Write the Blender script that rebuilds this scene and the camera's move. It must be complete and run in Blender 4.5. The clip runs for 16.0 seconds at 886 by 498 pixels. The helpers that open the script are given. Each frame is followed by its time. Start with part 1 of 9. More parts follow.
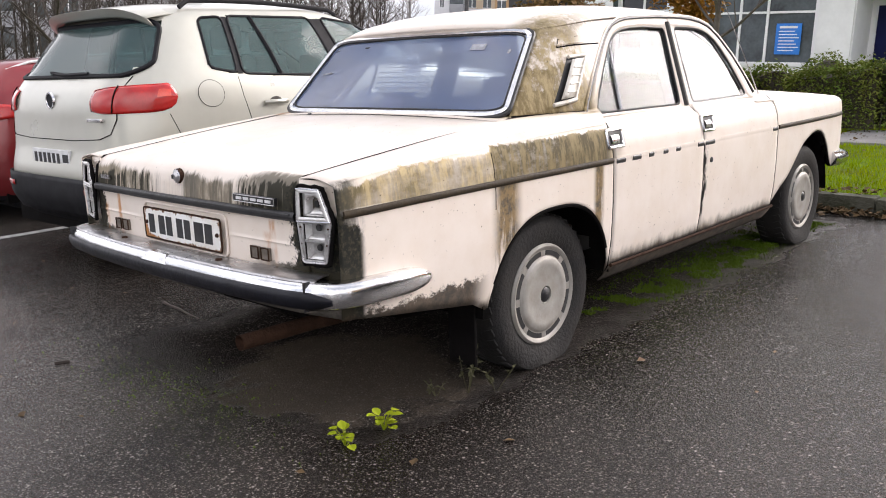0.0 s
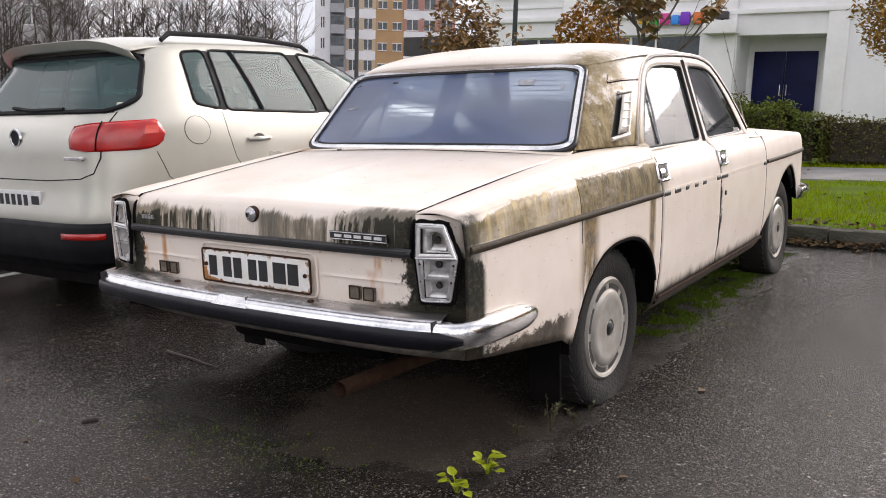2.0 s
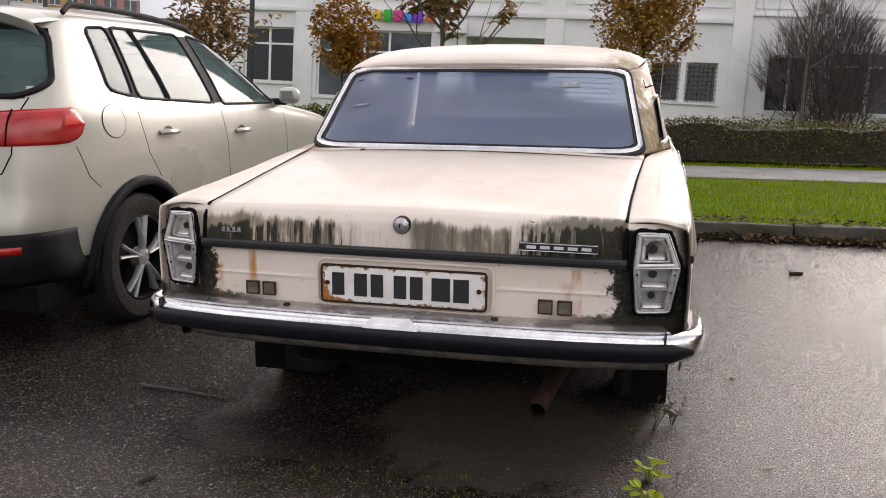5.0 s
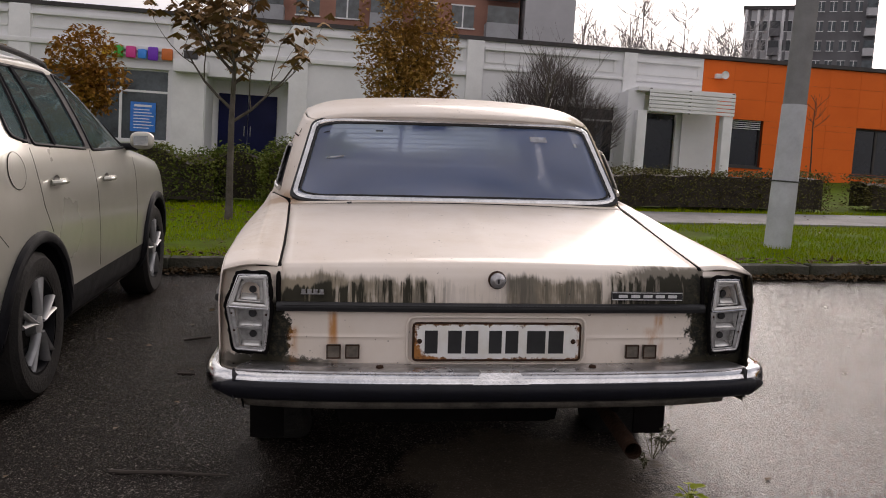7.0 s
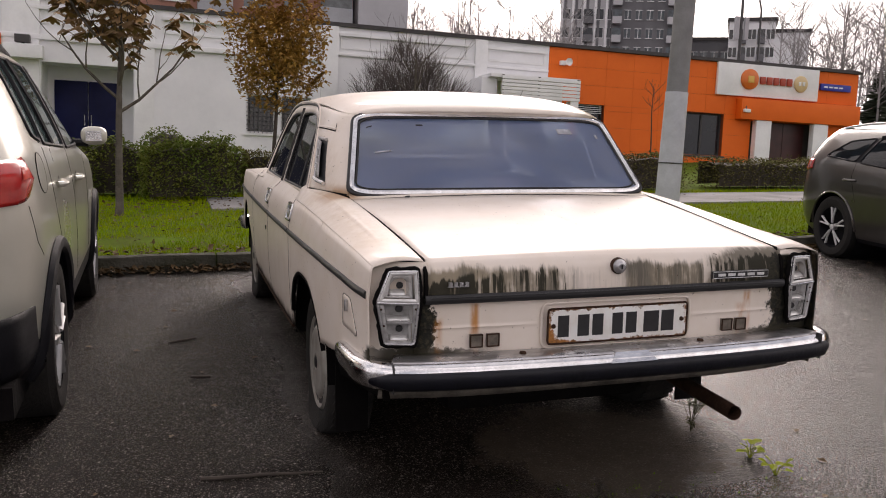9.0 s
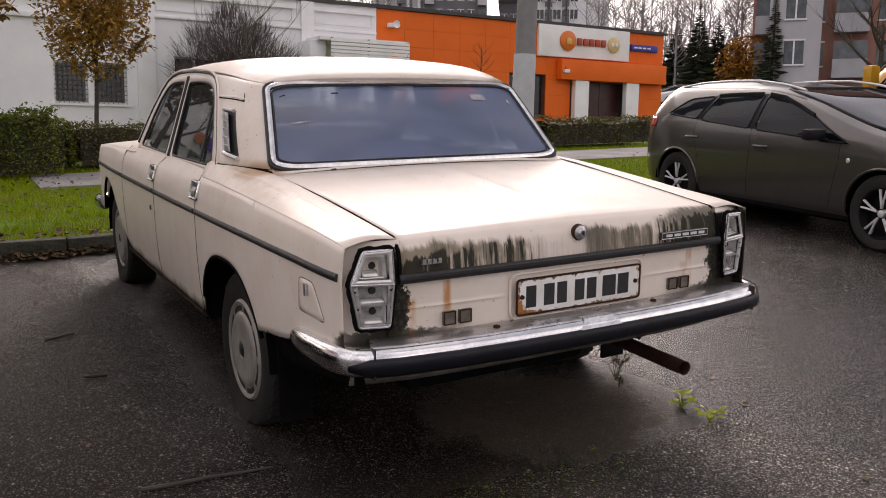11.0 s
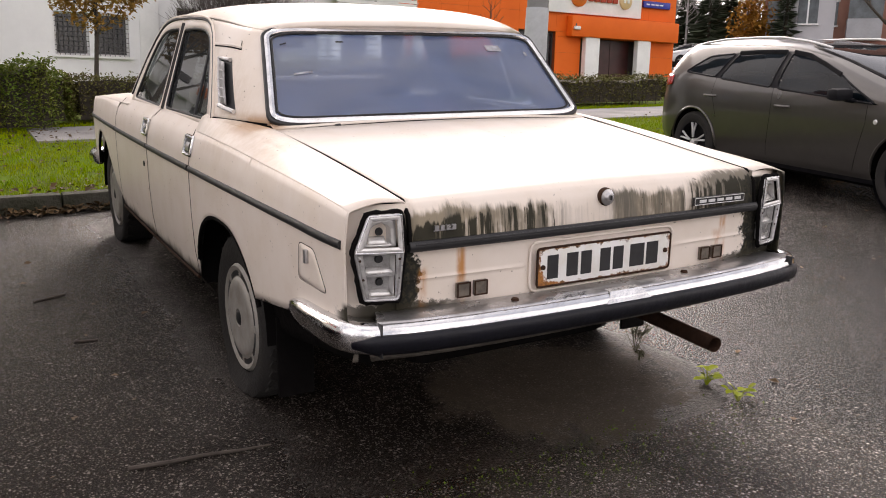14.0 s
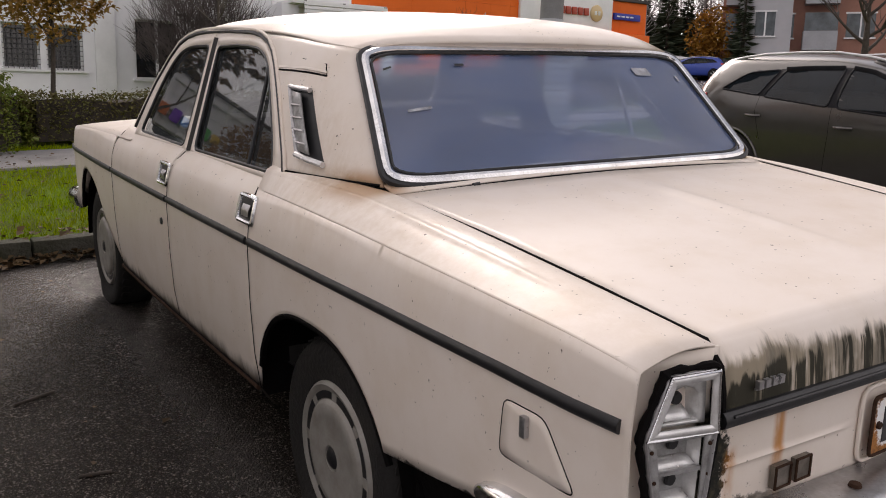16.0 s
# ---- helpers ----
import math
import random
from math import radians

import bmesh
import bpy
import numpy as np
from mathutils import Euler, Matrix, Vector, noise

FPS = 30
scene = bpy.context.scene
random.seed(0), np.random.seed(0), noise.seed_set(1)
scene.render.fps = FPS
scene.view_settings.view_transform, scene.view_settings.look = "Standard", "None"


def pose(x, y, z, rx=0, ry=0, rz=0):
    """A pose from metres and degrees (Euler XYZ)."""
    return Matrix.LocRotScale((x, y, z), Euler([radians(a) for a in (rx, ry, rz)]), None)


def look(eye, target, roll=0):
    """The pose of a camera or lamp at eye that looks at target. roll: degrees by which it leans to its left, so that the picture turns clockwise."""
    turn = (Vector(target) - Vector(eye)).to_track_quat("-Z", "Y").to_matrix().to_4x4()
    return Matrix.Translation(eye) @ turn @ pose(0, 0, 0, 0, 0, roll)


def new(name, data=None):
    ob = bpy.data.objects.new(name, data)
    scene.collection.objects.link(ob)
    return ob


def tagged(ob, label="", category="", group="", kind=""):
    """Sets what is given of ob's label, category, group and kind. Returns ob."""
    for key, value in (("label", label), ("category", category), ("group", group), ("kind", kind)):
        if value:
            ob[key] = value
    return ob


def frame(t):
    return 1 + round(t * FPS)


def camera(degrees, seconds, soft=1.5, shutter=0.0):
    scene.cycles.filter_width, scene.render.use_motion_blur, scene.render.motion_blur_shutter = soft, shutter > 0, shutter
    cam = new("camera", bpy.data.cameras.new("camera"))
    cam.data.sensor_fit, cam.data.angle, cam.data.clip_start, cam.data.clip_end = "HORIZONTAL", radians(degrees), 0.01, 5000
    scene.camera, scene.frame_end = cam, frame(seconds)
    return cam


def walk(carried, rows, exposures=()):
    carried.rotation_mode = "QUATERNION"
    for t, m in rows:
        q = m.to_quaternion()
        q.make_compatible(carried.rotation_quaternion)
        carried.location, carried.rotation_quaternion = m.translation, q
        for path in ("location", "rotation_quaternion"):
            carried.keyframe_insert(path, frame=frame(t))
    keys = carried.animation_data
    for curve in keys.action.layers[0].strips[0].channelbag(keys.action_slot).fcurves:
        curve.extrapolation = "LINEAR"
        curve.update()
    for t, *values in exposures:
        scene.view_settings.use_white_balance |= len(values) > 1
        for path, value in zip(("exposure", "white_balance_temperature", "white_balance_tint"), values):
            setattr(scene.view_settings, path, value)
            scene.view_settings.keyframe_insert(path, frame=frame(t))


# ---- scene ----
cam = camera(55.5, 16.0, 1.0)
PATH = [
    (0, (2.748, -1.612, 1.292), (1.434, -0.165, 0.866), 1.4),
    (0.5, (2.688, -1.73, 1.295), (1.465, -0.196, 0.905), 1.6),
    (1, (2.549, -1.895, 1.289), (1.415, -0.293, 0.906), 1.6),
    (1.5, (2.364, -1.961, 1.246), (1.242, -0.345, 0.885), 1.8),
    (2, (2.13, -2.01, 1.246), (1.025, -0.375, 0.92), 1.6),
    (2.5, (1.927, -2.109, 1.237), (0.889, -0.428, 0.921), 2.5),
    (3, (1.675, -2.276, 1.269), (0.761, -0.524, 0.962), 2.2),
    (3.2, (1.593, -2.313, 1.263), (0.711, -0.544, 0.957), 2.7),
    (5.3, (0.514, -2.46, 1.194), (0.177, -0.513, 0.888), 3.0),
    (5.5, (0.4, -2.452, 1.179), (0.135, -0.491, 0.884), 2.9),
    (6, (0.119, -2.425, 1.196), (0.026, -0.445, 0.929), 2.8),
    (6.5, (-0.199, -2.505, 1.193), (-0.065, -0.521, 0.974), 2.8),
    (7, (-0.479, -2.561, 1.199), (-0.249, -0.582, 1.018), 3.6),
    (7.5, (-0.759, -2.507, 1.18), (-0.516, -0.531, 0.986), 1.2),
    (8, (-0.991, -2.484, 1.171), (-0.627, -0.529, 0.958), 2.0),
    (8.5, (-1.275, -2.519, 1.197), (-0.737, -0.603, 0.994), 2.3),
    (9, (-1.442, -2.484, 1.183), (-0.818, -0.593, 0.988), 2.4),
    (9.5, (-1.575, -2.341, 1.176), (-0.886, -0.476, 0.96), 1.2),
    (10, (-1.676, -2.257, 1.176), (-0.887, -0.437, 0.924), 1.3),
    (10.2, (-1.742, -2.243, 1.181), (-0.86, -0.466, 0.923), 1.3),
    (12.3, (-1.827, -2.143, 1.202), (-0.789, -0.455, 0.931), 0.6),
    (12.5, (-1.819, -2.146, 1.206), (-0.787, -0.455, 0.932), 0.5),
    (13, (-1.782, -2.13, 1.202), (-0.769, -0.43, 0.912), 0.8),
    (13.5, (-1.713, -2.095, 1.193), (-0.761, -0.368, 0.858), 1.1),
    (14, (-1.708, -1.97, 1.176), (-0.722, -0.268, 0.811), 1.4),
    (14.5, (-1.786, -1.704, 1.223), (-0.642, -0.105, 0.857), 2.2),
    (15, (-1.794, -1.456, 1.222), (-0.654, 0.151, 0.879), 2.3),
    (15.5, (-1.722, -1.131, 1.255), (-0.69, 0.546, 0.908), 0.9),
    (16, (-1.744, -0.822, 1.25), (-0.662, 0.826, 0.913), 1.2),
]
walk(cam, [(t, look(eye, target, roll)) for t, eye, target, roll in PATH], [(0, 0.68, 6700, 16), (1, 0.45, 6700, 17), (1.5, 0.62, 6750, 17), (2, 0.4, 6800, 17), (2.5, 0.3, 6800, 17), (3, 0.05, 6800, 17), (5.5, 0.22, 7000, 19), (6.5, -0.34, 7050, 20), (7, -0.44, 7080, 20), (7.5, -0.15, 7100, 20), (8, 0.2, 7150, 21), (8.5, 0.08, 7200, 22), (9, -0.08, 7200, 22), (10, 0.2, 7200, 22), (12.5, -0.55, 7200, 23), (13, -0.45, 7250, 22), (13.5, -0.28, 7250, 22), (14, 0.45, 7250, 20), (14.5, 0.25, 7200, 21), (15, -0.45, 7250, 23), (15.5, -0.25, 7200, 21), (16, -0.1, 7150, 20)])

# ---- light ----
world = bpy.data.worlds.new("overcast")
scene.world = world
world.use_nodes = True
wn, wl = world.node_tree.nodes, world.node_tree.links
sky = wn.new("ShaderNodeTexSky")
sky.sky_type, sky.sun_disc = "NISHITA", False
sky.sun_elevation, sky.sun_rotation = radians(29), radians(22)
sky.air_density, sky.dust_density, sky.ozone_density = 1.0, 4.0, 1.0
veil = wn.new("ShaderNodeHueSaturation")
veil.inputs["Saturation"].default_value = 0.24
wl.new(sky.outputs[0], veil.inputs["Color"])
# a bright, broken cloud deck under the clear sky
drift, shade = wn.new("ShaderNodeTexNoise"), wn.new("ShaderNodeMapRange")
drift.inputs["Scale"].default_value, drift.inputs["Detail"].default_value = 1.9, 6
shade.inputs[1].default_value, shade.inputs[2].default_value = 0.38, 0.64
deck, mixed = wn.new("ShaderNodeMix"), wn.new("ShaderNodeMix")
deck.data_type = mixed.data_type = "RGBA"
deck.inputs[6].default_value, deck.inputs[7].default_value = (1.7, 2.0, 2.5, 1), (7.2, 7.3, 7.4, 1)
mixed.inputs[0].default_value = 0.7
spot = wn.new("ShaderNodeTexCoord")
wl.new(spot.outputs["Generated"], drift.inputs["Vector"])
wl.new(drift.outputs[0], shade.inputs[0])
wl.new(shade.outputs[0], deck.inputs[0])
wl.new(veil.outputs[0], mixed.inputs[6])
wl.new(deck.outputs[2], mixed.inputs[7])
wl.new(mixed.outputs[2], wn["Background"].inputs["Color"])
wn["Background"].inputs["Strength"].default_value = 0.24
sun = new("sun", bpy.data.lights.new("sun", "SUN"))
sun.data.energy, sun.data.angle, sun.data.color = 1.9, radians(32), (1.0, 0.97, 0.93)
sun.matrix_basis = look((12, 30, 18), (0, 0, 0))

# the parking lot slopes gently up towards the shops
GX, GY = math.tan(radians(2.2)), math.tan(radians(2.5))
up = Vector((-GX, -GY, 1)).normalized()
ahead = Vector((0, 1, GY)).normalized()
side = ahead.cross(up)
LOT = Matrix(((side.x, ahead.x, up.x, 0.025), (side.y, ahead.y, up.y, 0.02), (side.z, ahead.z, up.z, 0.025), (0, 0, 0, 1)))


def slope(x, y):
    """Height of the lot's plane, levelling out far away."""
    r = math.hypot(x, y)
    k = 1.0 if r < 66 else 66 / r
    return 0.025 + GX * x * k + GY * y * k


# ---- materials ----
def material(name, color, rough=0.6, metal=0.0, vary=0.15, scale=6.0, bump=0.0, bump_scale=40.0, coat=0.0, tint=None, spec=0.5):
    """A surface with grain at two scales."""
    m = bpy.data.materials.new(name)
    m.use_nodes = True
    n, l = m.node_tree.nodes, m.node_tree.links
    b = n["Principled BSDF"]
    b.inputs["Metallic"].default_value = metal
    b.inputs["Coat Weight"].default_value = coat
    b.inputs["Coat Roughness"].default_value = 0.08
    b.inputs["Specular IOR Level"].default_value = spec
    co = n.new("ShaderNodeTexCoord")
    big, fine = n.new("ShaderNodeTexNoise"), n.new("ShaderNodeTexNoise")
    big.inputs["Scale"].default_value, big.inputs["Detail"].default_value = scale, 6
    fine.inputs["Scale"].default_value, fine.inputs["Detail"].default_value = scale * 9, 4
    l.new(co.outputs["Object"], big.inputs["Vector"])
    l.new(co.outputs["Object"], fine.inputs["Vector"])
    mix = n.new("ShaderNodeMix")
    mix.data_type = "RGBA"
    c = Vector(color[:3])
    d = Vector(tint[:3]) if tint else c * (1 - 2.2 * vary)
    mix.inputs[6].default_value = (*(c * (1 + 0.4 * vary)), 1)
    mix.inputs[7].default_value = (*d, 1)
    mul = n.new("ShaderNodeMath")
    mul.operation = "MULTIPLY_ADD"
    mul.inputs[1].default_value = 0.45
    l.new(fine.outputs[0], mul.inputs[0])
    half = n.new("ShaderNodeMath")
    half.operation = "MULTIPLY_ADD"
    half.inputs[1].default_value, half.inputs[2].default_value = 1.6, -0.55
    l.new(big.outputs[0], half.inputs[0])
    l.new(half.outputs[0], mul.inputs[2])
    mul.use_clamp = True
    l.new(mul.outputs[0], mix.inputs[0])
    l.new(mix.outputs[2], b.inputs["Base Color"])
    ro = n.new("ShaderNodeMapRange")
    ro.inputs[3].default_value, ro.inputs[4].default_value = max(rough - 0.12 * min(1, rough * 3), 0.02), min(rough + 0.12, 1)
    l.new(big.outputs[0], ro.inputs[0])
    l.new(ro.outputs[0], b.inputs["Roughness"])
    if bump:
        bu, no = n.new("ShaderNodeBump"), n.new("ShaderNodeTexNoise")
        no.inputs["Scale"].default_value, no.inputs["Detail"].default_value = bump_scale, 5
        l.new(co.outputs["Object"], no.inputs["Vector"])
        l.new(no.outputs[0], bu.inputs["Height"])
        bu.inputs["Strength"].default_value, bu.inputs["Distance"].default_value = bump, 0.02
        l.new(bu.outputs[0], b.inputs["Normal"])
    return m


class Web:
    """Short hand for node maths in a material."""

    def __init__(self, name):
        self.m = bpy.data.materials.new(name)
        self.m.use_nodes = True
        self.n, self.l = self.m.node_tree.nodes, self.m.node_tree.links
        self.b = self.n["Principled BSDF"]
        self.co = self.n.new("ShaderNodeTexCoord").outputs["Object"]
        s = self.n.new("ShaderNodeSeparateXYZ")
        self.l.new(self.co, s.inputs[0])
        self.x, self.y, self.z = s.outputs

    def put(self, value, socket):
        if isinstance(value, (int, float)):
            socket.default_value = value
        elif isinstance(value, tuple):
            socket.default_value = (*value, 1) if len(value) == 3 and socket.type == "RGBA" else value
        else:
            self.l.new(value, socket)

    def math(self, op, a, b=0.0, c=0.0, clamp=False):
        k = self.n.new("ShaderNodeMath")
        k.operation, k.use_clamp = op, clamp
        for s, v in zip(k.inputs, (a, b, c)):
            self.put(v, s)
        return k.outputs[0]

    def add(self, a, b):
        return self.math("ADD", a, b)

    def mul(self, a, b, clamp=False):
        return self.math("MULTIPLY", a, b, clamp=clamp)

    def ramp(self, a, lo, hi):
        k = self.n.new("ShaderNodeMapRange")
        k.interpolation_type = "SMOOTHSTEP"
        for i, v in enumerate((a, lo, hi)):
            self.put(v, k.inputs[i])
        return k.outputs[0]

    def noise(self, scale, stretch=(1, 1, 1), detail=5.0, rough=0.6, shift=0.0):
        mp, k = self.n.new("ShaderNodeMapping"), self.n.new("ShaderNodeTexNoise")
        mp.inputs["Scale"].default_value = stretch
        mp.inputs["Location"].default_value = (shift, shift * 0.7, shift * 1.3)
        self.l.new(self.co, mp.inputs[0])
        self.l.new(mp.outputs[0], k.inputs["Vector"])
        k.inputs["Scale"].default_value, k.inputs["Detail"].default_value, k.inputs["Roughness"].default_value = scale, detail, rough
        return k.outputs[0]

    def cells(self, scale, feature="F1"):
        k = self.n.new("ShaderNodeTexVoronoi")
        k.feature = feature
        k.inputs["Scale"].default_value = scale
        self.l.new(self.co, k.inputs["Vector"])
        return k

    def mix(self, f, a, b):
        k = self.n.new("ShaderNodeMix")
        k.data_type = "RGBA"
        self.put(f, k.inputs[0]), self.put(a, k.inputs[6]), self.put(b, k.inputs[7])
        return k.outputs[2]

    def bump(self, h, strength, distance=0.01):
        k = self.n.new("ShaderNodeBump")
        k.inputs["Strength"].default_value, k.inputs["Distance"].default_value = strength, distance
        self.l.new(h, k.inputs["Height"])
        self.l.new(k.outputs[0], self.b.inputs["Normal"])

    def set(self, **kw):
        names = dict(color="Base Color", rough="Roughness", metal="Metallic", coat="Coat Weight", spec="Specular IOR Level", alpha="Alpha", trans="Transmission Weight", coat_rough="Coat Roughness")
        for k, v in kw.items():
            self.put(v, self.b.inputs[names[k]])
        return self.m


# ---- mesh helpers ----
def mesh(name, verts, faces, mat, parent=None, label="", sharp=40, thick=0.0, flat=False):
    me = bpy.data.meshes.new(name)
    me.from_pydata([tuple(v) for v in verts], [], faces)
    me.validate()
    bm = bmesh.new()
    bm.from_mesh(me)
    bmesh.ops.remove_doubles(bm, verts=bm.verts, dist=1e-5)
    bmesh.ops.recalc_face_normals(bm, faces=bm.faces)
    bm.to_mesh(me)
    bm.free()
    if not flat:
        me.shade_smooth()
        me.set_sharp_from_angle(angle=radians(sharp))
    me.materials.append(mat)
    ob = new(name, me)
    ob.parent = parent
    if thick:
        so = ob.modifiers.new("thickness", "SOLIDIFY")
        so.thickness, so.offset = thick, 0.0
    if label:
        ob["label"] = label
    return ob


def part(name, bm, mat, parent, label="", sharp=40):
    """Links a bmesh as one mesh object under a thing or a part."""
    me = bpy.data.meshes.new(name)
    bm.to_mesh(me)
    bm.free()
    me.shade_smooth()
    me.set_sharp_from_angle(angle=radians(sharp))
    me.materials.append(mat)
    ob = new(name, me)
    ob.parent = parent
    if label:
        ob["label"] = label
    return ob


def thing(name, label, category, m=None, group="", kind=""):
    ob = tagged(new(name), label, category, group, kind)
    ob.matrix_basis = m if m is not None else Matrix()
    return ob


def grid(f, nu, nv):
    """Vertices and faces of a surface f(u, v)."""
    vs = [f(i / nu, j / nv) for j in range(nv + 1) for i in range(nu + 1)]
    w = nu + 1
    return vs, [(j * w + i, j * w + i + 1, (j + 1) * w + i + 1, (j + 1) * w + i) for j in range(nv) for i in range(nu)]


def join(*lumps):
    vs, fs = [], []
    for v, f in lumps:
        k = len(vs)
        vs += list(v)
        fs += [tuple(i + k for i in q) for q in f]
    return vs, fs


def mirror(lump):
    v, f = lump
    return [(-p[0], p[1], p[2]) for p in v], [tuple(reversed(q)) for q in f]


def rings(outline, f, n=5, hole=0.0):
    """A sheet f(u, v) over a closed outline in (u, v), as shrinking rings round its middle."""
    cu, cv = sum(p[0] for p in outline) / len(outline), sum(p[1] for p in outline) / len(outline)
    vs, fs, m = [], [], len(outline)
    for k in range(n + 1):
        s = 1 - (1 - hole) * k / n
        if k == n and not hole:
            vs.append(f(cu, cv))
            c = len(vs) - 1
            fs += [((n - 1) * m + i, (n - 1) * m + (i + 1) % m, c) for i in range(m)]
            break
        vs += [f(cu + (u - cu) * s, cv + (v - cv) * s) for u, v in outline]
        if k:
            fs += [((k - 1) * m + i, (k - 1) * m + (i + 1) % m, k * m + (i + 1) % m, k * m + i) for i in range(m)]
    return vs, fs


def rounded(pts, r, n=5):
    """A polygon with rounded corners."""
    out = []
    for i, p in enumerate(pts):
        a, b, c = Vector(pts[i - 1]), Vector(p), Vector(pts[(i + 1) % len(pts)])
        ra = min(r, (a - b).length * 0.49, (c - b).length * 0.49)
        p0, p1 = b + (a - b).normalized() * ra, b + (c - b).normalized() * ra
        for k in range(n + 1):
            s = k / n
            out.append(tuple((1 - s) ** 2 * p0 + 2 * s * (1 - s) * b + s * s * p1))
    return out


def dense(pts, step, closed=True):
    out = []
    for i in range(len(pts) if closed else len(pts) - 1):
        a, b = Vector(pts[i]), Vector(pts[(i + 1) % len(pts)])
        k = max(1, int((b - a).length / step))
        out += [tuple(a.lerp(b, j / k)) for j in range(k)]
    if not closed:
        out.append(tuple(pts[-1]))
    return out


def tube(points, r, n=8, closed=False, ry=None, cap=True):
    """A rounded bar along points; r may be a list; ry flattens it upright to the path."""
    P = [Vector(p) for p in points]
    vs, fs, m = [], [], len(P)
    ref, last = Vector((0, 0, 1)), None
    for i, p in enumerate(P):
        d = (P[(i + 1) % m] - P[i - 1]) if closed else (P[min(i + 1, m - 1)] - P[max(i - 1, 0)])
        d = d.normalized()
        s = d.cross(ref)
        s = s.normalized() if s.length > 1e-3 else d.cross(Vector((1, 0, 0))).normalized()
        if last is not None and not ry:
            s = (last - d * last.dot(d)).normalized()
        last = s
        t = s.cross(d)
        a = r[i] if isinstance(r, (list, tuple)) else r
        b = ry if ry else a
        vs += [p + s * a * math.cos(2 * math.pi * k / n) + t * b * math.sin(2 * math.pi * k / n) for k in range(n)]
    for i in range(m if closed else m - 1):
        j = (i + 1) % m
        fs += [(i * n + k, i * n + (k + 1) % n, j * n + (k + 1) % n, j * n + k) for k in range(n)]
    if cap and not closed:
        fs += [tuple(range(n)), tuple(reversed(range((m - 1) * n, m * n)))]
    return vs, fs


def lathe(profile, n=32, centre=(0, 0, 0), axis="x"):
    """Turns (radius, along) round an axis."""
    vs, fs, m = [], [], len(profile)
    for i in range(n):
        a = 2 * math.pi * i / n
        for r, h in profile:
            c, s = r * math.cos(a), r * math.sin(a)
            v = {"x": (h, c, s), "y": (c, h, s), "z": (c, s, h)}[axis]
            vs.append((v[0] + centre[0], v[1] + centre[1], v[2] + centre[2]))
    for i in range(n):
        j = (i + 1) % n
        fs += [(i * m + k, j * m + k, j * m + k + 1, i * m + k + 1) for k in range(m - 1)]
    return vs, fs


def block(x0, x1, y0, y1, z0, z1, bevel=0.0):
    """A box as a bmesh, with eased edges."""
    one = bmesh.new()
    bmesh.ops.create_cube(one, size=1)
    for v in one.verts:
        v.co = ((x0 + x1) / 2 + v.co.x * (x1 - x0), (y0 + y1) / 2 + v.co.y * (y1 - y0), (z0 + z1) / 2 + v.co.z * (z1 - z0))
    if bevel:
        bmesh.ops.bevel(one, geom=one.edges[:], offset=bevel, segments=2, profile=0.6, affect="EDGES")
    return one


def lump(bm):
    bm.verts.index_update()
    out = [tuple(v.co) for v in bm.verts], [tuple(v.index for v in f.verts) for f in bm.faces]
    bm.free()
    return out


def cuboid(x0, x1, y0, y1, z0, z1):
    v = [(x, y, z) for z in (z0, z1) for y in (y0, y1) for x in (x0, x1)]
    return v, [(0, 2, 3, 1), (4, 5, 7, 6), (0, 1, 5, 4), (2, 6, 7, 3), (0, 4, 6, 2), (1, 3, 7, 5)]


def prism(outline, h0, h1, axis="y"):
    """Extrudes a closed outline of two coordinates along an axis."""
    n = len(outline)
    put = {"x": lambda a, b, h: (h, a, b), "y": lambda a, b, h: (a, h, b), "z": lambda a, b, h: (a, b, h)}[axis]
    vs = [put(a, b, h0) for a, b in outline] + [put(a, b, h1) for a, b in outline]
    return vs, [tuple(range(n)), tuple(reversed(range(n, 2 * n)))] + [(i, i + n, (i + 1) % n + n, (i + 1) % n) for i in range(n)]


def table(xs, ys):
    """A smooth curve through a short table."""
    xs, ys = np.array(xs, float), np.array(ys, float)
    g = np.gradient(ys, xs)

    def f(x):
        x = min(max(x, xs[0]), xs[-1])
        i = min(max(int(np.searchsorted(xs, x)) - 1, 0), len(xs) - 2)
        h = xs[i + 1] - xs[i]
        s = (x - xs[i]) / h
        return float((1 + 2 * s) * (1 - s) ** 2 * ys[i] + s * (1 - s) ** 2 * h * g[i] + s * s * (3 - 2 * s) * ys[i + 1] + s * s * (s - 1) * h * g[i + 1])

    return f


def line(xs, ys):
    return lambda x: float(np.interp(x, xs, ys))

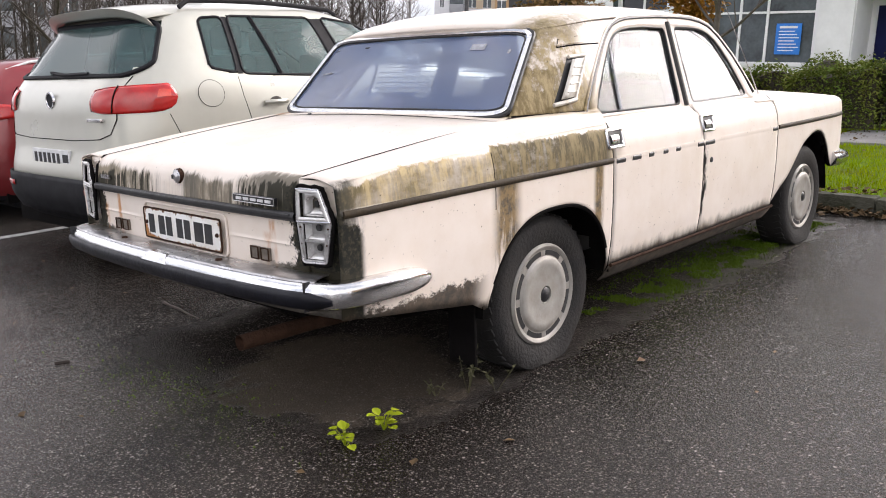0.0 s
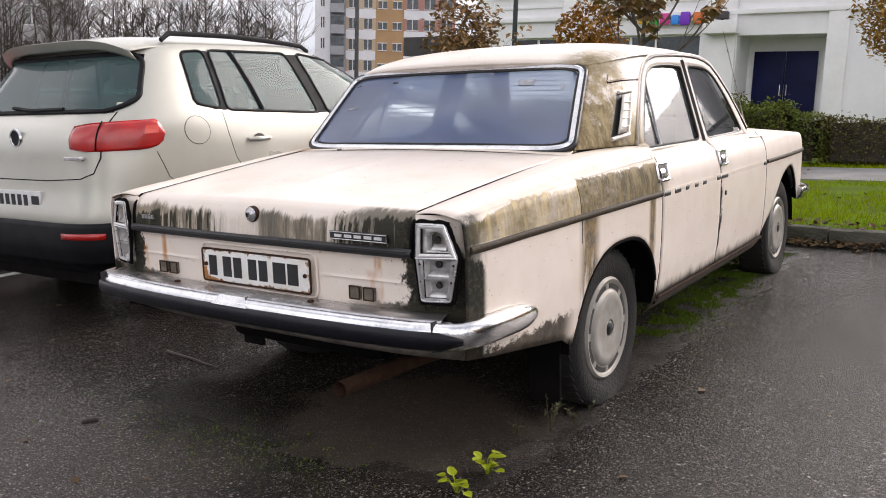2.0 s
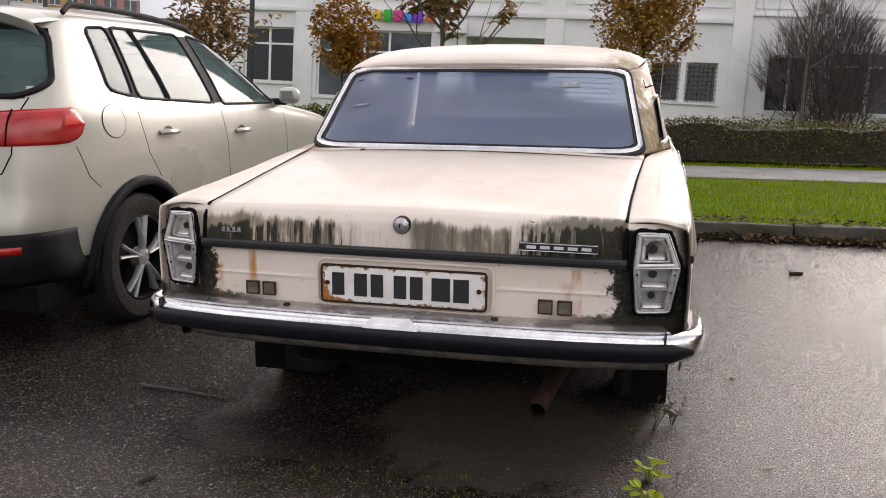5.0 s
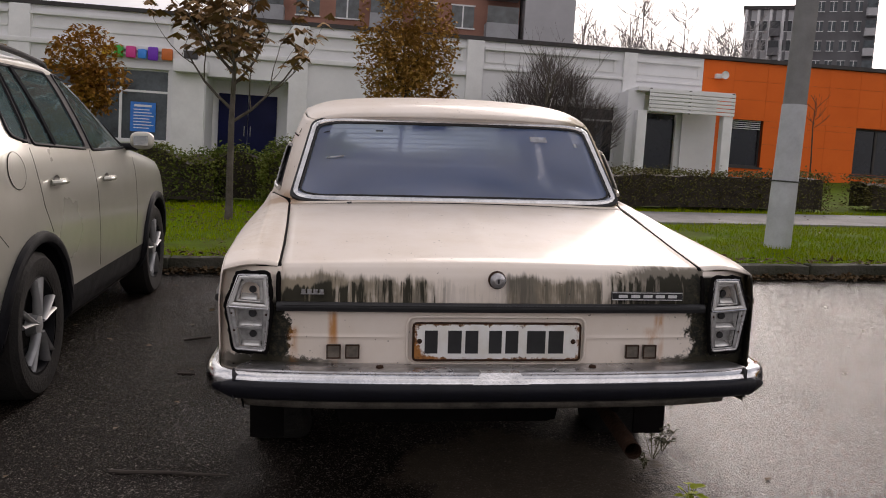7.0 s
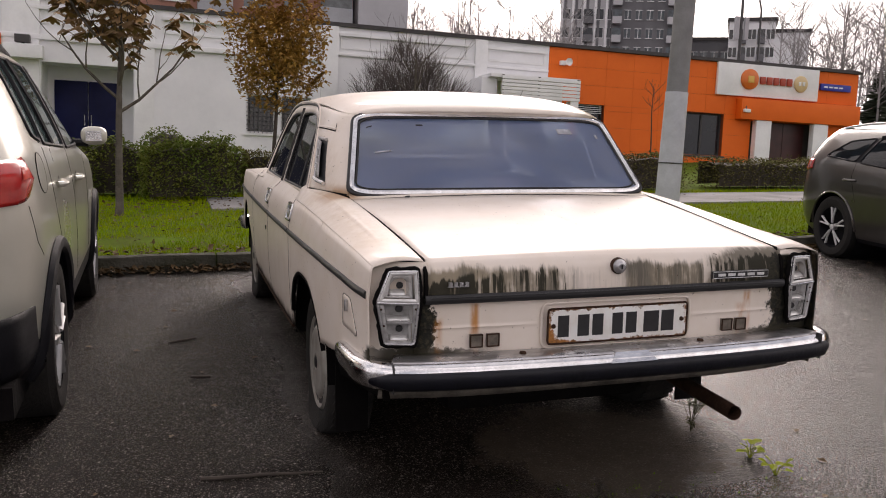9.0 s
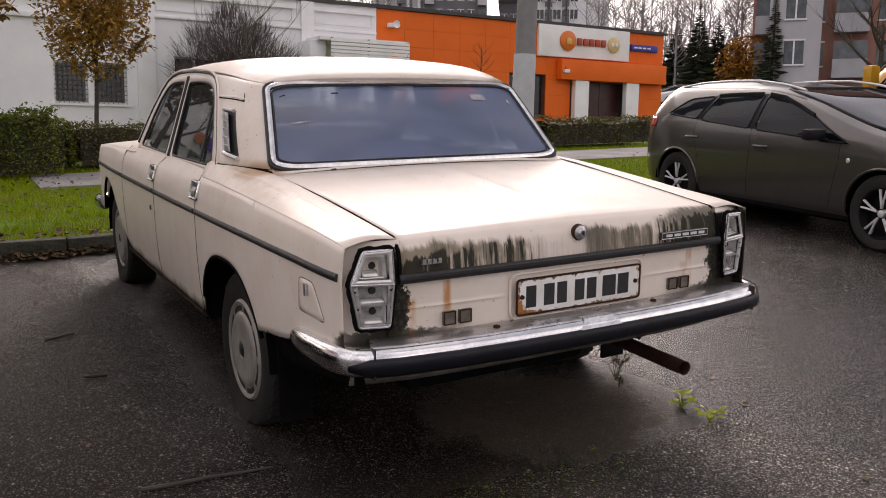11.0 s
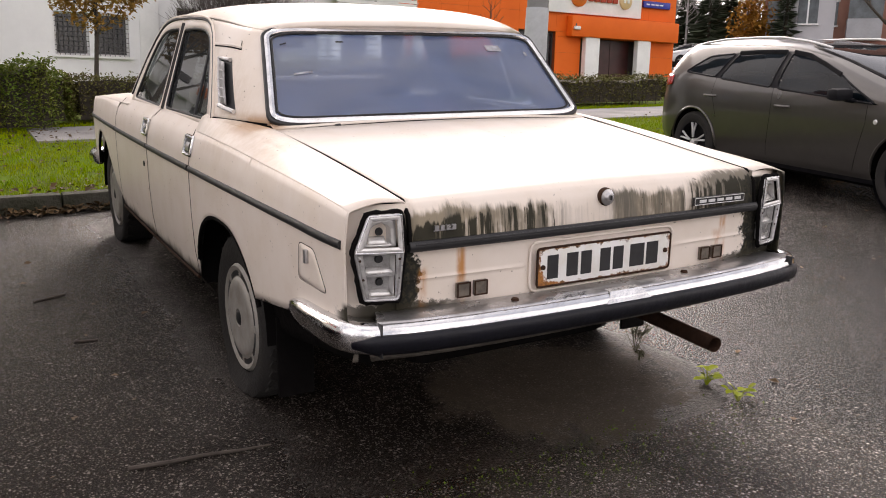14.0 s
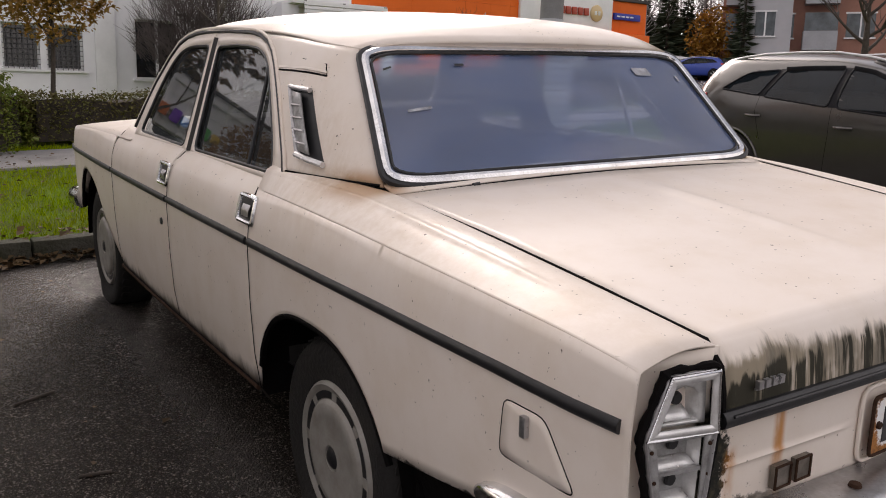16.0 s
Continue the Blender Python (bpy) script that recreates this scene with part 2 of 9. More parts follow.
# ---- surfaces ----
def weathered_paint():
    """Old cream enamel: mould streaks on the tail and on one flank, grime low down, rust runs, painted shade low on one
    wing.
    """
    w = Web("cream_enamel")
    fine, mid = w.noise(60, detail=4), w.noise(7, detail=6)
    cream = w.mix(w.ramp(mid, 0.35, 0.75), (0.80, 0.715, 0.64), (0.75, 0.655, 0.565))
    # mould on the boot's rear face: olive film in clumps, black spikes of uneven height
    ax = w.math("ABSOLUTE", w.x)
    hair = w.noise(75, (1, 0.25, 0.055), detail=4, rough=0.65)
    spike = w.noise(42, (1, 0.25, 0.10), detail=3, rough=0.6, shift=5.0)
    clump = w.noise(8.5, (1, 0.4, 0.55), detail=4, rough=0.6, shift=4.0)
    ends = w.ramp(ax, 0.30, 0.66)
    far_end = w.ramp(w.x, 0.28, 0.46)
    rear = w.mul(w.mul(w.ramp(ax, 0.674, 0.668), w.ramp(w.y, 0.085, 0.05)), w.ramp(w.z, 0.762, 0.772))
    level = w.add(w.add(0.778, w.mul(clump, 0.115)), w.add(w.mul(w.math("MAXIMUM", w.mul(ends, 0.6), far_end), 0.045), w.mul(hair, 0.045)))
    film_low = w.mul(w.ramp(w.math("SUBTRACT", level, w.z), -0.004, 0.022), w.ramp(w.add(w.add(clump, w.mul(hair, 0.45)), w.mul(ends, 0.25)), 0.52, 0.76))
    soil = w.mul(w.ramp(w.add(w.z, w.mul(hair, 0.03)), 0.812, 0.786), 0.55)
    height = w.add(w.add(0.730, w.mul(clump, 0.145)), w.add(w.mul(spike, 0.085), w.mul(far_end, 0.02)))
    # bare paint beside the lock, softer growth on the other half
    bare = w.mul(w.ramp(w.add(w.x, w.mul(clump, 0.08)), -0.18, -0.10), w.ramp(w.x, 0.045, 0.01))
    keep = w.add(1.0, w.mul(bare, -0.9))
    soft_half = w.mul(w.ramp(w.x, 0.0, 0.04), w.ramp(w.x, 0.36, 0.30))
    tips = w.mul(w.ramp(w.math("SUBTRACT", height, w.z), -0.002, 0.010), w.ramp(w.add(w.add(hair, w.mul(spike, 0.6)), w.mul(ends, 0.22)), 0.77, 0.90))
    film_tail = w.mul(w.mul(rear, keep), w.math("MAXIMUM", w.math("MAXIMUM", film_low, w.mul(w.mul(far_end, w.ramp(w.math("SUBTRACT", level, w.z), -0.012, 0.02)), 0.9)), soil))
    spikes = w.mul(w.mul(rear, keep), w.mul(tips, w.add(1.0, w.mul(soft_half, -0.72))))
    tail = w.math("MAXIMUM", film_tail, spikes)
    # black growth round the lamps and the lower panel's ends
    blot = w.noise(16, detail=8, rough=0.78, shift=2.0)
    corner = w.ramp(w.add(ax, w.mul(blot, 0.26)), 0.752, 0.772)
    outer = w.mul(w.ramp(w.x, 0.5, 0.6), w.ramp(w.add(w.z, w.mul(blot, 0.2)), 0.90, 0.80))
    reach = w.add(0.045, w.mul(outer, 0.07))
    corner = w.mul(corner, w.mul(w.ramp(w.add(w.y, w.mul(reach, -1.0)), 0.012, -0.012), w.ramp(w.z, 0.872, 0.862)))
    inboard = w.math("MAXIMUM", w.ramp(ax, 0.712, 0.695), w.ramp(w.z, 0.635, 0.615))
    corner = w.mul(corner, w.math("MAXIMUM", w.ramp(w.x, 0.0, 0.1), w.mul(inboard, w.ramp(w.z, 0.80, 0.77))))
    sill_run = w.ramp(w.add(w.z, w.mul(blot, 0.10)), 0.660, 0.650)
    sill_run = w.mul(w.mul(sill_run, w.ramp(w.y, 0.1, 0.05)), w.ramp(w.add(ax, w.mul(blot, 0.3)), 0.55, 0.75))
    # one flank: brown film above the moulding, back to the pillar
    film = w.noise(5, (1, 0.8, 1.6), detail=7, rough=0.7, shift=1.0)
    run = w.noise(26, (1, 1, 0.12), detail=6, rough=0.75, shift=3.0)
    right = w.math("MAXIMUM", w.ramp(w.x, 0.800, 0.832), w.mul(w.ramp(w.x, 0.5, 0.6), w.ramp(w.z, 0.995, 1.01)))
    back = w.ramp(w.add(w.y, w.mul(film, 0.25)), 1.75, 1.55)
    high = w.ramp(w.z, 0.795, 0.805)
    top = w.add(w.add(0.862, w.mul(w.ramp(w.y, 0.0, 0.36), 0.045)), w.mul(w.ramp(w.y, 0.725, 0.74), 0.022))
    under = w.ramp(w.math("SUBTRACT", w.add(top, w.mul(w.add(run, -0.5), 0.05)), w.z), -0.004, 0.008)
    post = w.mul(w.ramp(w.z, 0.985, 1.0), w.mul(w.ramp(w.add(w.add(run, w.mul(film, 0.9)), w.mul(w.math("MAXIMUM", w.ramp(w.z, 1.25, 1.0), w.ramp(w.z, 1.26, 1.34)), 0.22)), 0.74, 1.04), 0.95))
    panel = w.math("MAXIMUM", w.mul(under, w.add(0.8, w.mul(w.ramp(w.y, 0.73, 0.75), 0.2))), post)
    flank = w.mul(w.mul(right, back), w.mul(high, w.math("MAXIMUM", panel, 0.22)))
    flank = w.mul(flank, w.add(0.68, w.mul(w.ramp(w.add(film, w.mul(run, 0.6)), 0.55, 0.95), 0.6)), clamp=True)
    run_low = w.mul(w.mul(w.ramp(w.x, 0.8, 0.84), w.math("MAXIMUM", w.ramp(w.math("ABSOLUTE", w.add(w.y, -0.80)), 0.10, 0.03), w.ramp(w.math("ABSOLUTE", w.add(w.y, -1.40)), 0.05, 0.015))), w.mul(w.ramp(w.z, 0.805, 0.785), w.ramp(w.add(run, w.mul(w.z, 0.4)), 0.56, 0.76)))
    run_edge = w.mul(w.mul(w.ramp(w.x, 0.8, 0.84), w.ramp(w.add(w.y, w.mul(blot, 0.12)), 0.19, 0.13)), w.ramp(w.add(run, w.mul(blot, 0.5)), 0.55, 0.8))
    # grime low on the flanks; black shade painted low on the left wing
    peel = w.ramp(w.add(w.z, w.mul(w.noise(17, (1, 1, 1.6), detail=7, rough=0.75, shift=9.0), 0.17)), 0.562, 0.54)
    wing_shade = w.mul(w.ramp(w.x, -0.7, -0.8), w.ramp(w.add(w.add(w.z, w.mul(w.y, 0.14)), w.mul(blot, 0.05)), 0.590, 0.583))
    peel = w.mul(w.math("MAXIMUM", peel, wing_shade), w.ramp(w.y, 0.72, 0.6))
    sills = w.math("MAXIMUM", peel, w.ramp(w.add(w.z, w.mul(w.noise(12, (1, 1, 0.4), shift=5.0), 0.10)), 0.455, 0.385))
    edge_wear = w.ramp(w.noise(24, detail=8, rough=0.8, shift=8.0), 0.67, 0.71)
    # faint warm film on top
    veil = w.mul(w.ramp(w.noise(3, (1, 2, 1), shift=6.0), 0.45, 0.8), 0.25)
    c = w.mix(veil, cream, (0.66, 0.54, 0.40))
    grown = w.mix(w.ramp(run, 0.42, 0.60), w.mix(w.ramp(w.y, 0.72, 0.75), (0.16, 0.125, 0.06), (0.085, 0.068, 0.032)), w.mix(w.ramp(w.y, 0.72, 0.75), (0.44, 0.34, 0.18), (0.23, 0.175, 0.085)))
    grown = w.mix(w.ramp(w.z, 0.975, 1.0), grown, w.mix(w.ramp(run, 0.40, 0.62), (0.17, 0.125, 0.055), (0.36, 0.28, 0.15)))
    c = w.mix(flank, c, grown)
    eave = w.mul(w.mul(w.ramp(w.x, 0.44, 0.58), w.ramp(w.z, 1.295, 1.335)), w.mul(w.ramp(w.add(w.y, w.mul(film, 0.5)), 2.15, 1.75), w.ramp(w.add(run, film), 0.86, 1.10)))
    c = w.mix(w.mul(eave, 0.85), c, w.mix(w.ramp(run, 0.42, 0.6), (0.075, 0.06, 0.03), (0.26, 0.21, 0.12)))
    c = w.mix(w.mul(run_low, 0.95), c, w.mix(w.ramp(blot, 0.45, 0.6), (0.22, 0.14, 0.05), (0.05, 0.035, 0.018)))
    chip = w.mul(w.mul(w.ramp(w.x, 0.8, 0.84), w.ramp(w.math("ABSOLUTE", w.add(w.y, -2.355)), 0.035, 0.012)), w.mul(w.ramp(w.noise(30, (1, 1, 0.25), detail=6, shift=11.0), 0.47, 0.54), w.mul(w.ramp(w.z, 0.40, 0.46), w.ramp(w.z, 0.80, 0.76))))
    c = w.mix(chip, c, (0.02, 0.018, 0.015))
    foot = w.mul(w.mul(w.ramp(w.x, -0.62, -0.70), w.ramp(w.math("ABSOLUTE", w.add(w.z, -1.005)), 0.045, 0.01)), w.mul(w.ramp(w.y, 0.95, 1.02), w.ramp(w.add(w.y, w.mul(blot, 0.3)), 1.45, 1.25)))
    c = w.mix(w.mul(foot, 0.75), c, (0.36, 0.17, 0.05))
    # thin tan film high on the other flank
    tan = w.mul(w.mul(w.ramp(w.x, -0.66, -0.76), w.ramp(w.z, 0.84, 0.97)), w.mul(w.ramp(w.add(run, w.mul(film, 0.5)), 0.55, 0.95), w.ramp(w.add(w.y, w.mul(film, 0.5)), 1.85, 1.55)))
    c = w.mix(w.mul(tan, 0.28), c, (0.44, 0.29, 0.14))
    c = w.mix(w.mul(run_edge, 0.9), c, (0.03, 0.03, 0.022))
    c = w.mix(w.mul(film_tail, 0.82), c, w.mix(w.ramp(w.add(clump, w.add(w.mul(far_end, 0.22), w.mul(w.add(hair, -0.5), 0.5))), 0.40, 0.66), (0.20, 0.16, 0.095), (0.05, 0.044, 0.024)))
    c = w.mix(w.mul(spikes, 0.95), c, (0.022, 0.021, 0.013))
    crust = w.noise(55, detail=6, rough=0.75, shift=13.0)
    c = w.mix(w.mul(corner, w.ramp(crust, 0.24, 0.34)), c, w.mix(w.ramp(crust, 0.45, 0.70), (0.012, 0.012, 0.009), (0.07, 0.06, 0.035)))
    c = w.mix(w.mul(sill_run, 0.95), c, (0.03, 0.026, 0.015))
    # small chips and specks of dirt
    speck = w.ramp(w.noise(85, detail=2, rough=0.5, shift=12.0), 0.715, 0.74)
    c = w.mix(w.mul(speck, w.ramp(mid, 0.40, 0.60)), c, (0.07, 0.05, 0.03))
    # rust runs below the moulding
    rust = 0
    for cx, wd, top in ((-0.505, 0.022, 0.75), (0.53, 0.022, 0.745), (0.50, 0.03, 0.70), (-0.62, 0.02, 0.70)):
        d = w.ramp(w.math("ABSOLUTE", w.add(w.x, w.add(-cx, w.mul(w.add(mid, -0.5), 0.03)))), wd, wd * 0.2)
        d = w.mul(d, w.mul(w.ramp(w.z, top + 0.01, top - 0.01), w.ramp(w.z, 0.55, 0.68)))
        rust = w.add(rust, w.mul(d, w.ramp(w.y, 0.06, 0.03)))
    rust = w.mul(rust, w.ramp(w.noise(22, (1, 1, 0.3), shift=7.0), 0.3, 0.6), clamp=True)
    c = w.mix(w.mul(rust, 0.9), c, (0.50, 0.19, 0.02))
    c = w.mix(w.mul(sills, 0.94), c, w.mix(w.ramp(blot, 0.42, 0.6), (0.018, 0.013, 0.009), (0.075, 0.052, 0.032)))
    c = w.mix(w.mul(wing_shade, 0.8), c, (0.014, 0.011, 0.008))
    c = w.mix(w.mul(edge_wear, 0.55), c, (0.16, 0.10, 0.05))
    dirty = w.math("MAXIMUM", w.math("MAXIMUM", tail, corner), w.math("MAXIMUM", w.mul(flank, 0.8), sills))
    w.bump(w.noise(140, detail=3), 0.04, 0.003)
    return w.set(color=c, rough=w.add(w.add(0.38, w.mul(fine, 0.16)), w.mul(dirty, 0.4)), coat=w.mul(w.add(1.0, w.mul(dirty, -1.0)), 0.26), coat_rough=0.12, spec=0.35)


def wet_asphalt():
    """Worn wet asphalt: dark binder, sparse pale grit of two sizes, damp stains, a drier patch by the tail, shade
    painted under and between the cars.
    """
    w = Web("wet_asphalt")
    stones, fine, coarse = w.cells(95), w.cells(210), w.cells(48)
    big, mid, blot = w.noise(0.55, detail=5), w.noise(3.2, detail=6), w.noise(1.3, detail=6, rough=0.65, shift=3.0)

    def pick(cells, k):
        sep = w.n.new("ShaderNodeSeparateColor")
        w.l.new(cells.outputs["Color"], sep.inputs[0])
        return sep.outputs[k]

    light = w.mul(w.ramp(pick(stones, 0), 0.80, 1.0), w.ramp(stones.outputs["Distance"], 0.46, 0.22))
    light = w.math("MAXIMUM", light, w.mul(w.ramp(pick(fine, 1), 0.80, 0.99), 0.62))
    light = w.math("MAXIMUM", light, w.mul(w.ramp(pick(coarse, 2), 0.93, 0.98), w.ramp(coarse.outputs["Distance"], 0.34, 0.20)))
    # wet stains by the wheel and at random; broad painted shade between parked cars
    suv_shade = w.mul(w.ramp(w.add(w.x, w.mul(w.add(blot, -0.5), 1.1)), -0.75, -1.15), w.mul(w.ramp(w.x, -4.6, -3.9), w.ramp(w.add(w.y, w.mul(w.add(mid, -0.5), 0.6)), -0.1, 0.5)))
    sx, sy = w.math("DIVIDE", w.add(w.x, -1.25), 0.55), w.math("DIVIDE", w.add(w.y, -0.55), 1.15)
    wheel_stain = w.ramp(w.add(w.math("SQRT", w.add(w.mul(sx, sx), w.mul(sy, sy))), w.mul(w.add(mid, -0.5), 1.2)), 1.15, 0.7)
    # shade under the tail, painted into the ground colour and its gloss
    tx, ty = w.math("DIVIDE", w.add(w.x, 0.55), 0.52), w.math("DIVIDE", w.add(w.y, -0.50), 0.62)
    tail_shade = w.ramp(w.add(w.math("SQRT", w.add(w.mul(tx, tx), w.mul(ty, ty))), w.mul(w.add(mid, -0.5), 1.2)), 1.15, 0.7)
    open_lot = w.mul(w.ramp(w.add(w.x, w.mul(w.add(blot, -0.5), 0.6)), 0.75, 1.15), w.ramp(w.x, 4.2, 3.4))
    soak_and_shade = w.math("MAXIMUM", w.math("MAXIMUM", w.mul(open_lot, 0.8), tail_shade), w.math("MAXIMUM", w.mul(suv_shade, 0.7), wheel_stain))
    soak_and_shade = w.math("MAXIMUM", soak_and_shade, w.mul(w.ramp(blot, 0.56, 0.68), 0.55))
    base = w.mix(mid, (0.0110, 0.0088, 0.0074), (0.029, 0.0235, 0.0195))
    base = w.mix(w.mul(w.ramp(big, 0.45, 0.7), 0.4), base, (0.036, 0.029, 0.025))
    # paler, glossier ground behind the tail
    pale_zone = w.mul(w.ramp(w.add(w.y, w.mul(w.add(blot, -0.5), 0.8)), 0.25, -0.2), w.mul(w.ramp(w.add(w.x, w.mul(w.add(blot, -0.5), 2.4)), 0.9, -0.5), w.ramp(w.add(w.y, w.mul(w.add(blot, -0.5), 2.0)), -2.8, -1.4)))
    base = w.mix(w.mul(pale_zone, 0.8), base, (0.066, 0.055, 0.047))
    base = w.mix(w.mul(soak_and_shade, 0.8), base, w.mix(mid, (0.0055, 0.0042, 0.0034), (0.013, 0.0095, 0.0075)))
    grit = w.mix(pick(stones, 2), (0.20, 0.165, 0.14), (0.42, 0.385, 0.355))
    c = w.mix(w.mul(light, w.add(0.85, w.mul(soak_and_shade, -0.35))), base, grit)
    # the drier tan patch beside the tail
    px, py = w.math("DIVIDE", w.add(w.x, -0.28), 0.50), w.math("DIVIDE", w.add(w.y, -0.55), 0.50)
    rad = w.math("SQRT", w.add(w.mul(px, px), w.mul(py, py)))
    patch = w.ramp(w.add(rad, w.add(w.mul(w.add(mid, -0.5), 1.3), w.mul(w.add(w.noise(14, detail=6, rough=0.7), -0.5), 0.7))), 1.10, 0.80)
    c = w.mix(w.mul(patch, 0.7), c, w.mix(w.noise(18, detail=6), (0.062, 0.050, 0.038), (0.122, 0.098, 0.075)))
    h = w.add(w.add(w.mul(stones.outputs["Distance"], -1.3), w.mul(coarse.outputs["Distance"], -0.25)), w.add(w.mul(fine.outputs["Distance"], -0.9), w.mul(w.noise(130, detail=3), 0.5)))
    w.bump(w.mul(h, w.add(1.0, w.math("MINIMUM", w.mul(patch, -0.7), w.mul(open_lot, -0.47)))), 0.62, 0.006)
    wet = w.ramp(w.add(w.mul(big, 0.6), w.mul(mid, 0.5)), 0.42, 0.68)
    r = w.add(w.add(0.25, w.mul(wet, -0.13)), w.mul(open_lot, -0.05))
    # gloss cut below the sedan to stand for its shade
    dulled = w.mul(w.mul(w.ramp(w.add(w.math("ABSOLUTE", w.x), w.mul(mid, 0.25)), 1.12, 0.72), w.ramp(w.add(w.y, w.mul(mid, 0.3)), 0.12, 0.60)), w.ramp(w.y, 4.75, 4.6))
    dulled = w.math("MAXIMUM", dulled, w.mul(patch, 0.85))
    spec = w.add(w.mul(w.add(0.38, w.add(w.add(w.mul(suv_shade, -0.26), w.mul(tail_shade, -0.22)), w.add(w.mul(open_lot, 0.04), w.mul(pale_zone, 0.10)))), w.add(1.0, w.mul(dulled, -0.86))), 0.0)
    return w.set(color=c, rough=w.add(r, w.mul(dulled, 0.5)), spec=spec)


def glass(name, tint, haze, haze_color, rough=0.02, ior=1.6, uneven=0.75, blur=0.0):
    """A dusty pane: part see-through tint, part film, with a gloss."""
    m = bpy.data.materials.new(name)
    m.use_nodes = True
    n, l = m.node_tree.nodes, m.node_tree.links
    n.remove(n["Principled BSDF"])
    out = n["Material Output"]
    tr, di, gl = n.new("ShaderNodeBsdfRefraction" if blur else "ShaderNodeBsdfTransparent"), n.new("ShaderNodeBsdfDiffuse"), n.new("ShaderNodeBsdfGlossy")
    if blur:
        tr.inputs["IOR"].default_value, tr.inputs["Roughness"].default_value = 1.022, blur
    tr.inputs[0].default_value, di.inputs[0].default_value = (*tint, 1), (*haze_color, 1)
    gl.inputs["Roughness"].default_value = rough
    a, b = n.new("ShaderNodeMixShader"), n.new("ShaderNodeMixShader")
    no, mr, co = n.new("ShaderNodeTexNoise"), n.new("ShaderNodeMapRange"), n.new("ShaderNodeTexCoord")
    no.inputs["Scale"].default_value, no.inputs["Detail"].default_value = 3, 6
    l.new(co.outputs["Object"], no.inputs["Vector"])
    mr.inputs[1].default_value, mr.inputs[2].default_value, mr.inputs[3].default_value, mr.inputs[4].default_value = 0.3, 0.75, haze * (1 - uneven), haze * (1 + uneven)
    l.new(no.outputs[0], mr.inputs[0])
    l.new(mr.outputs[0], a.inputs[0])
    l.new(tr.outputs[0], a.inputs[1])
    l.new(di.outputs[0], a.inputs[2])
    # the gloss grows towards grazing, alike from both sides of the pane
    face, grow, gloss = n.new("ShaderNodeLayerWeight"), n.new("ShaderNodeMath"), n.new("ShaderNodeMapRange")
    face.inputs[0].default_value = 0.5
    grow.operation = "POWER"
    grow.inputs[1].default_value = 5.0
    gloss.inputs[3].default_value, gloss.inputs[4].default_value = ((ior - 1) / (ior + 1)) ** 2, 1.0
    l.new(face.outputs["Facing"], grow.inputs[0])
    l.new(grow.outputs[0], gloss.inputs[0])
    l.new(gloss.outputs[0], b.inputs[0])
    l.new(a.outputs[0], b.inputs[1])
    l.new(gl.outputs[0], b.inputs[2])
    l.new(b.outputs[0], out.inputs["Surface"])
    return m


PAINT = weathered_paint()
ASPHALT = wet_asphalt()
RUBBER = material("tyre_rubber", (0.019, 0.0185, 0.019), 0.75, vary=0.3, scale=9, bump=0.3, bump_scale=70, tint=(0.038, 0.035, 0.032), spec=0.14)
BLACK = material("black_rubber_trim", (0.018, 0.018, 0.020), 0.45, vary=0.3, scale=20)
MOULDING = material("grimy_black_moulding", (0.020, 0.016, 0.012), 0.6, vary=0.35, scale=18, bump=0.2, bump_scale=60, tint=(0.06, 0.042, 0.022), spec=0.2)
NAVY = material("dark_bumper_face", (0.006, 0.0065, 0.012), 0.45, vary=0.3, scale=14, bump=0.1, bump_scale=50, spec=0.3)
UNDER = material("dark_underbody", (0.007, 0.006, 0.006), 0.95, vary=0.3, scale=8, bump=0.3, bump_scale=25, spec=0.08)
CHROME = material("pitted_chrome", (0.82, 0.82, 0.83), 0.09, 1.0, vary=0.16, scale=14, bump=0.05, bump_scale=120)
DULLCHROME = material("dirty_chrome", (0.62, 0.62, 0.64), 0.28, 0.85, vary=0.25, scale=16, bump=0.08, bump_scale=90, tint=(0.26, 0.24, 0.23))
SILVER = material("lamp_reflector", (0.90, 0.90, 0.90), 0.22, 0.45, vary=0.18, scale=34, tint=(0.55, 0.53, 0.50))
GREYMETAL = material("dull_grey_reflector", (0.46, 0.46, 0.46), 0.38, 0.35, vary=0.25, scale=40, tint=(0.16, 0.15, 0.14))
HUBCAP = material("grey_hubcap", (0.36, 0.345, 0.32), 0.5, 0.2, vary=0.15, scale=18, bump=0.05, bump_scale=60, tint=(0.26, 0.235, 0.20))
RUSTY = material("rusty_steel", (0.055, 0.028, 0.017), 0.9, vary=0.35, scale=24, bump=0.4, bump_scale=60, tint=(0.025, 0.014, 0.010), spec=0.15)
# blue of the dust film also stands for reflected sky
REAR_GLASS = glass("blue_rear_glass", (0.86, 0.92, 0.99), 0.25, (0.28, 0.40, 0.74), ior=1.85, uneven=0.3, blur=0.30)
CLEAR = glass("clear_windscreen", (0.84, 0.88, 0.90), 0.10, (0.30, 0.33, 0.36), ior=1.05)
FOG_GLASS = glass("fogged_side_glass", (0.50, 0.52, 0.55), 0.09, (0.50, 0.54, 0.58), rough=0.03, ior=1.25, uneven=0.8)
SIDE_GLASS = glass("misted_side_glass", (0.36, 0.40, 0.42), 0.07, (0.40, 0.43, 0.45))
DARK_GLASS = glass("tinted_glass", (0.05, 0.06, 0.07), 0.10, (0.04, 0.05, 0.06))
SEAT = material("worn_seat_cloth", (0.10, 0.075, 0.055), 0.9, vary=0.3, scale=10, bump=0.2, bump_scale=80)
CABIN = material("dark_cabin_trim", (0.035, 0.032, 0.03), 0.8, vary=0.2, scale=8)
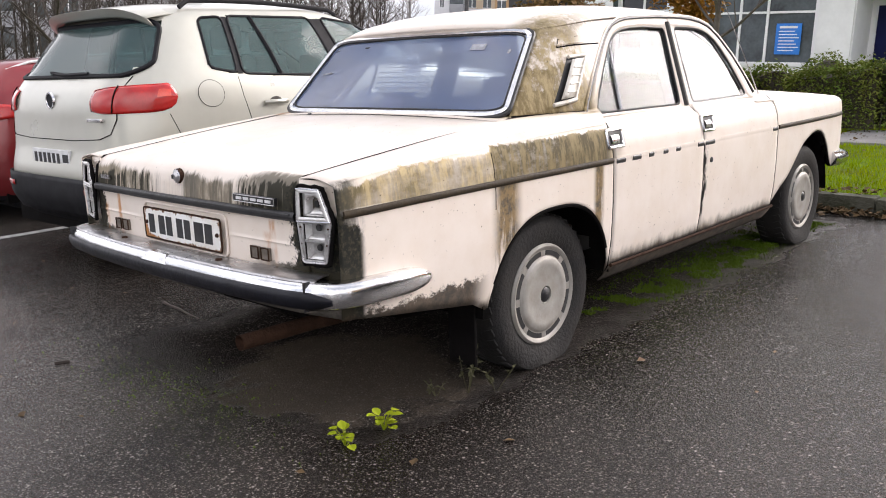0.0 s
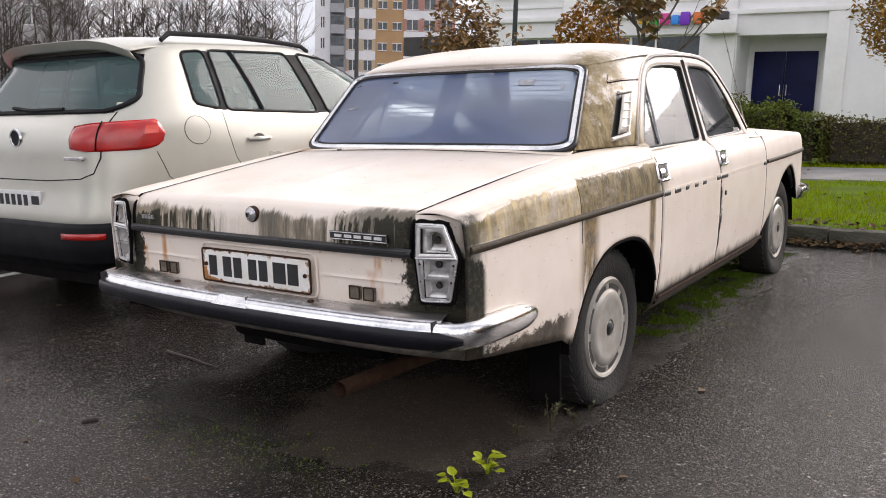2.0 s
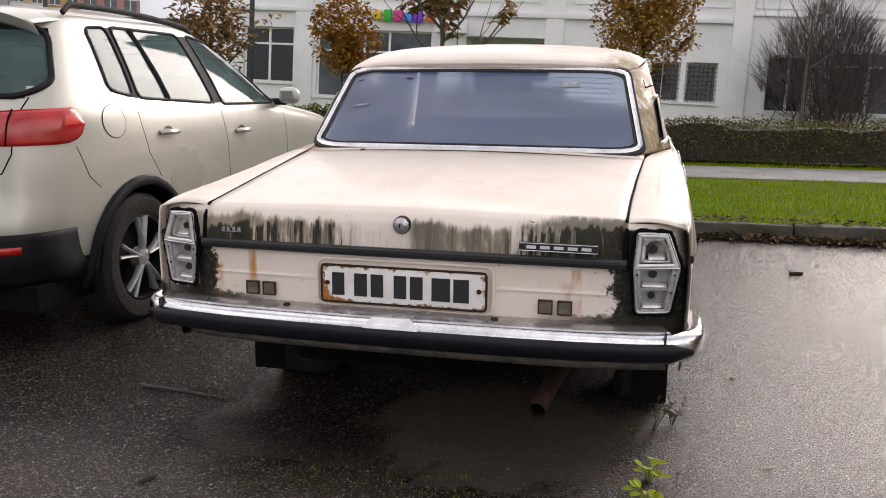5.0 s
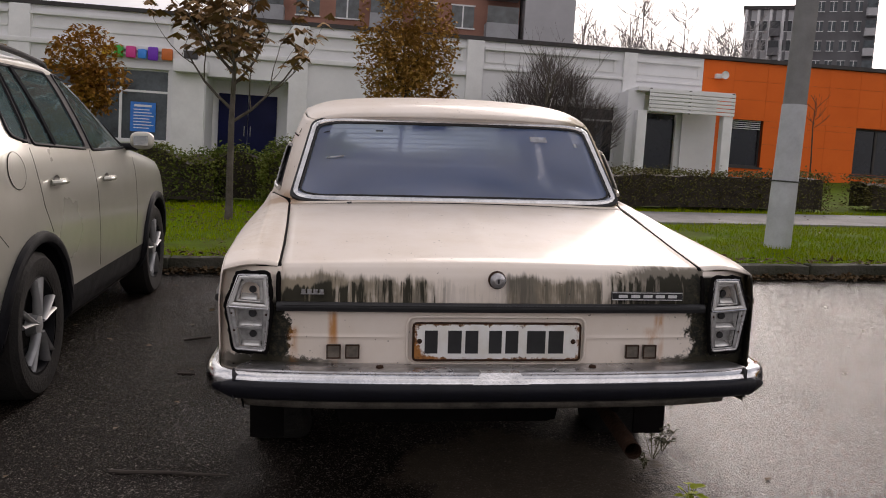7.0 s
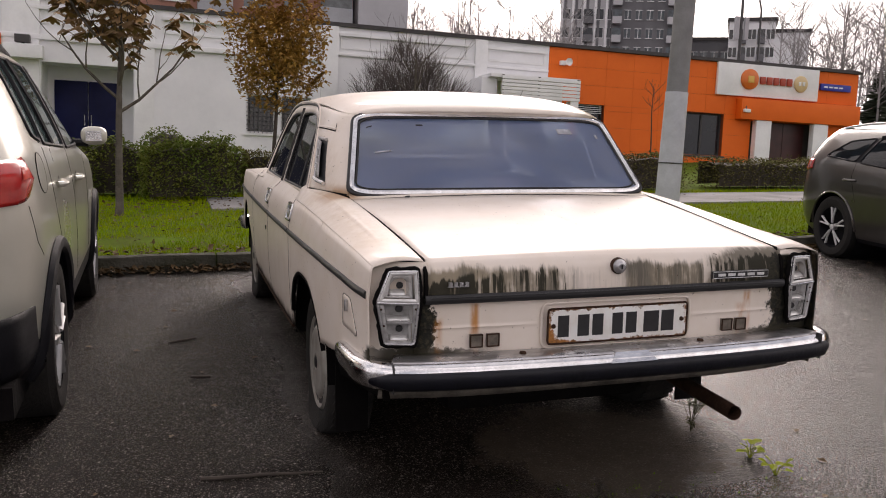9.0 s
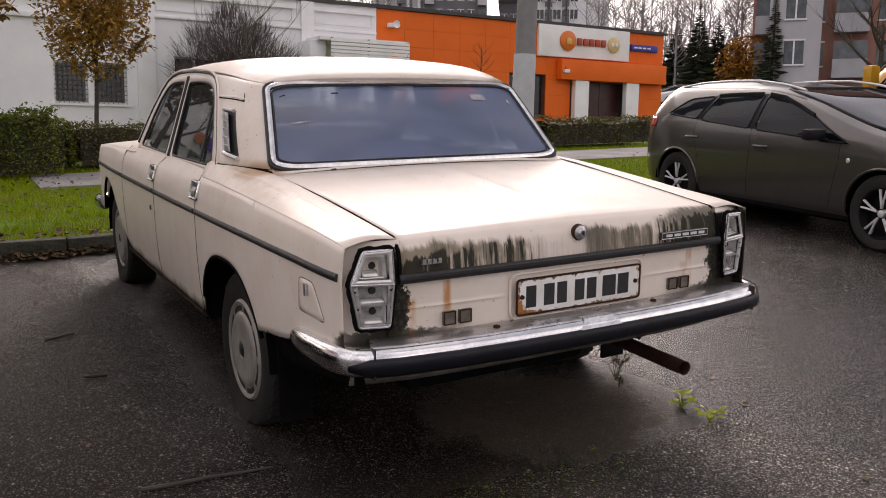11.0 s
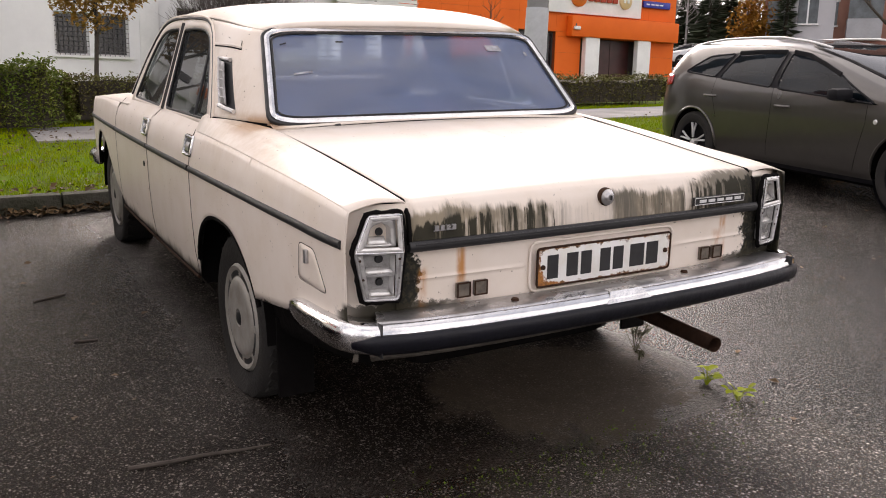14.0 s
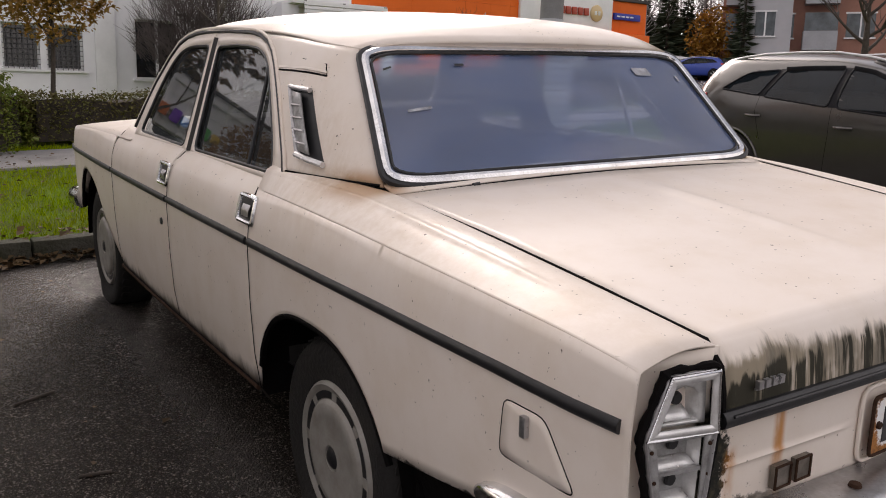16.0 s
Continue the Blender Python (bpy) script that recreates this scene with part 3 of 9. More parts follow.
def plate_enamel():
    """White enamel with rust creeping in from the rim and the bolts."""
    w = Web("rusted_white_plate")
    rot, fine = w.noise(38, detail=6, rough=0.7), w.noise(9, detail=4)
    ax = w.math("DIVIDE", w.math("ABSOLUTE", w.add(w.x, -0.005)), 0.259)
    az = w.math("DIVIDE", w.math("ABSOLUTE", w.add(w.z, -0.6625)), 0.0555)
    edge = w.math("MAXIMUM", w.ramp(ax, 0.86, 1.0), w.ramp(az, 0.68, 1.0))
    foot = w.mul(w.ramp(w.x, -0.12, -0.25), w.ramp(w.z, 0.69, 0.61))
    rust = w.ramp(w.add(w.add(rot, w.mul(edge, 0.30)), w.mul(foot, 0.28)), 0.74, 0.86)
    c = w.mix(w.ramp(fine, 0.35, 0.8), (0.84, 0.84, 0.83), (0.70, 0.66, 0.58))
    c = w.mix(rust, c, w.mix(w.ramp(rot, 0.45, 0.65), (0.42, 0.17, 0.04), (0.10, 0.045, 0.02)))
    return w.set(color=c, rough=w.add(0.38, w.mul(rust, 0.4)))


PLATE = plate_enamel()
INK = material("black_plate_ink", (0.02, 0.02, 0.022), 0.5, vary=0.2, scale=30)
LOUVRE = material("pale_louvre_metal", (0.70, 0.68, 0.64), 0.4, 0.1, vary=0.2, scale=24, tint=(0.42, 0.37, 0.29))
TINTED = glass("blue_tinted_glass", (0.05, 0.07, 0.09), 0.14, (0.035, 0.06, 0.085), ior=1.45)
WHITE = material("white_sticker", (0.72, 0.72, 0.72), 0.5, vary=0.1, scale=20)

# ---- ground ----
def lot_point(x, y, z=0.0):
    return LOT @ Vector((x, y, z))


def build_ground():
    rs = [0.0] + list(np.linspace(1, 34, 18)) + [45, 56, 66, 90, 140, 220, 400, 800, 1600, 3000]
    n = 64
    vs, fs = [(0, 0, slope(0, 0))], []
    for r in rs[1:]:
        vs += [(r * math.cos(2 * math.pi * k / n), r * math.sin(2 * math.pi * k / n), slope(r * math.cos(2 * math.pi * k / n), r * math.sin(2 * math.pi * k / n))) for k in range(n)]
    fs += [(0, 1 + k, 1 + (k + 1) % n) for k in range(n)]
    for j in range(len(rs) - 2):
        a, b = 1 + j * n, 1 + (j + 1) * n
        fs += [(a + k, b + k, b + (k + 1) % n, a + (k + 1) % n) for k in range(n)]
    tagged(mesh("ground", vs, fs, ASPHALT), "wet dark asphalt with pale grit, damp patches and painted shade by the cars", "asphalt", kind="structure")


build_ground()
GRASS = material("lawn_soil", (0.08, 0.145, 0.002), 0.95, vary=0.4, scale=2.5, bump=0.5, bump_scale=30, tint=(0.06, 0.055, 0.02), spec=0.05)
BLADE = material("grass_blades", (0.16, 0.285, 0.001), 0.95, vary=0.3, scale=1.2, tint=(0.28, 0.29, 0.002), spec=0.05)
KERB = material("mossy_kerb", (0.12, 0.113, 0.098), 0.9, vary=0.35, scale=5, bump=0.6, bump_scale=40, tint=(0.03, 0.034, 0.014), spec=0.2)
PATH_MAT = material("damp_path", (0.27, 0.26, 0.255), 0.8, vary=0.2, scale=2, bump=0.25, bump_scale=60, spec=0.2)
def slab(name, x0, x1, y0, y1, z0, z1, mat, label, cat, nx=30, ny=12, rough=0.0):
    v, f = grid(lambda u, w: lot_point(x0 + (x1 - x0) * u, y0 + (y1 - y0) * w, z1 + rough * noise.noise((x0 + (x1 - x0) * u, (y0 + (y1 - y0) * w) * 1.3, 0.0))), nx, ny)
    vs, fs = list(v), list(f)
    w = nx + 1
    for row in ([i for i in range(w)], [ny * w + i for i in range(w)], [j * w for j in range(ny + 1)], [j * w + nx for j in range(ny + 1)]):
        k = len(vs)
        vs += [Vector(vs[i]) - Vector((0, 0, z1 - z0)) for i in row]
        fs += [(row[i], row[i + 1], k + i + 1, k + i) for i in range(len(row) - 1)]
    return tagged(mesh(name, vs, fs, mat), label, cat, kind="structure")


lawn = slab("lawn", -40, 40, 5.19, 22.4, -0.05, 0.10, GRASS, "autumn lawn with fallen leaves behind a kerb", "lawn", 160, 36, 0.02)
path = slab("pavement", -0.9, 40, 8.95, 10.6, 0.0, 0.125, PATH_MAT, "damp grey asphalt footpath across the lawn", "path", 80, 4)

# ---- the old sedan ----
# half width along the length, and how the flank falls in with height
WID = table([0.0, 0.1, 0.4, 0.8, 1.5, 2.5, 3.3, 4.0, 4.4, 4.6], [0.842, 0.856, 0.872, 0.884, 0.894, 0.899, 0.893, 0.878, 0.858, 0.82])
FALL = line([0.22, 0.28, 0.34, 0.45, 0.6, 0.78, 0.86, 0.92, 0.95, 0.98, 1.01, 1.33], [0.10, 0.055, 0.026, 0.010, 0.002, 0.0, 0.008, 0.024, 0.040, 0.068, 0.094, 0.205])
SHO = table([0.0, 0.1, 0.4, 0.8, 1.2, 1.5, 2.5, 3.3, 4.0, 4.4, 4.58], [0.868, 0.884, 0.906, 0.925, 0.938, 0.944, 0.948, 0.945, 0.928, 0.905, 0.87])
LIDX = line([0.0, 0.1, 0.3, 0.6, 1.0, 1.2, 1.5], [0.668, 0.668, 0.672, 0.684, 0.705, 0.742, 0.798])
LIDZ = table([0.0, 0.1, 0.3, 0.6, 1.0, 1.2, 1.5], [0.882, 0.895, 0.918, 0.953, 0.994, 1.002, 1.008])
MOULD = line([0.0, 0.3, 0.8, 2.4, 4.5], [0.784, 0.791, 0.795, 0.795, 0.790])
ANT = ((0.768, 3.32, 0.94), (0.785, 2.69, 1.53))
FLAP = [(0.128, 0.630), (0.322, 0.632), (0.310, 0.743), (0.204, 0.742)]
HUB_Y = (1.103, 3.903)
FRONT_ARCH = table([3.24, 3.35, 3.5, 3.6, 3.7, 3.82, 3.95, 4.06, 4.16, 4.24, 4.30], [0.33, 0.415, 0.50, 0.585, 0.655, 0.70, 0.718, 0.695, 0.61, 0.51, 0.455])


def flank(y, z):
    return WID(y) - FALL(z)


def underside(y):
    z = line([0.0, 0.25, 0.62, 0.75, 1.5, 4.0, 4.3, 4.58], [0.46, 0.425, 0.37, 0.30, 0.285, 0.285, 0.45, 0.46])(y)
    s = abs(y - HUB_Y[0]) / 0.405
    if s < 1:
        z = max(z, 0.24 + (0.655 - 0.24) * (1 - s ** 2.6) ** 0.5)
    if 3.24 < y < 4.30:
        z = max(z, FRONT_ARCH(y))
    return z


def tuck(z):
    """The doors turn in to the glass a little lower than the rear wing does."""
    return z + 0.019 * max(0.0, min(1.0, (z - 0.86) / 0.1))


def flank_panel(y0, y1, top, low=underside, step=0.012, rows=16, turn=lambda z: z):
    n = max(4, int((y1 - y0) / step))

    def f(u, v):
        y = y0 + (y1 - y0) * u
        a, b = low(y), top(y)
        z = a + (b - a) * v
        return (flank(y, turn(z)), y, z)

    return grid(f, n, rows)


def shoulder_panel(y0, y1, n=30):
    def f(u, v):
        y = y0 + (y1 - y0) * u
        zs, zl = SHO(y), LIDZ(y)
        xs, xl = flank(y, zs), LIDX(y) + 0.004
        s = v
        return (xs + (xl - xs) * s, y, zs + (zl - zs) * (1 - (1 - s) ** 1.5) + 0.010 * math.sin(math.pi * s) + 0.0035 * math.exp(-(((s - 0.52) / 0.05) ** 2)) * min(1, max(0, (y - 0.25) / 0.15)))

    return grid(f, n, 30)


def arch_lip(c, w, top):
    pts = []
    for k in range(31):
        s = -1 + 2 * k / 30
        y = c + w * s * 0.985
        z = 0.24 + (top - 0.24) * max(0.0, 1 - abs(s * 0.985) ** 2.6) ** 0.5
        pts.append((flank(y, max(z, 0.3)) - 0.004, y, z))
    return [p for p in pts if p[2] > 0.33]


def shrink(poly, k):
    c = [sum(p[i] for p in poly) / len(poly) for i in (0, 1)]
    return [(c[0] + (p[0] - c[0]) * k, c[1] + (p[1] - c[1]) * k) for p in poly]


def ray_to(poly, c, a):
    """Where a ray from c at angle a leaves a closed outline."""
    d, best = Vector((math.cos(a), math.sin(a))), None
    for i in range(len(poly)):
        p, q = Vector(poly[i - 1]) - Vector(c), Vector(poly[i]) - Vector(c)
        e = q - p
        k = d.x * e.y - d.y * e.x
        if abs(k) < 1e-9:
            continue
        t, w = (p.x * e.y - p.y * e.x) / k, (p.x * d.y - p.y * d.x) / k
        if t > 0 and -1e-6 <= w <= 1 + 1e-6 and (best is None or t > best):
            best = t
    return (c[0] + d.x * best, c[1] + d.y * best)


def band(inner, outer, f, n=96):
    """A flat frame between two closed outlines, laid on the surface f(u, v)."""
    c = (sum(p[0] for p in inner) / len(inner), sum(p[1] for p in inner) / len(inner))
    angles = sorted({round(math.atan2(p[1] - c[1], p[0] - c[0]), 4) for p in list(inner) + list(outer)} | {round(-math.pi + 2 * math.pi * k / n, 4) for k in range(n)})
    vs = [f(*ray_to(inner, c, a)) for a in angles] + [f(*ray_to(outer, c, a)) for a in angles]
    m = len(angles)
    return vs, [(i, (i + 1) % m, m + (i + 1) % m, m + i) for i in range(m)]


# upper doors: the arc of the rain gutter, and the outlines of glass and frames in (y, z)
SIDE_X = lambda z: 0.804 - (z - 1.01) * 0.335
ARC_BACK = [(1.425, 1.000), (1.455, 1.040), (1.560, 1.150), (1.640, 1.232), (1.705, 1.294), (1.750, 1.330), (1.805, 1.360), (1.880, 1.381), (1.960, 1.391)]
ARC_TOP = [(2.08, 1.397), (2.22, 1.401), (2.36, 1.402), (2.48, 1.400), (2.58, 1.395), (2.68, 1.382), (2.765, 1.358), (2.85, 1.304), (2.955, 1.206), (3.03, 1.108), (3.105, 1.000)]
REAR_GLASS_EDGE = [(1.505, 0.988), (2.240, 0.984), (2.256, 1.13), (2.282, 1.345), (2.10, 1.350), (1.960, 1.346), (1.865, 1.336), (1.795, 1.312), (1.745, 1.275), (1.655, 1.178), (1.560, 1.072)]
FRONT_GLASS_EDGE = [(2.368, 0.984), (3.000, 0.990), (2.960, 1.062), (2.905, 1.155), (2.845, 1.232), (2.785, 1.288), (2.725, 1.322), (2.650, 1.340), (2.570, 1.347), (2.382, 1.350), (2.372, 1.18)]


def both(name, lumped, mat, parent, label="", **kw):
    a = mesh(name, *lumped, mat, parent, label, **kw)
    b = mesh(name, *mirror(lumped), mat, parent, label, **kw)
    return a, b


def wheel(root, name, x, y, zc, sidex, flat):
    """An under-inflated tyre with a slotted plastic cap; sidex is +1 or -1."""
    R = 0.322
    prof = [(0.21, -0.085), (0.245, -0.092), (0.285, -0.098), (0.31, -0.088), (R, -0.07), (R + 0.002, -0.03), (R + 0.002, 0.03), (R, 0.07), (0.31, 0.088), (0.285, 0.098), (0.245, 0.094), (0.222, 0.088), (0.206, 0.080), (0.200, 0.062)]
    vs, fs = lathe(prof, 56, (0, 0, 0))
    out = []
    for px, py, pz in vs:
        z = pz + zc
        if z < 0.07:
            px *= 1 + flat * (0.07 - z) * 3.0
        out.append((x + px, y + py, max(z, 0.004 + 0.002 * abs(py))))
    w = new(name)
    w.parent = root
    mesh("tyre", out, fs, RUBBER, w, "flat tyre with grey grime" if flat else "")
    tread = []
    for k in range(44):
        a = 2 * math.pi * k / 44
        r0 = R + 0.001
        if zc + r0 * math.sin(a) < 0.03:
            continue
        for s in (-1, 1):
            m = Matrix.Translation((x, y, zc)) @ Matrix.Rotation(a, 4, "X") @ Matrix.Translation((s * 0.055, r0, 0)) @ Matrix.Rotation(0.35 * s, 4, "Y")
            v, f = cuboid(-0.022, 0.022, -0.003, 0.004, -0.014, 0.014)
            tread.append(([tuple(m @ Vector(p)) for p in v], f))
    mesh("tread", *join(*tread), RUBBER, w, flat=True)["kind"] = "stuff"
    cap = [(0.206, 0.060), (0.208, 0.084), (0.199, 0.094), (0.187, 0.090), (0.183, 0.086), (0.157, 0.086), (0.149, 0.093), (0.145, 0.096), (0.118, 0.098), (0.112, 0.0955), (0.06, 0.100), (0.036, 0.099), (0.032, 0.088), (0.0, 0.088)]
    cv, cf = lathe([(r, h * sidex) for r, h in cap], 56, (x, y, zc))
    mesh("hubcap", cv, cf, HUBCAP, w, "grey plastic hubcap with slots")
    for k in range(8):
        a0, a1 = 2 * math.pi * (k + 0.12) / 8, 2 * math.pi * (k + 0.88) / 8
        pts = [(y + 0.181 * math.cos(a0 + (a1 - a0) * i / 8), zc + 0.181 * math.sin(a0 + (a1 - a0) * i / 8)) for i in range(9)]
        pts += [(y + 0.161 * math.cos(a1 - (a1 - a0) * i / 8), zc + 0.161 * math.sin(a1 - (a1 - a0) * i / 8)) for i in range(9)]
        mesh("slot", *prism(pts, x + sidex * 0.080, x + sidex * 0.0875, "x"), BLACK, w, flat=True)
    mesh("centre_cap", *lathe([(0.0, 0.104 * sidex), (0.020, 0.103 * sidex), (0.030, 0.096 * sidex), (0.032, 0.085 * sidex)], 24, (x, y, zc)), BLACK, w)
    return w


def rear_lamp(root, s):
    """An empty tail lamp: bright framed upper chamber, two dull ones below, bulb holes, ledges."""
    lamp = new("tail_lamp")
    lamp.parent = root
    lamp["label"] = "tail lamp without its lens, bare silver reflectors"
    hexa = [(0.701, 0.863), (0.785, 0.861), (0.821, 0.764), (0.797, 0.633), (0.707, 0.631), (0.694, 0.761)]
    yb = lambda x: max(0.0, (x - 0.70)) * 0.22
    f = lambda o: (lambda a, b: (s * a, yb(a) + o, b))
    grow = lambda poly, k: [(0.757 + (a - 0.757) * k, 0.748 + (b - 0.748) * (1 + (k - 1) * 0.62)) for a, b in poly]
    seal = dense(rounded(grow(hexa, 1.10), 0.012, 3), 0.012)
    ry = random.Random(3)
    mesh("gasket", *tube([f(0.004)(a, b) for a, b in seal], [0.0065 * ry.uniform(0.7, 1.5) for p in seal], 8, True), UNDER, lamp, "perished black gasket")
    mesh("rim", *tube([f(-0.002)(a, b) for a, b in rounded(hexa, 0.010, 3)], 0.004, 8, True), DULLCHROME, lamp, "dull chrome rim")
    # upper chamber: broad bright frame, then an arched hollow
    upper = [hexa[0], hexa[1], hexa[2], hexa[5]]
    inset = [(0.7115, 0.851), (0.7775, 0.849), (0.802, 0.777), (0.7085, 0.775)]
    arch = [(0.7225, 0.782), (0.7235, 0.825), (0.733, 0.836), (0.750, 0.840), (0.767, 0.835), (0.778, 0.824), (0.788, 0.782)]
    ch = mesh("upper_frame", *band(inset, upper, f(-0.006)), SILVER, lamp, "bright chrome frame of the upper chamber", thick=0.005, sharp=30)
    mesh("frame_lip", *tube([f(-0.007)(a, b) for a, b in upper], 0.0035, 6, True), CHROME, ch)
    mesh("inner_frame", *band(arch, inset, f(0.008)), SILVER, ch, thick=0.003, sharp=30)
    lower = [(0.694, 0.759), (0.820, 0.761), (0.797, 0.633), (0.707, 0.631)]
    cells = [[(0.712, 0.753), (0.798, 0.755), (0.793, 0.703), (0.713, 0.702)], [(0.714, 0.696), (0.791, 0.697), (0.783, 0.642), (0.716, 0.641)]]
    edge = [(0.712, 0.754), (0.800, 0.756), (0.784, 0.641), (0.715, 0.640)]
    low = mesh("lower_frame", *band(edge, lower, f(0.0)), GREYMETAL, lamp, "dull grey frame of the lower chambers", thick=0.004, sharp=30)
    mesh("divider", *prism([(s * 0.711, yb(0.711) + 0.002), (s * 0.794, yb(0.794) + 0.002), (s * 0.794, yb(0.794) + 0.030), (s * 0.711, yb(0.711) + 0.030)], 0.696, 0.7025, "z"), GREYMETAL, low, flat=True)
    for poly, deep in ((arch, 0.034), (cells[0], 0.030), (cells[1], 0.030)):
        o = dense(poly, 0.02)
        m = len(o)
        ring = [f(0.006)(a, b) for a, b in o] + [f(deep)(a, b) for a, b in shrink(o, 0.92)]
        mesh("housing", ring, [(i, (i + 1) % m, m + (i + 1) % m, m + i) for i in range(m)], SILVER, lamp)
        mesh("reflector", *rings(shrink(o, 0.92), f(deep), 3), GREYMETAL, lamp)
    # bright ledges under the bulbs
    for x0, x1, z0, z1 in ((0.732, 0.780, 0.784, 0.800), (0.718, 0.788, 0.704, 0.716), (0.722, 0.778, 0.642, 0.655)):
        mesh("ledge", *grid(lambda u, v: f(0.010 + 0.020 * v)(x0 + (x1 - x0) * u, z0 + (z1 - z0) * v), 6, 2), SILVER, lamp, thick=0.002)
    for xc, zc, r in ((0.746, 0.813, 0.0095), (0.744, 0.787, 0.007), (0.747, 0.739, 0.0105), (0.746, 0.675, 0.0095)):
        mesh("bulb_hole", *lathe([(0.0, 0.0), (r, 0.0), (r * 1.2, 0.006)], 14, (s * xc, yb(xc) + 0.022, zc), "y"), INK, lamp)
    for xc, zc in ((0.703, 0.742), (0.808, 0.742), (0.703, 0.690), (0.800, 0.690)):
        mesh("lamp_screw", *lathe([(0.0, -0.003), (0.003, -0.003), (0.004, 0.001)], 10, (s * xc, yb(xc) - 0.001, zc), "y"), RUSTY, lamp)
    return lamp


def quad_map(bl, br, tr, tl, bulge=Vector((0, 0, 0))):
    bl, br, tr, tl = (Vector(p) for p in (bl, br, tr, tl))

    def f(u, v):
        p = bl.lerp(br, u).lerp(tl.lerp(tr, u), v)
        return p + Vector(bulge) * (1 - (2 * u - 1) ** 2) * (0.35 + 0.65 * (1 - (2 * v - 1) ** 2))

    return f


def framed(root, name, f, outline, glass_mat, r=0.010, frame_mat=None, n=6, label=""):
    """A pane on the surface f(u, v), with a bright frame round it."""
    pane = mesh(name, *rings(outline, f, n), glass_mat, root, label)
    mesh("window_frame", *tube([f(u, v) for u, v in outline], r, 8, True), frame_mat or CHROME, pane)
    return pane


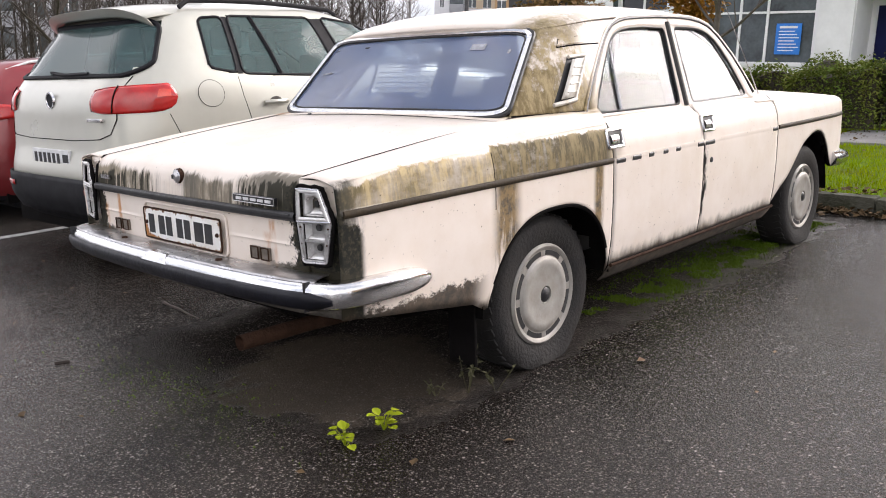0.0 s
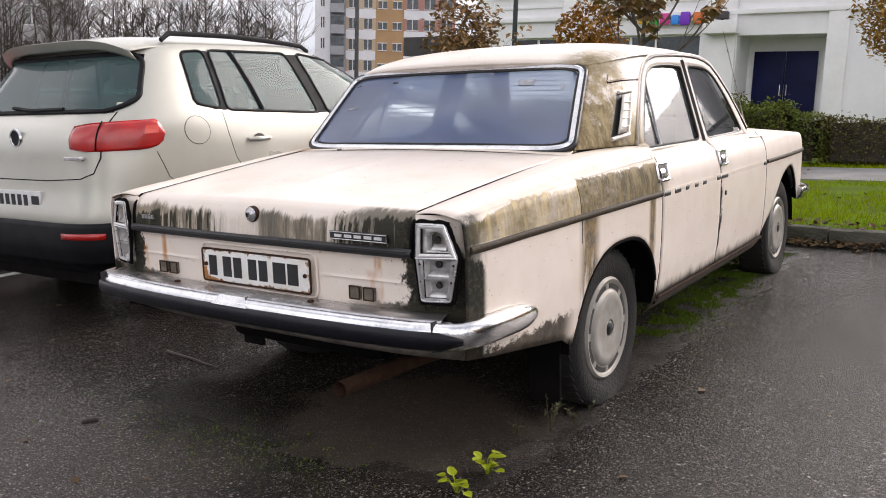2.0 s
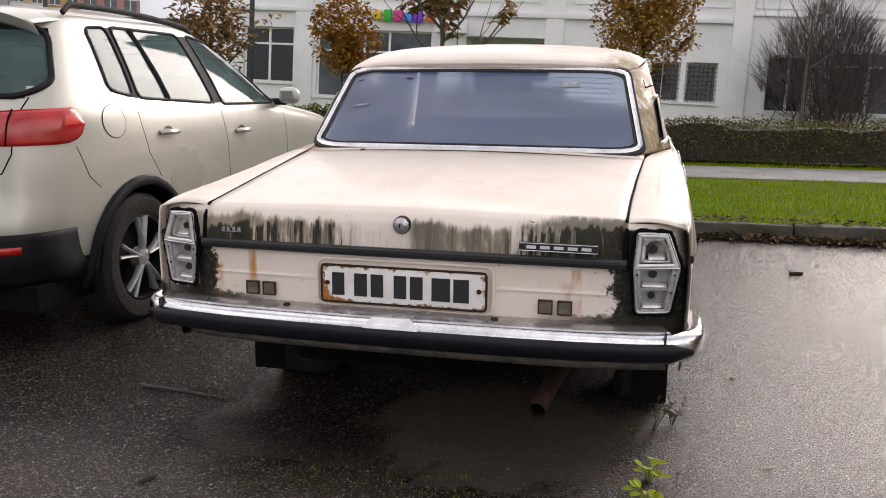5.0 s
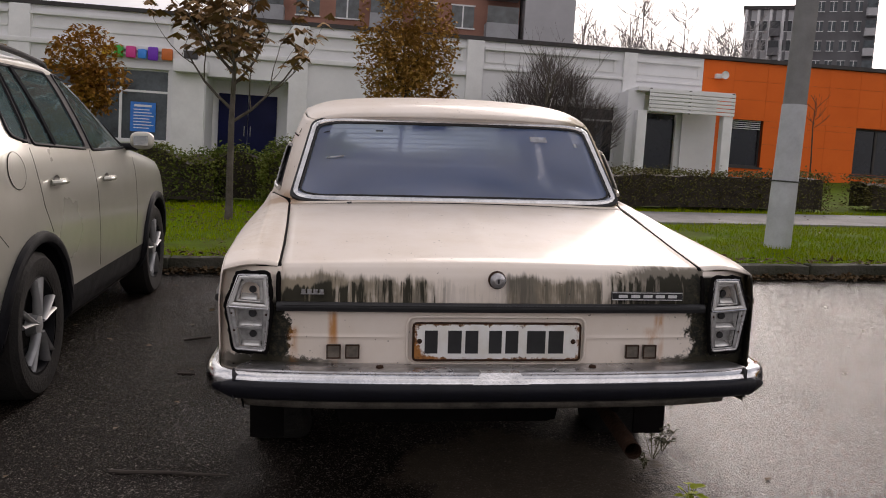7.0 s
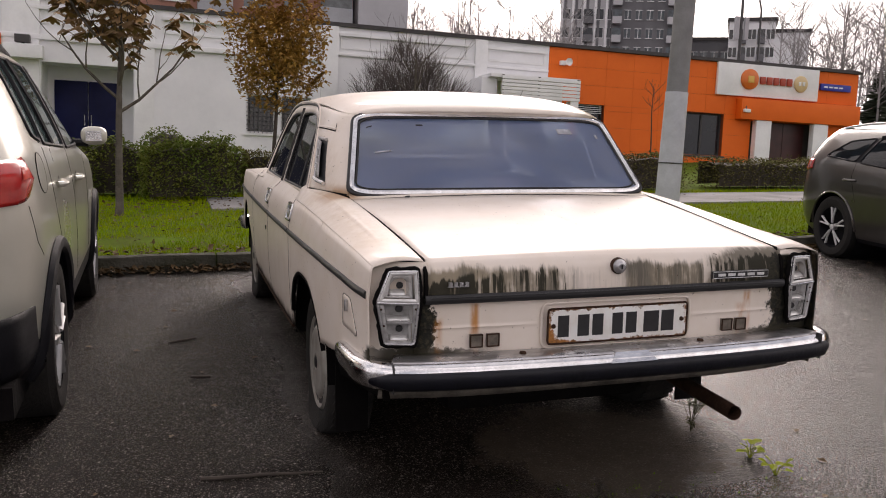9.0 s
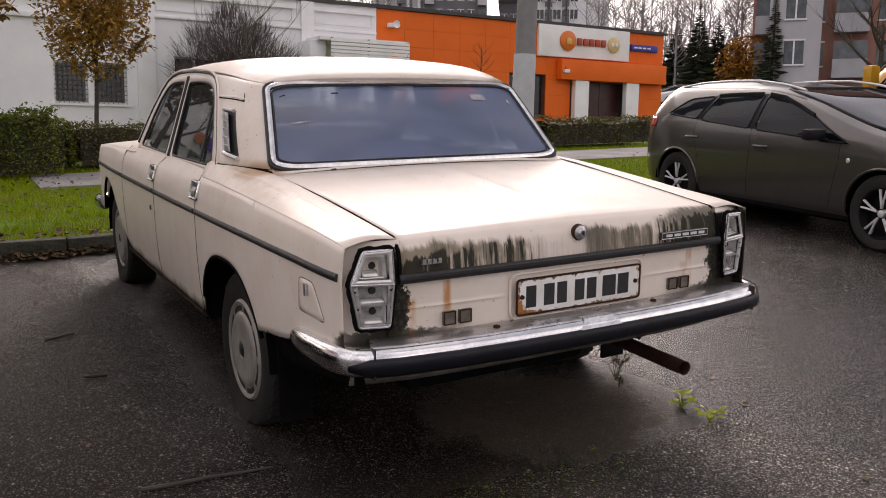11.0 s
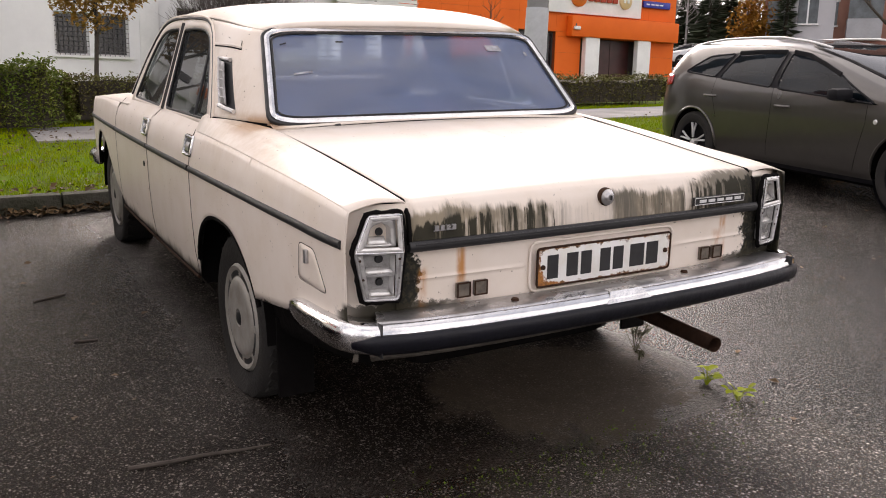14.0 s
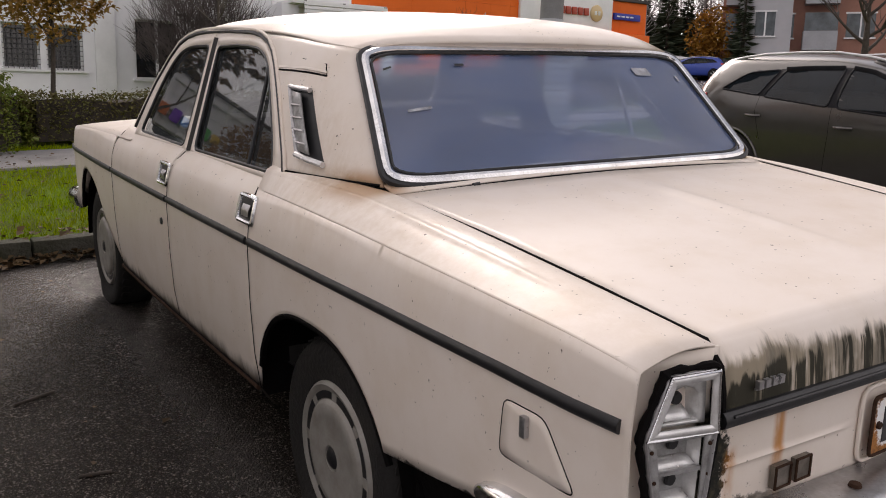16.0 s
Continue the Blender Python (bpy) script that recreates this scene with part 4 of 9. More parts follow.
def build_sedan():
    car = thing("sedan_car", "old cream sedan with mould streaks, rust and flat tyres", "car", LOT)
    top = lambda y: SHO(y)
    # flanks, door by door
    # left wing cut back to where the shade below it begins
    worn = lambda y: max(underside(y), 0.566 - 0.15 * y)
    for s, low in ((1, underside), (-1, worn)):
        p = join(flank_panel(0.03, 1.505, top, low), shoulder_panel(0.03, 1.505))
        mesh("rear_fender", *(p if s > 0 else mirror(p)), PAINT, car, thick=0.004)
    # black sheet added as the shade under the left wing
    skirt = grid(lambda u, v: (-flank(0.03 + 0.66 * u, 0.5) + 0.035 + 0.03 * v, 0.03 + 0.66 * u, worn(0.03 + 0.66 * u) + 0.02 - 0.14 * v), 14, 4)
    mesh("shade_skirt", *skirt, UNDER, car, "blackened rusty skirt below the wing", thick=0.004)
    both("front_fender", flank_panel(3.278, 4.56, top), PAINT, car, thick=0.004)
    sill = lambda y: 0.338
    belt = lambda y: 0.985
    for nm, y0, y1 in (("rear_door", 1.513, 2.333), ("front_door", 2.341, 3.27)):
        low = (lambda y: max(sill(y), underside(y) + 0.0)) if nm == "rear_door" else sill
        for s in (1, -1):
            p = flank_panel(y0, y1, belt, low, 0.03, 26, tuck)
            d = mesh(nm, *(p if s > 0 else mirror(p)), PAINT, car, thick=0.004)
            hy = 1.534 if nm == "rear_door" else 2.39
            hz = 0.885
            ring = [(s * (flank(hy + a, hz + b) + 0.004), hy + a, hz + b) for a, b in rounded([(-0.058, -0.036), (0.058, -0.036), (0.058, 0.036), (-0.058, 0.036)], 0.01, 3)]
            h = mesh("door_handle", *tube(ring, 0.008, 8, True), CHROME, d, "chrome recessed handle")
            mesh("handle_cup", *rings([(a, b) for a, b in rounded([(-0.056, -0.034), (0.056, -0.034), (0.056, 0.034), (-0.056, 0.034)], 0.01, 3)], lambda a, b: (s * (flank(hy + a, hz + b) + 0.0035), hy + a, hz + b), 2), BLACK, h)
            mesh("handle_flap", *grid(lambda u, v: (s * (flank(hy - 0.030 + 0.056 * u, hz - 0.020 + 0.034 * v) + 0.007 + 0.004 * math.sin(math.pi * v)), hy - 0.030 + 0.056 * u, hz - 0.020 + 0.034 * v), 4, 6), DULLCHROME, h)
            if nm == "front_door":
                mesh("keyhole", *lathe([(0.0, s * 0.006), (0.012, s * 0.005), (0.014, 0.0)], 16, (s * (flank(2.42, 0.70) + 0.002), 2.42, 0.70)), BLACK, d)
    # rocker with its bright strip
    both("rocker", grid(lambda u, v: (flank(1.53 + 1.78 * u, 0.33 - 0.08 * v) - 0.012 * v, 1.53 + 1.78 * u, 0.330 - 0.075 * v), 20, 4), PAINT, car, thick=0.006)
    both("sill_strip", tube([(flank(y, 0.333) + 0.004, y, 0.333) for y in np.linspace(1.53, 3.30, 14)], 0.009, 8), RUSTY, car)
    mesh("fender_seam", *tube([(flank(0.735, z) + 0.0005, 0.735, z) for z in np.linspace(0.70, 0.905, 10)], 0.0028, 6), UNDER, car)
    # black moulding along each flank; on one side it hangs loose and is partly gone
    for s in (1, -1):
        spans = [(0.048, 1.50), (1.52, 2.33), (2.345, 3.265), (3.285, 4.50)]
        for k, (a, b) in enumerate(spans):
            if s > 0 and k in (1, 2):
                continue
            pts = [(s * (flank(y, MOULD(y)) + 0.004), y, MOULD(y)) for y in np.linspace(a, b, 16)]
            mesh("side_moulding", *tube(pts, 0.008, 10, ry=0.0125), MOULDING if s > 0 else BLACK, car, "black rubber moulding")
        if s > 0:
            for a, b in ((1.53, 1.60), (1.66, 1.73), (1.80, 1.84), (1.93, 1.97), (2.05, 2.09), (2.27, 2.33), (2.35, 2.45), (3.20, 3.265)):
                pts = [(flank(y, MOULD(y)) + 0.002, y, MOULD(y) - 0.006) for y in np.linspace(a, b, 4)]
                mesh("moulding_remnant", *tube(pts, 0.005, 8, ry=0.012), BLACK, car, "torn scrap of black moulding")
            pts = [(flank(y, MOULD(y)) + 0.001, y, MOULD(y)) for y in np.linspace(1.53, 3.25, 24)]
            mesh("moulding_track", *tube(pts, 0.003, 6, ry=0.014), PAINT, car)
    # dark lips in the wheel arches
    both("arch_lip", tube(arch_lip(HUB_Y[0], 0.405, 0.655), 0.010, 6), UNDER, car)
    both("arch_lip", tube([(flank(y, FRONT_ARCH(y)) - 0.008, y, FRONT_ARCH(y) - 0.004) for y in np.linspace(3.29, 4.27, 40)], 0.008, 6), UNDER, car)
    # boot lid: deck and rear face in one sheet
    prof = [(0.985, 0.0), (0.8, 0.0), (0.6, 0.0), (0.4, 0.0), (0.25, 0.0), (0.15, 0.0), (0.09, 0.0), (0.055, -0.004), (0.030, -0.016), (0.014, -0.038), (0.006, -0.066), (0.002, -0.096), (0.0, -0.118)]
    deck = table([0.0, 0.1, 0.3, 0.6, 1.0], [0.896, 0.908, 0.932, 0.966, 1.004])

    def lid(u, v):
        k = v * (len(prof) - 1)
        i = min(int(k), len(prof) - 2)
        y = prof[i][0] + (prof[i + 1][0] - prof[i][0]) * (k - i)
        dz = prof[i][1] + (prof[i + 1][1] - prof[i][1]) * (k - i)
        w = LIDX(y) - 0.004
        x = w * (2 * u - 1)
        crown = 0.010 * (2 * u - 1) ** 2 + 0.004 * abs(2 * u - 1)
        ridge = 0.006 * math.exp(-((x / 0.02) ** 2)) * min(1, max(0, (y - 0.12) / 0.2)) * min(1, max(0, (0.92 - y) / 0.2))
        fade = 1.0 if y > 0.09 else max(0.0, (y / 0.09))
        return (x, y + 0.012 * (2 * u - 1) ** 2 * (1 - fade), deck(y) + dz - crown * (0.25 + 0.75 * fade) + ridge)

    boot = mesh("boot_lid", *grid(lid, 44, 36), PAINT, car, thick=0.005, sharp=60)
    mesh("scuttle_panel", *grid(lambda u, v: (LIDX(0.99 + 0.09 * v) * (2 * u - 1) * (1 - 0.03 * v), 0.992 + 0.085 * v, deck(1.0) + 0.004 - 0.018 * (2 * u - 1) ** 2 + 0.02 * v), 24, 3), PAINT, car, thick=0.004)
    mesh("hinge_cover", *tube([(-0.47, 0.986, 0.998), (-0.45, 0.986, 1.000)], 0.006), BLACK, boot)
    mesh("boot_moulding", *tube([(x, -0.006 + 0.012 * (x / 0.67) ** 2, 0.768) for x in np.linspace(-0.672, 0.672, 24)], 0.012, 10, ry=0.015), BLACK, car, "black rubber strip under the boot lid")
    mesh("boot_strip", *tube([(x, -0.017 + 0.012 * (x / 0.67) ** 2, 0.775) for x in np.linspace(-0.655, 0.655, 24)], 0.003, 6), BLACK, car)
    edge = [(0.0, -0.118), (0.003, -0.08), (0.012, -0.04), (0.05, -0.006)] + [(y, 0.0) for y in np.linspace(0.09, 0.985, 20)]
    for s in (1, -1):
        pts = [(s * (LIDX(y) - 0.0005), y + 0.010 * (1 - min(1, y / 0.09)), deck(y) + dz - 0.0135 * (0.3 + 0.7 * min(1, y / 0.09))) for y, dz in edge]
        mesh("lid_gap", *tube(pts, [0.0075 if p[1] < 0.06 else 0.0044 for p in pts], 6), UNDER, boot)
    mesh("lid_gap", *tube([(LIDX(0.985) * u, 0.9885, deck(0.985) + 0.002 - 0.018 * u * u) for u in np.linspace(-1, 1, 20)], 0.003, 6), UNDER, boot)
    for s in (1, -1):
        for y in (1.509, 2.337, 3.274):
            zb = max(0.34, underside(y) + 0.004)
            mesh("door_gap", *tube([(s * (flank(y, tuck(z) if y > 1.6 else z) - 0.0005), y - (0.02 * max(0, z - 0.90) / 0.07 if 2 < y < 3 else 0), z) for z in np.linspace(zb, 0.97 if y > 1.6 else 0.95, 24)], 0.0036, 6), UNDER, car)
        mesh("door_gap", *tube([(s * (flank(y, 0.338) + 0.002), y, 0.341) for y in np.linspace(1.53, 3.27, 20)], 0.004, 6), UNDER, car)
    # round lock and badges
    lock = mesh("boot_lock", *lathe([(0.0, -0.022), (0.010, -0.022), (0.013, -0.014), (0.016, -0.012), (0.024, -0.010), (0.027, 0.0), (0.027, 0.006)], 24, (0.0, 0.004, 0.854), "y"), DULLCHROME, boot, "pitted round chrome lock")
    mesh("key_slot", *cuboid(-0.002, 0.002, -0.0245, -0.020, 0.847, 0.861), BLACK, lock, flat=True)
    mesh("lock_ring", *lathe([(0.0245, -0.006), (0.0255, -0.009), (0.027, -0.005), (0.028, 0.008)], 24, (0.0, 0.004, 0.854), "y"), RUSTY, lock, "dark corroded ring")
    badge = mesh("boot_badge", *cuboid(0.362, 0.592, -0.012, -0.002, 0.797, 0.823), BLACK, boot, "black badge with pale blocks", flat=True)
    mesh("badge_rim", *tube([(0.364, -0.013, 0.799), (0.590, -0.013, 0.799), (0.590, -0.013, 0.821), (0.364, -0.013, 0.821)], 0.0012, 6, True), SILVER, badge)
    for k in range(5):
        mesh("badge_block", *cuboid(0.384 + 0.040 * k, 0.412 + 0.040 * k, -0.0155, -0.011, 0.8055, 0.8145), WHITE, badge, flat=True)
    tag = mesh("small_badge", *cuboid(-0.600, -0.530, -0.001, 0.003, 0.806, 0.809), DULLCHROME, boot, flat=True)
    for k in range(4):
        mesh("badge_block", *cuboid(-0.598 + 0.018 * k, -0.586 + 0.018 * k, -0.005, 0.003, 0.808, 0.822), DULLCHROME, tag, flat=True)
    # rear panel, valance
    panel_y = lambda x: 0.006 + 0.02 * (x / 0.7) ** 2

    def panel(u, v):
        x = (2 * u - 1) * 0.70
        z = 0.545 + 0.212 * v
        crease = 0.004 * math.exp(-(((z - 0.672) / 0.004) ** 2)) * (1 if abs(x) > 0.29 else 0)
        return (x, panel_y(x) - crease, z)

    mesh("rear_panel", *grid(panel, 40, 40), PAINT, car, thick=0.004, sharp=60)
    cor = grid(lambda u, v: (0.66 + 0.19 * u - 0.012 * max(0, v - 0.75) * u * 4, 0.012 + 0.050 * u ** 2 + 0.02, 0.50 + 0.385 * v), 10, 14)
    both("lamp_corner", cor, PAINT, car, thick=0.004)
    mesh("valance", *grid(lambda u, v: ((2 * u - 1) * 0.80, -0.02 + 0.06 * (2 * u - 1) ** 4 + 0.06 * v, 0.56 - 0.128 * v), 60, 8), VALANCE, car, thick=0.004)
    for s in (1, -1):
        rear_lamp(car, s)
    for x in (-0.500, -0.443, 0.443, 0.500):
        r = mesh("reflector_plate", *cuboid(x - 0.021, x + 0.021, 0.001, 0.012, 0.607, 0.649), TARNISH, car, "small square tarnished reflector", flat=True)
        mesh("reflector_rim", *tube([(x - 0.02, 0.0, 0.608), (x + 0.02, 0.0, 0.608), (x + 0.02, 0.0, 0.648), (x - 0.02, 0.0, 0.648)], 0.003, 6, True), RUSTY, r)
    # number plate: the marks are plain bars
    pl = mesh("number_plate", *lump(block(-0.254, 0.264, -0.012, -0.006, 0.607, 0.718, 0.002)), PLATE, car, "white number plate with rust and dark bars")
    mesh("plate_frame", *tube([(a, -0.011, b) for a, b in rounded([(-0.257, 0.604), (0.267, 0.604), (0.267, 0.721), (-0.257, 0.721)], 0.012, 3)], 0.0038, 8, True), RUSTY, pl)
    mesh("plate_recess", *tube([(a, 0.002, b) for a, b in rounded([(-0.275, 0.590), (0.285, 0.590), (0.285, 0.738), (-0.275, 0.738)], 0.03, 4)], 0.0045, 8, True), PAINT, car)
    for x0, x1 in ((-0.222, -0.182), (-0.150, -0.108), (-0.096, -0.056), (-0.022, 0.018), (0.030, 0.070), (0.098, 0.156), (0.166, 0.214)):
        mesh("plate_bar", *cuboid(x0, x1, -0.0135, -0.012, 0.626, 0.698), INK, pl, flat=True)
    for x in (-0.238, 0.245):
        mesh("plate_bolt", *lathe([(0.0, -0.018), (0.007, -0.017), (0.008, -0.012)], 10, (x, 0, 0.664), "y"), RUSTY, pl)
    # bumper, swept round the tail
    half = [(0.0, -0.118), (0.15, -0.117), (0.35, -0.112), (0.55, -0.100), (0.72, -0.080), (0.81, -0.058), (0.862, -0.022), (0.888, 0.03), (0.898, 0.10), (0.902, 0.20), (0.903, 0.26), (0.901, 0.30), (0.898, 0.335), (0.896, 0.36), (0.893, 0.375), (0.890, 0.381)]
    path = [Vector((-x * 0.985, y)) for x, y in reversed(half[1:])] + [Vector(p) for p in half]

    def sweep(section, lo, hi):
        vs, m = [], len(section(0))
        idx = [i for i, p in enumerate(path) if lo <= p.x <= hi]
        for i in idx:
            a, b = path[max(i - 1, 0)], path[min(i + 1, len(path) - 1)]
            d = (b - a).normalized()
            nrm = Vector((d.y, -d.x))
            y = path[i].y
            for o, z in section(y):
                p = path[i] + nrm * o
                vs.append((p.x, p.y, z))
        n = len(idx)
        return vs, [(i * m + k, i * m + k + 1, (i + 1) * m + k + 1, (i + 1) * m + k) for i in range(n - 1) for k in range(m - 1)]

    def shape(y):
        t = min(1.0, max(0.0, (y + 0.02) / 0.40))
        mid, k = 0.543 - 0.010 * t, (1 - 0.06 * t) * math.sqrt(max(0.02, 1 - (max(0.0, t - 0.72) / 0.285) ** 2))
        return [(o * k, mid + (z - 0.543) * k) for o, z in ((-0.060, 0.584), (-0.020, 0.586), (-0.004, 0.583), (0.006, 0.573), (0.010, 0.556), (0.008, 0.530), (0.000, 0.510), (-0.014, 0.502), (-0.045, 0.500))]

    bump = mesh("rear_bumper", *sweep(shape, -2, 2), CHROME, car, "chrome bumper with a dark lower face", thick=0.003)
    mesh("bumper_top", *sweep(lambda y: [(-0.115, 0.588), (-0.06, 0.5905), (-0.022, 0.5895), (-0.012, 0.5860)], -0.82, 0.82), DULLCHROME, bump, "dull dirty upper ledge", thick=0.003)
    mesh("bumper_face", *sweep(lambda y: [((o - 0.004) * (1 if y < -0.03 else 0.45) + 0.004, 0.530 + (z - 0.530) * (1 if y < -0.03 else 0.35)) for o, z in ((0.010, 0.561), (0.018, 0.557), (0.022, 0.548), (0.021, 0.532), (0.014, 0.514), (0.000, 0.505), (-0.03, 0.502))], -0.87, 0.87), NAVY, bump, "dark rubber lower face", thick=0.004)
    mesh("bumper_notch", *lump(notch()), CHROME, bump)
    for s in (1, -1):
        mesh("bumper_joint", *cuboid(*sorted((s * 0.790, s * 0.7935)), -0.0765, -0.05, 0.50, 0.5915), BLACK, bump, flat=True)
    for x in (-0.36, 0.30):
        mesh("bumper_bolt", *lathe([(0.0, 0.012), (0.010, 0.010), (0.013, 0.0)], 12, (x, -0.05, 0.588), "z"), RUSTY, bump)
    # roof
    RW = table([1.335, 1.42, 1.55, 1.75, 2.2, 2.6, 2.82], [0.610, 0.645, 0.665, 0.678, 0.682, 0.674, 0.640])
    RZ = table([1.335, 1.45, 1.6, 1.8, 2.2, 2.6, 2.82], [1.338, 1.352, 1.372, 1.390, 1.401, 1.392, 1.352])
    RC = table([1.335, 1.42, 1.55, 1.75, 2.1, 2.5, 2.82], [0.030, 0.062, 0.076, 0.077, 0.074, 0.055, 0.022])

    def roof(u, v):
        y = 1.335 + 1.485 * v
        a = 2 * u - 1
        a = math.copysign(1 - (1 - abs(a)) ** 1.6, a)
        return (RW(y) * a, y - 0.045 * (1 - a * a) * (1 - v) ** 3, RZ(y) + RC(y) * (0.45 * (1 - a * a) + 0.55 * (1 - abs(a) ** 9)))

    mesh("roof", *grid(roof, 40, 40), PAINT, car, thick=0.006, sharp=60)
    arc = ARC_BACK + ARC_TOP
    gut = [(SIDE_X(z) + 0.004, y, z) for y, z in dense(arc, 0.04, False)]
    both("gutter", tube([(x - 0.001, y, z + 0.010) if 1.75 < y < 2.8 else (x, y - 0.008 if y < 2 else y + 0.008, z + 0.004) for x, y, z in gut], 0.006, 8), PAINT, car)
    both("gutter_seal", tube(gut, 0.0075, 6), BLACK, car, "black rubber seal round the doors")
    # rear pillar with its louvre
    back_line = lambda v: Vector((0.702, 1.045, 1.0)).lerp(Vector((0.612, 1.345, 1.340)), v)
    arc_y, arc_z = [p[0] for p in ARC_BACK], [p[1] for p in ARC_BACK]

    def arc_line(v):
        z = 1.0 + 0.385 * v
        return Vector((SIDE_X(z) + 0.002, float(np.interp(z, arc_z, arc_y)) - 0.006, z))

    rim_y = lambda u: 1.345 + (arc_line(1).y - 1.345) * u
    rim = lambda u: Vector((RW(rim_y(u)) - 0.002, rim_y(u), RZ(rim_y(u)) + 0.002))
    foot = lambda u: back_line(0).lerp(arc_line(0), u)

    def pil(u, v):
        flatp = back_line(0).lerp(arc_line(0), u).lerp(rim(0).lerp(rim(1), u), v)
        p = foot(u).lerp(rim(u), v) + back_line(v).lerp(arc_line(v), u) - flatp
        return p + Vector((0.020, 0, 0)) * (1 - (2 * u - 1) ** 2) * (0.35 + 0.65 * (1 - (2 * v - 1) ** 2))

    ps = both("rear_pillar", grid(pil, 18, 20), PAINT, car, thick=0.005)
    for s, pm in ((1, ps[0]), (-1, ps[1])):
        g = lambda u, v, o=0.0, s=s: (lambda p: (s * (p.x + o), p.y, p.z))(pil(u, v))
        box = [(0.50, 0.115), (0.775, 0.135), (0.725, 0.615), (0.455, 0.615)]
        q = lambda a, b: tuple(Vector(box[0]).lerp(Vector(box[1]), a).lerp(Vector(box[3]).lerp(Vector(box[2]), a), b))
        bright = LOUVRE if s > 0 else DULLCHROME
        # black backing left open at one side as the plate's shadow gap
        vent = mesh("louvre", *rings(dense(box, 0.03), lambda u, v: g(u, v, 0.003), 4), BLACK, pm, "bright metal louvre on the pillar")
        mesh("louvre_frame", *tube([g(*q(a, b), 0.010) for a, b in ((1.0, 0.0), (1.0, 0.5), (1.0, 1.0), (0.5, 1.0), (0.0, 1.0))], 0.008, 6), bright, vent)
        mesh("louvre_plate", *grid(lambda a, b: g(*q((0.14 if s > 0 else 0.30) + (0.82 if s > 0 else 0.66) * a, 0.08 + 0.86 * b), 0.010 + 0.012 * (1 - a)), 3, 8), LOUVRE if s > 0 else GREYMETAL, vent, thick=0.006)
        for k in range(4):
            b0 = 0.22 + 0.18 * k
            mesh("louvre_slat", *tube([g(*q(0.32, b0), 0.026), g(*q(0.94, b0 - 0.02), 0.015)], 0.0032, 6), bright, vent)
        mesh("louvre_foot", *tube([g(*q(-0.10, -0.02), 0.016), g(*q(0.5, 0.0), 0.018), g(*q(1.02, 0.02), 0.014)], 0.009, 8), SILVER if s < 0 else LOUVRE, vent)
        mesh("louvre_head", *tube([g(*q(-0.02, 1.0), 0.014), g(*q(1.0, 1.0), 0.012)], 0.007, 8), bright, vent)
        # the roof skin laps over the pillar in a stepped seam
        mesh("pillar_seam", *tube([g(0.27, 0.748, 0.003), g(0.45, 0.745, 0.004), g(0.70, 0.735, 0.004), g(0.93, 0.725, 0.003)], 0.0032, 6), UNDER, pm)
        mesh("seam_lip", *tube([g(0.26, 0.772, 0.001), g(0.50, 0.768, 0.002), g(0.92, 0.745, 0.001)], 0.006, 6), PAINT, pm)
        mesh("seam_line", *tube([g(0.25, 0.838, 0.002), g(0.50, 0.840, 0.002), g(0.84, 0.838, 0.001)], 0.0015, 6), UNDER, pm)
        mesh("seam_end", *tube([g(0.25, 0.842, 0.003), g(0.262, 0.79, 0.005), g(0.27, 0.75, 0.004)], 0.0018, 6), UNDER, pm)
        mesh("base_seam", *tube([g(u, 0.012, 0.003) for u in np.linspace(0.02, 0.98, 8)], 0.004, 6), UNDER, pm)
    # rear window
    rw = quad_map((-0.698, 1.035, 1.010), (0.698, 1.035, 1.010), (0.628, 1.335, 1.338), (-0.628, 1.335, 1.338), (0, -0.050, 0.012))
    ow = dense(rounded([(0.004, 0.0), (0.996, 0.0), (0.985, 1.0), (0.015, 1.0)], 0.10, 6), 0.06)
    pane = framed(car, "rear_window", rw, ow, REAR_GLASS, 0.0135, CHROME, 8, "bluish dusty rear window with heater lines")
    pane.visible_shadow = False
    mesh("window_seal", *tube([rw(0.5 + (u - 0.5) * 1.022, 0.5 + (v - 0.5) * 1.06) for u, v in ow], 0.009, 6, True), BLACK, pane)
    mesh("inner_seal", *tube([rw(0.5 + (u - 0.5) * 0.975, 0.5 + (v - 0.5) * 0.925) + Vector((0, -0.004, 0.003)) for u, v in ow], 0.0045, 6, True), BLACK, pane)
    for k in range(13):
        v = 0.10 + 0.066 * k
        mesh("heater_line", *tube([rw(u, v) + Vector((0, 0.004, 0)) for u in np.linspace(0.06, 0.94, 14)], 0.0016, 4), HEATER, pane)
    for (u, v, du, dv) in ((0.80, 0.80, 0.06, 0.075), (0.105, 0.50, 0.055, 0.02), (0.93, 0.74, 0.010, 0.05), (0.24, 0.86, 0.025, 0.02), (0.06, 0.83, 0.02, 0.015)):
        mesh("sticker", *grid(lambda a, b: rw(u + du * (a - 0.5), v + dv * (b - 0.5) + (0.02 if u < 0.2 else 0) * a) + Vector((0, -0.003, 0.002)), 6, 3), GUM if v > 0.82 else STICKER, pane, "dark patch of old glue" if v > 0.82 else "torn pale sticker")
    def header(u, v):
        a, k = Vector(rw(0.015 + 0.97 * u, 1.0)), Vector(roof(u, 0.0))
        return a.lerp(k, v) + Vector((0, 0, 0.004 * math.sin(math.pi * v)))

    mesh("rear_header", *grid(header, 40, 5), PAINT, car, thick=0.004, sharp=60)
    # side windows: each a frame on the door with panes
    low, hi = 0.986, 1.345
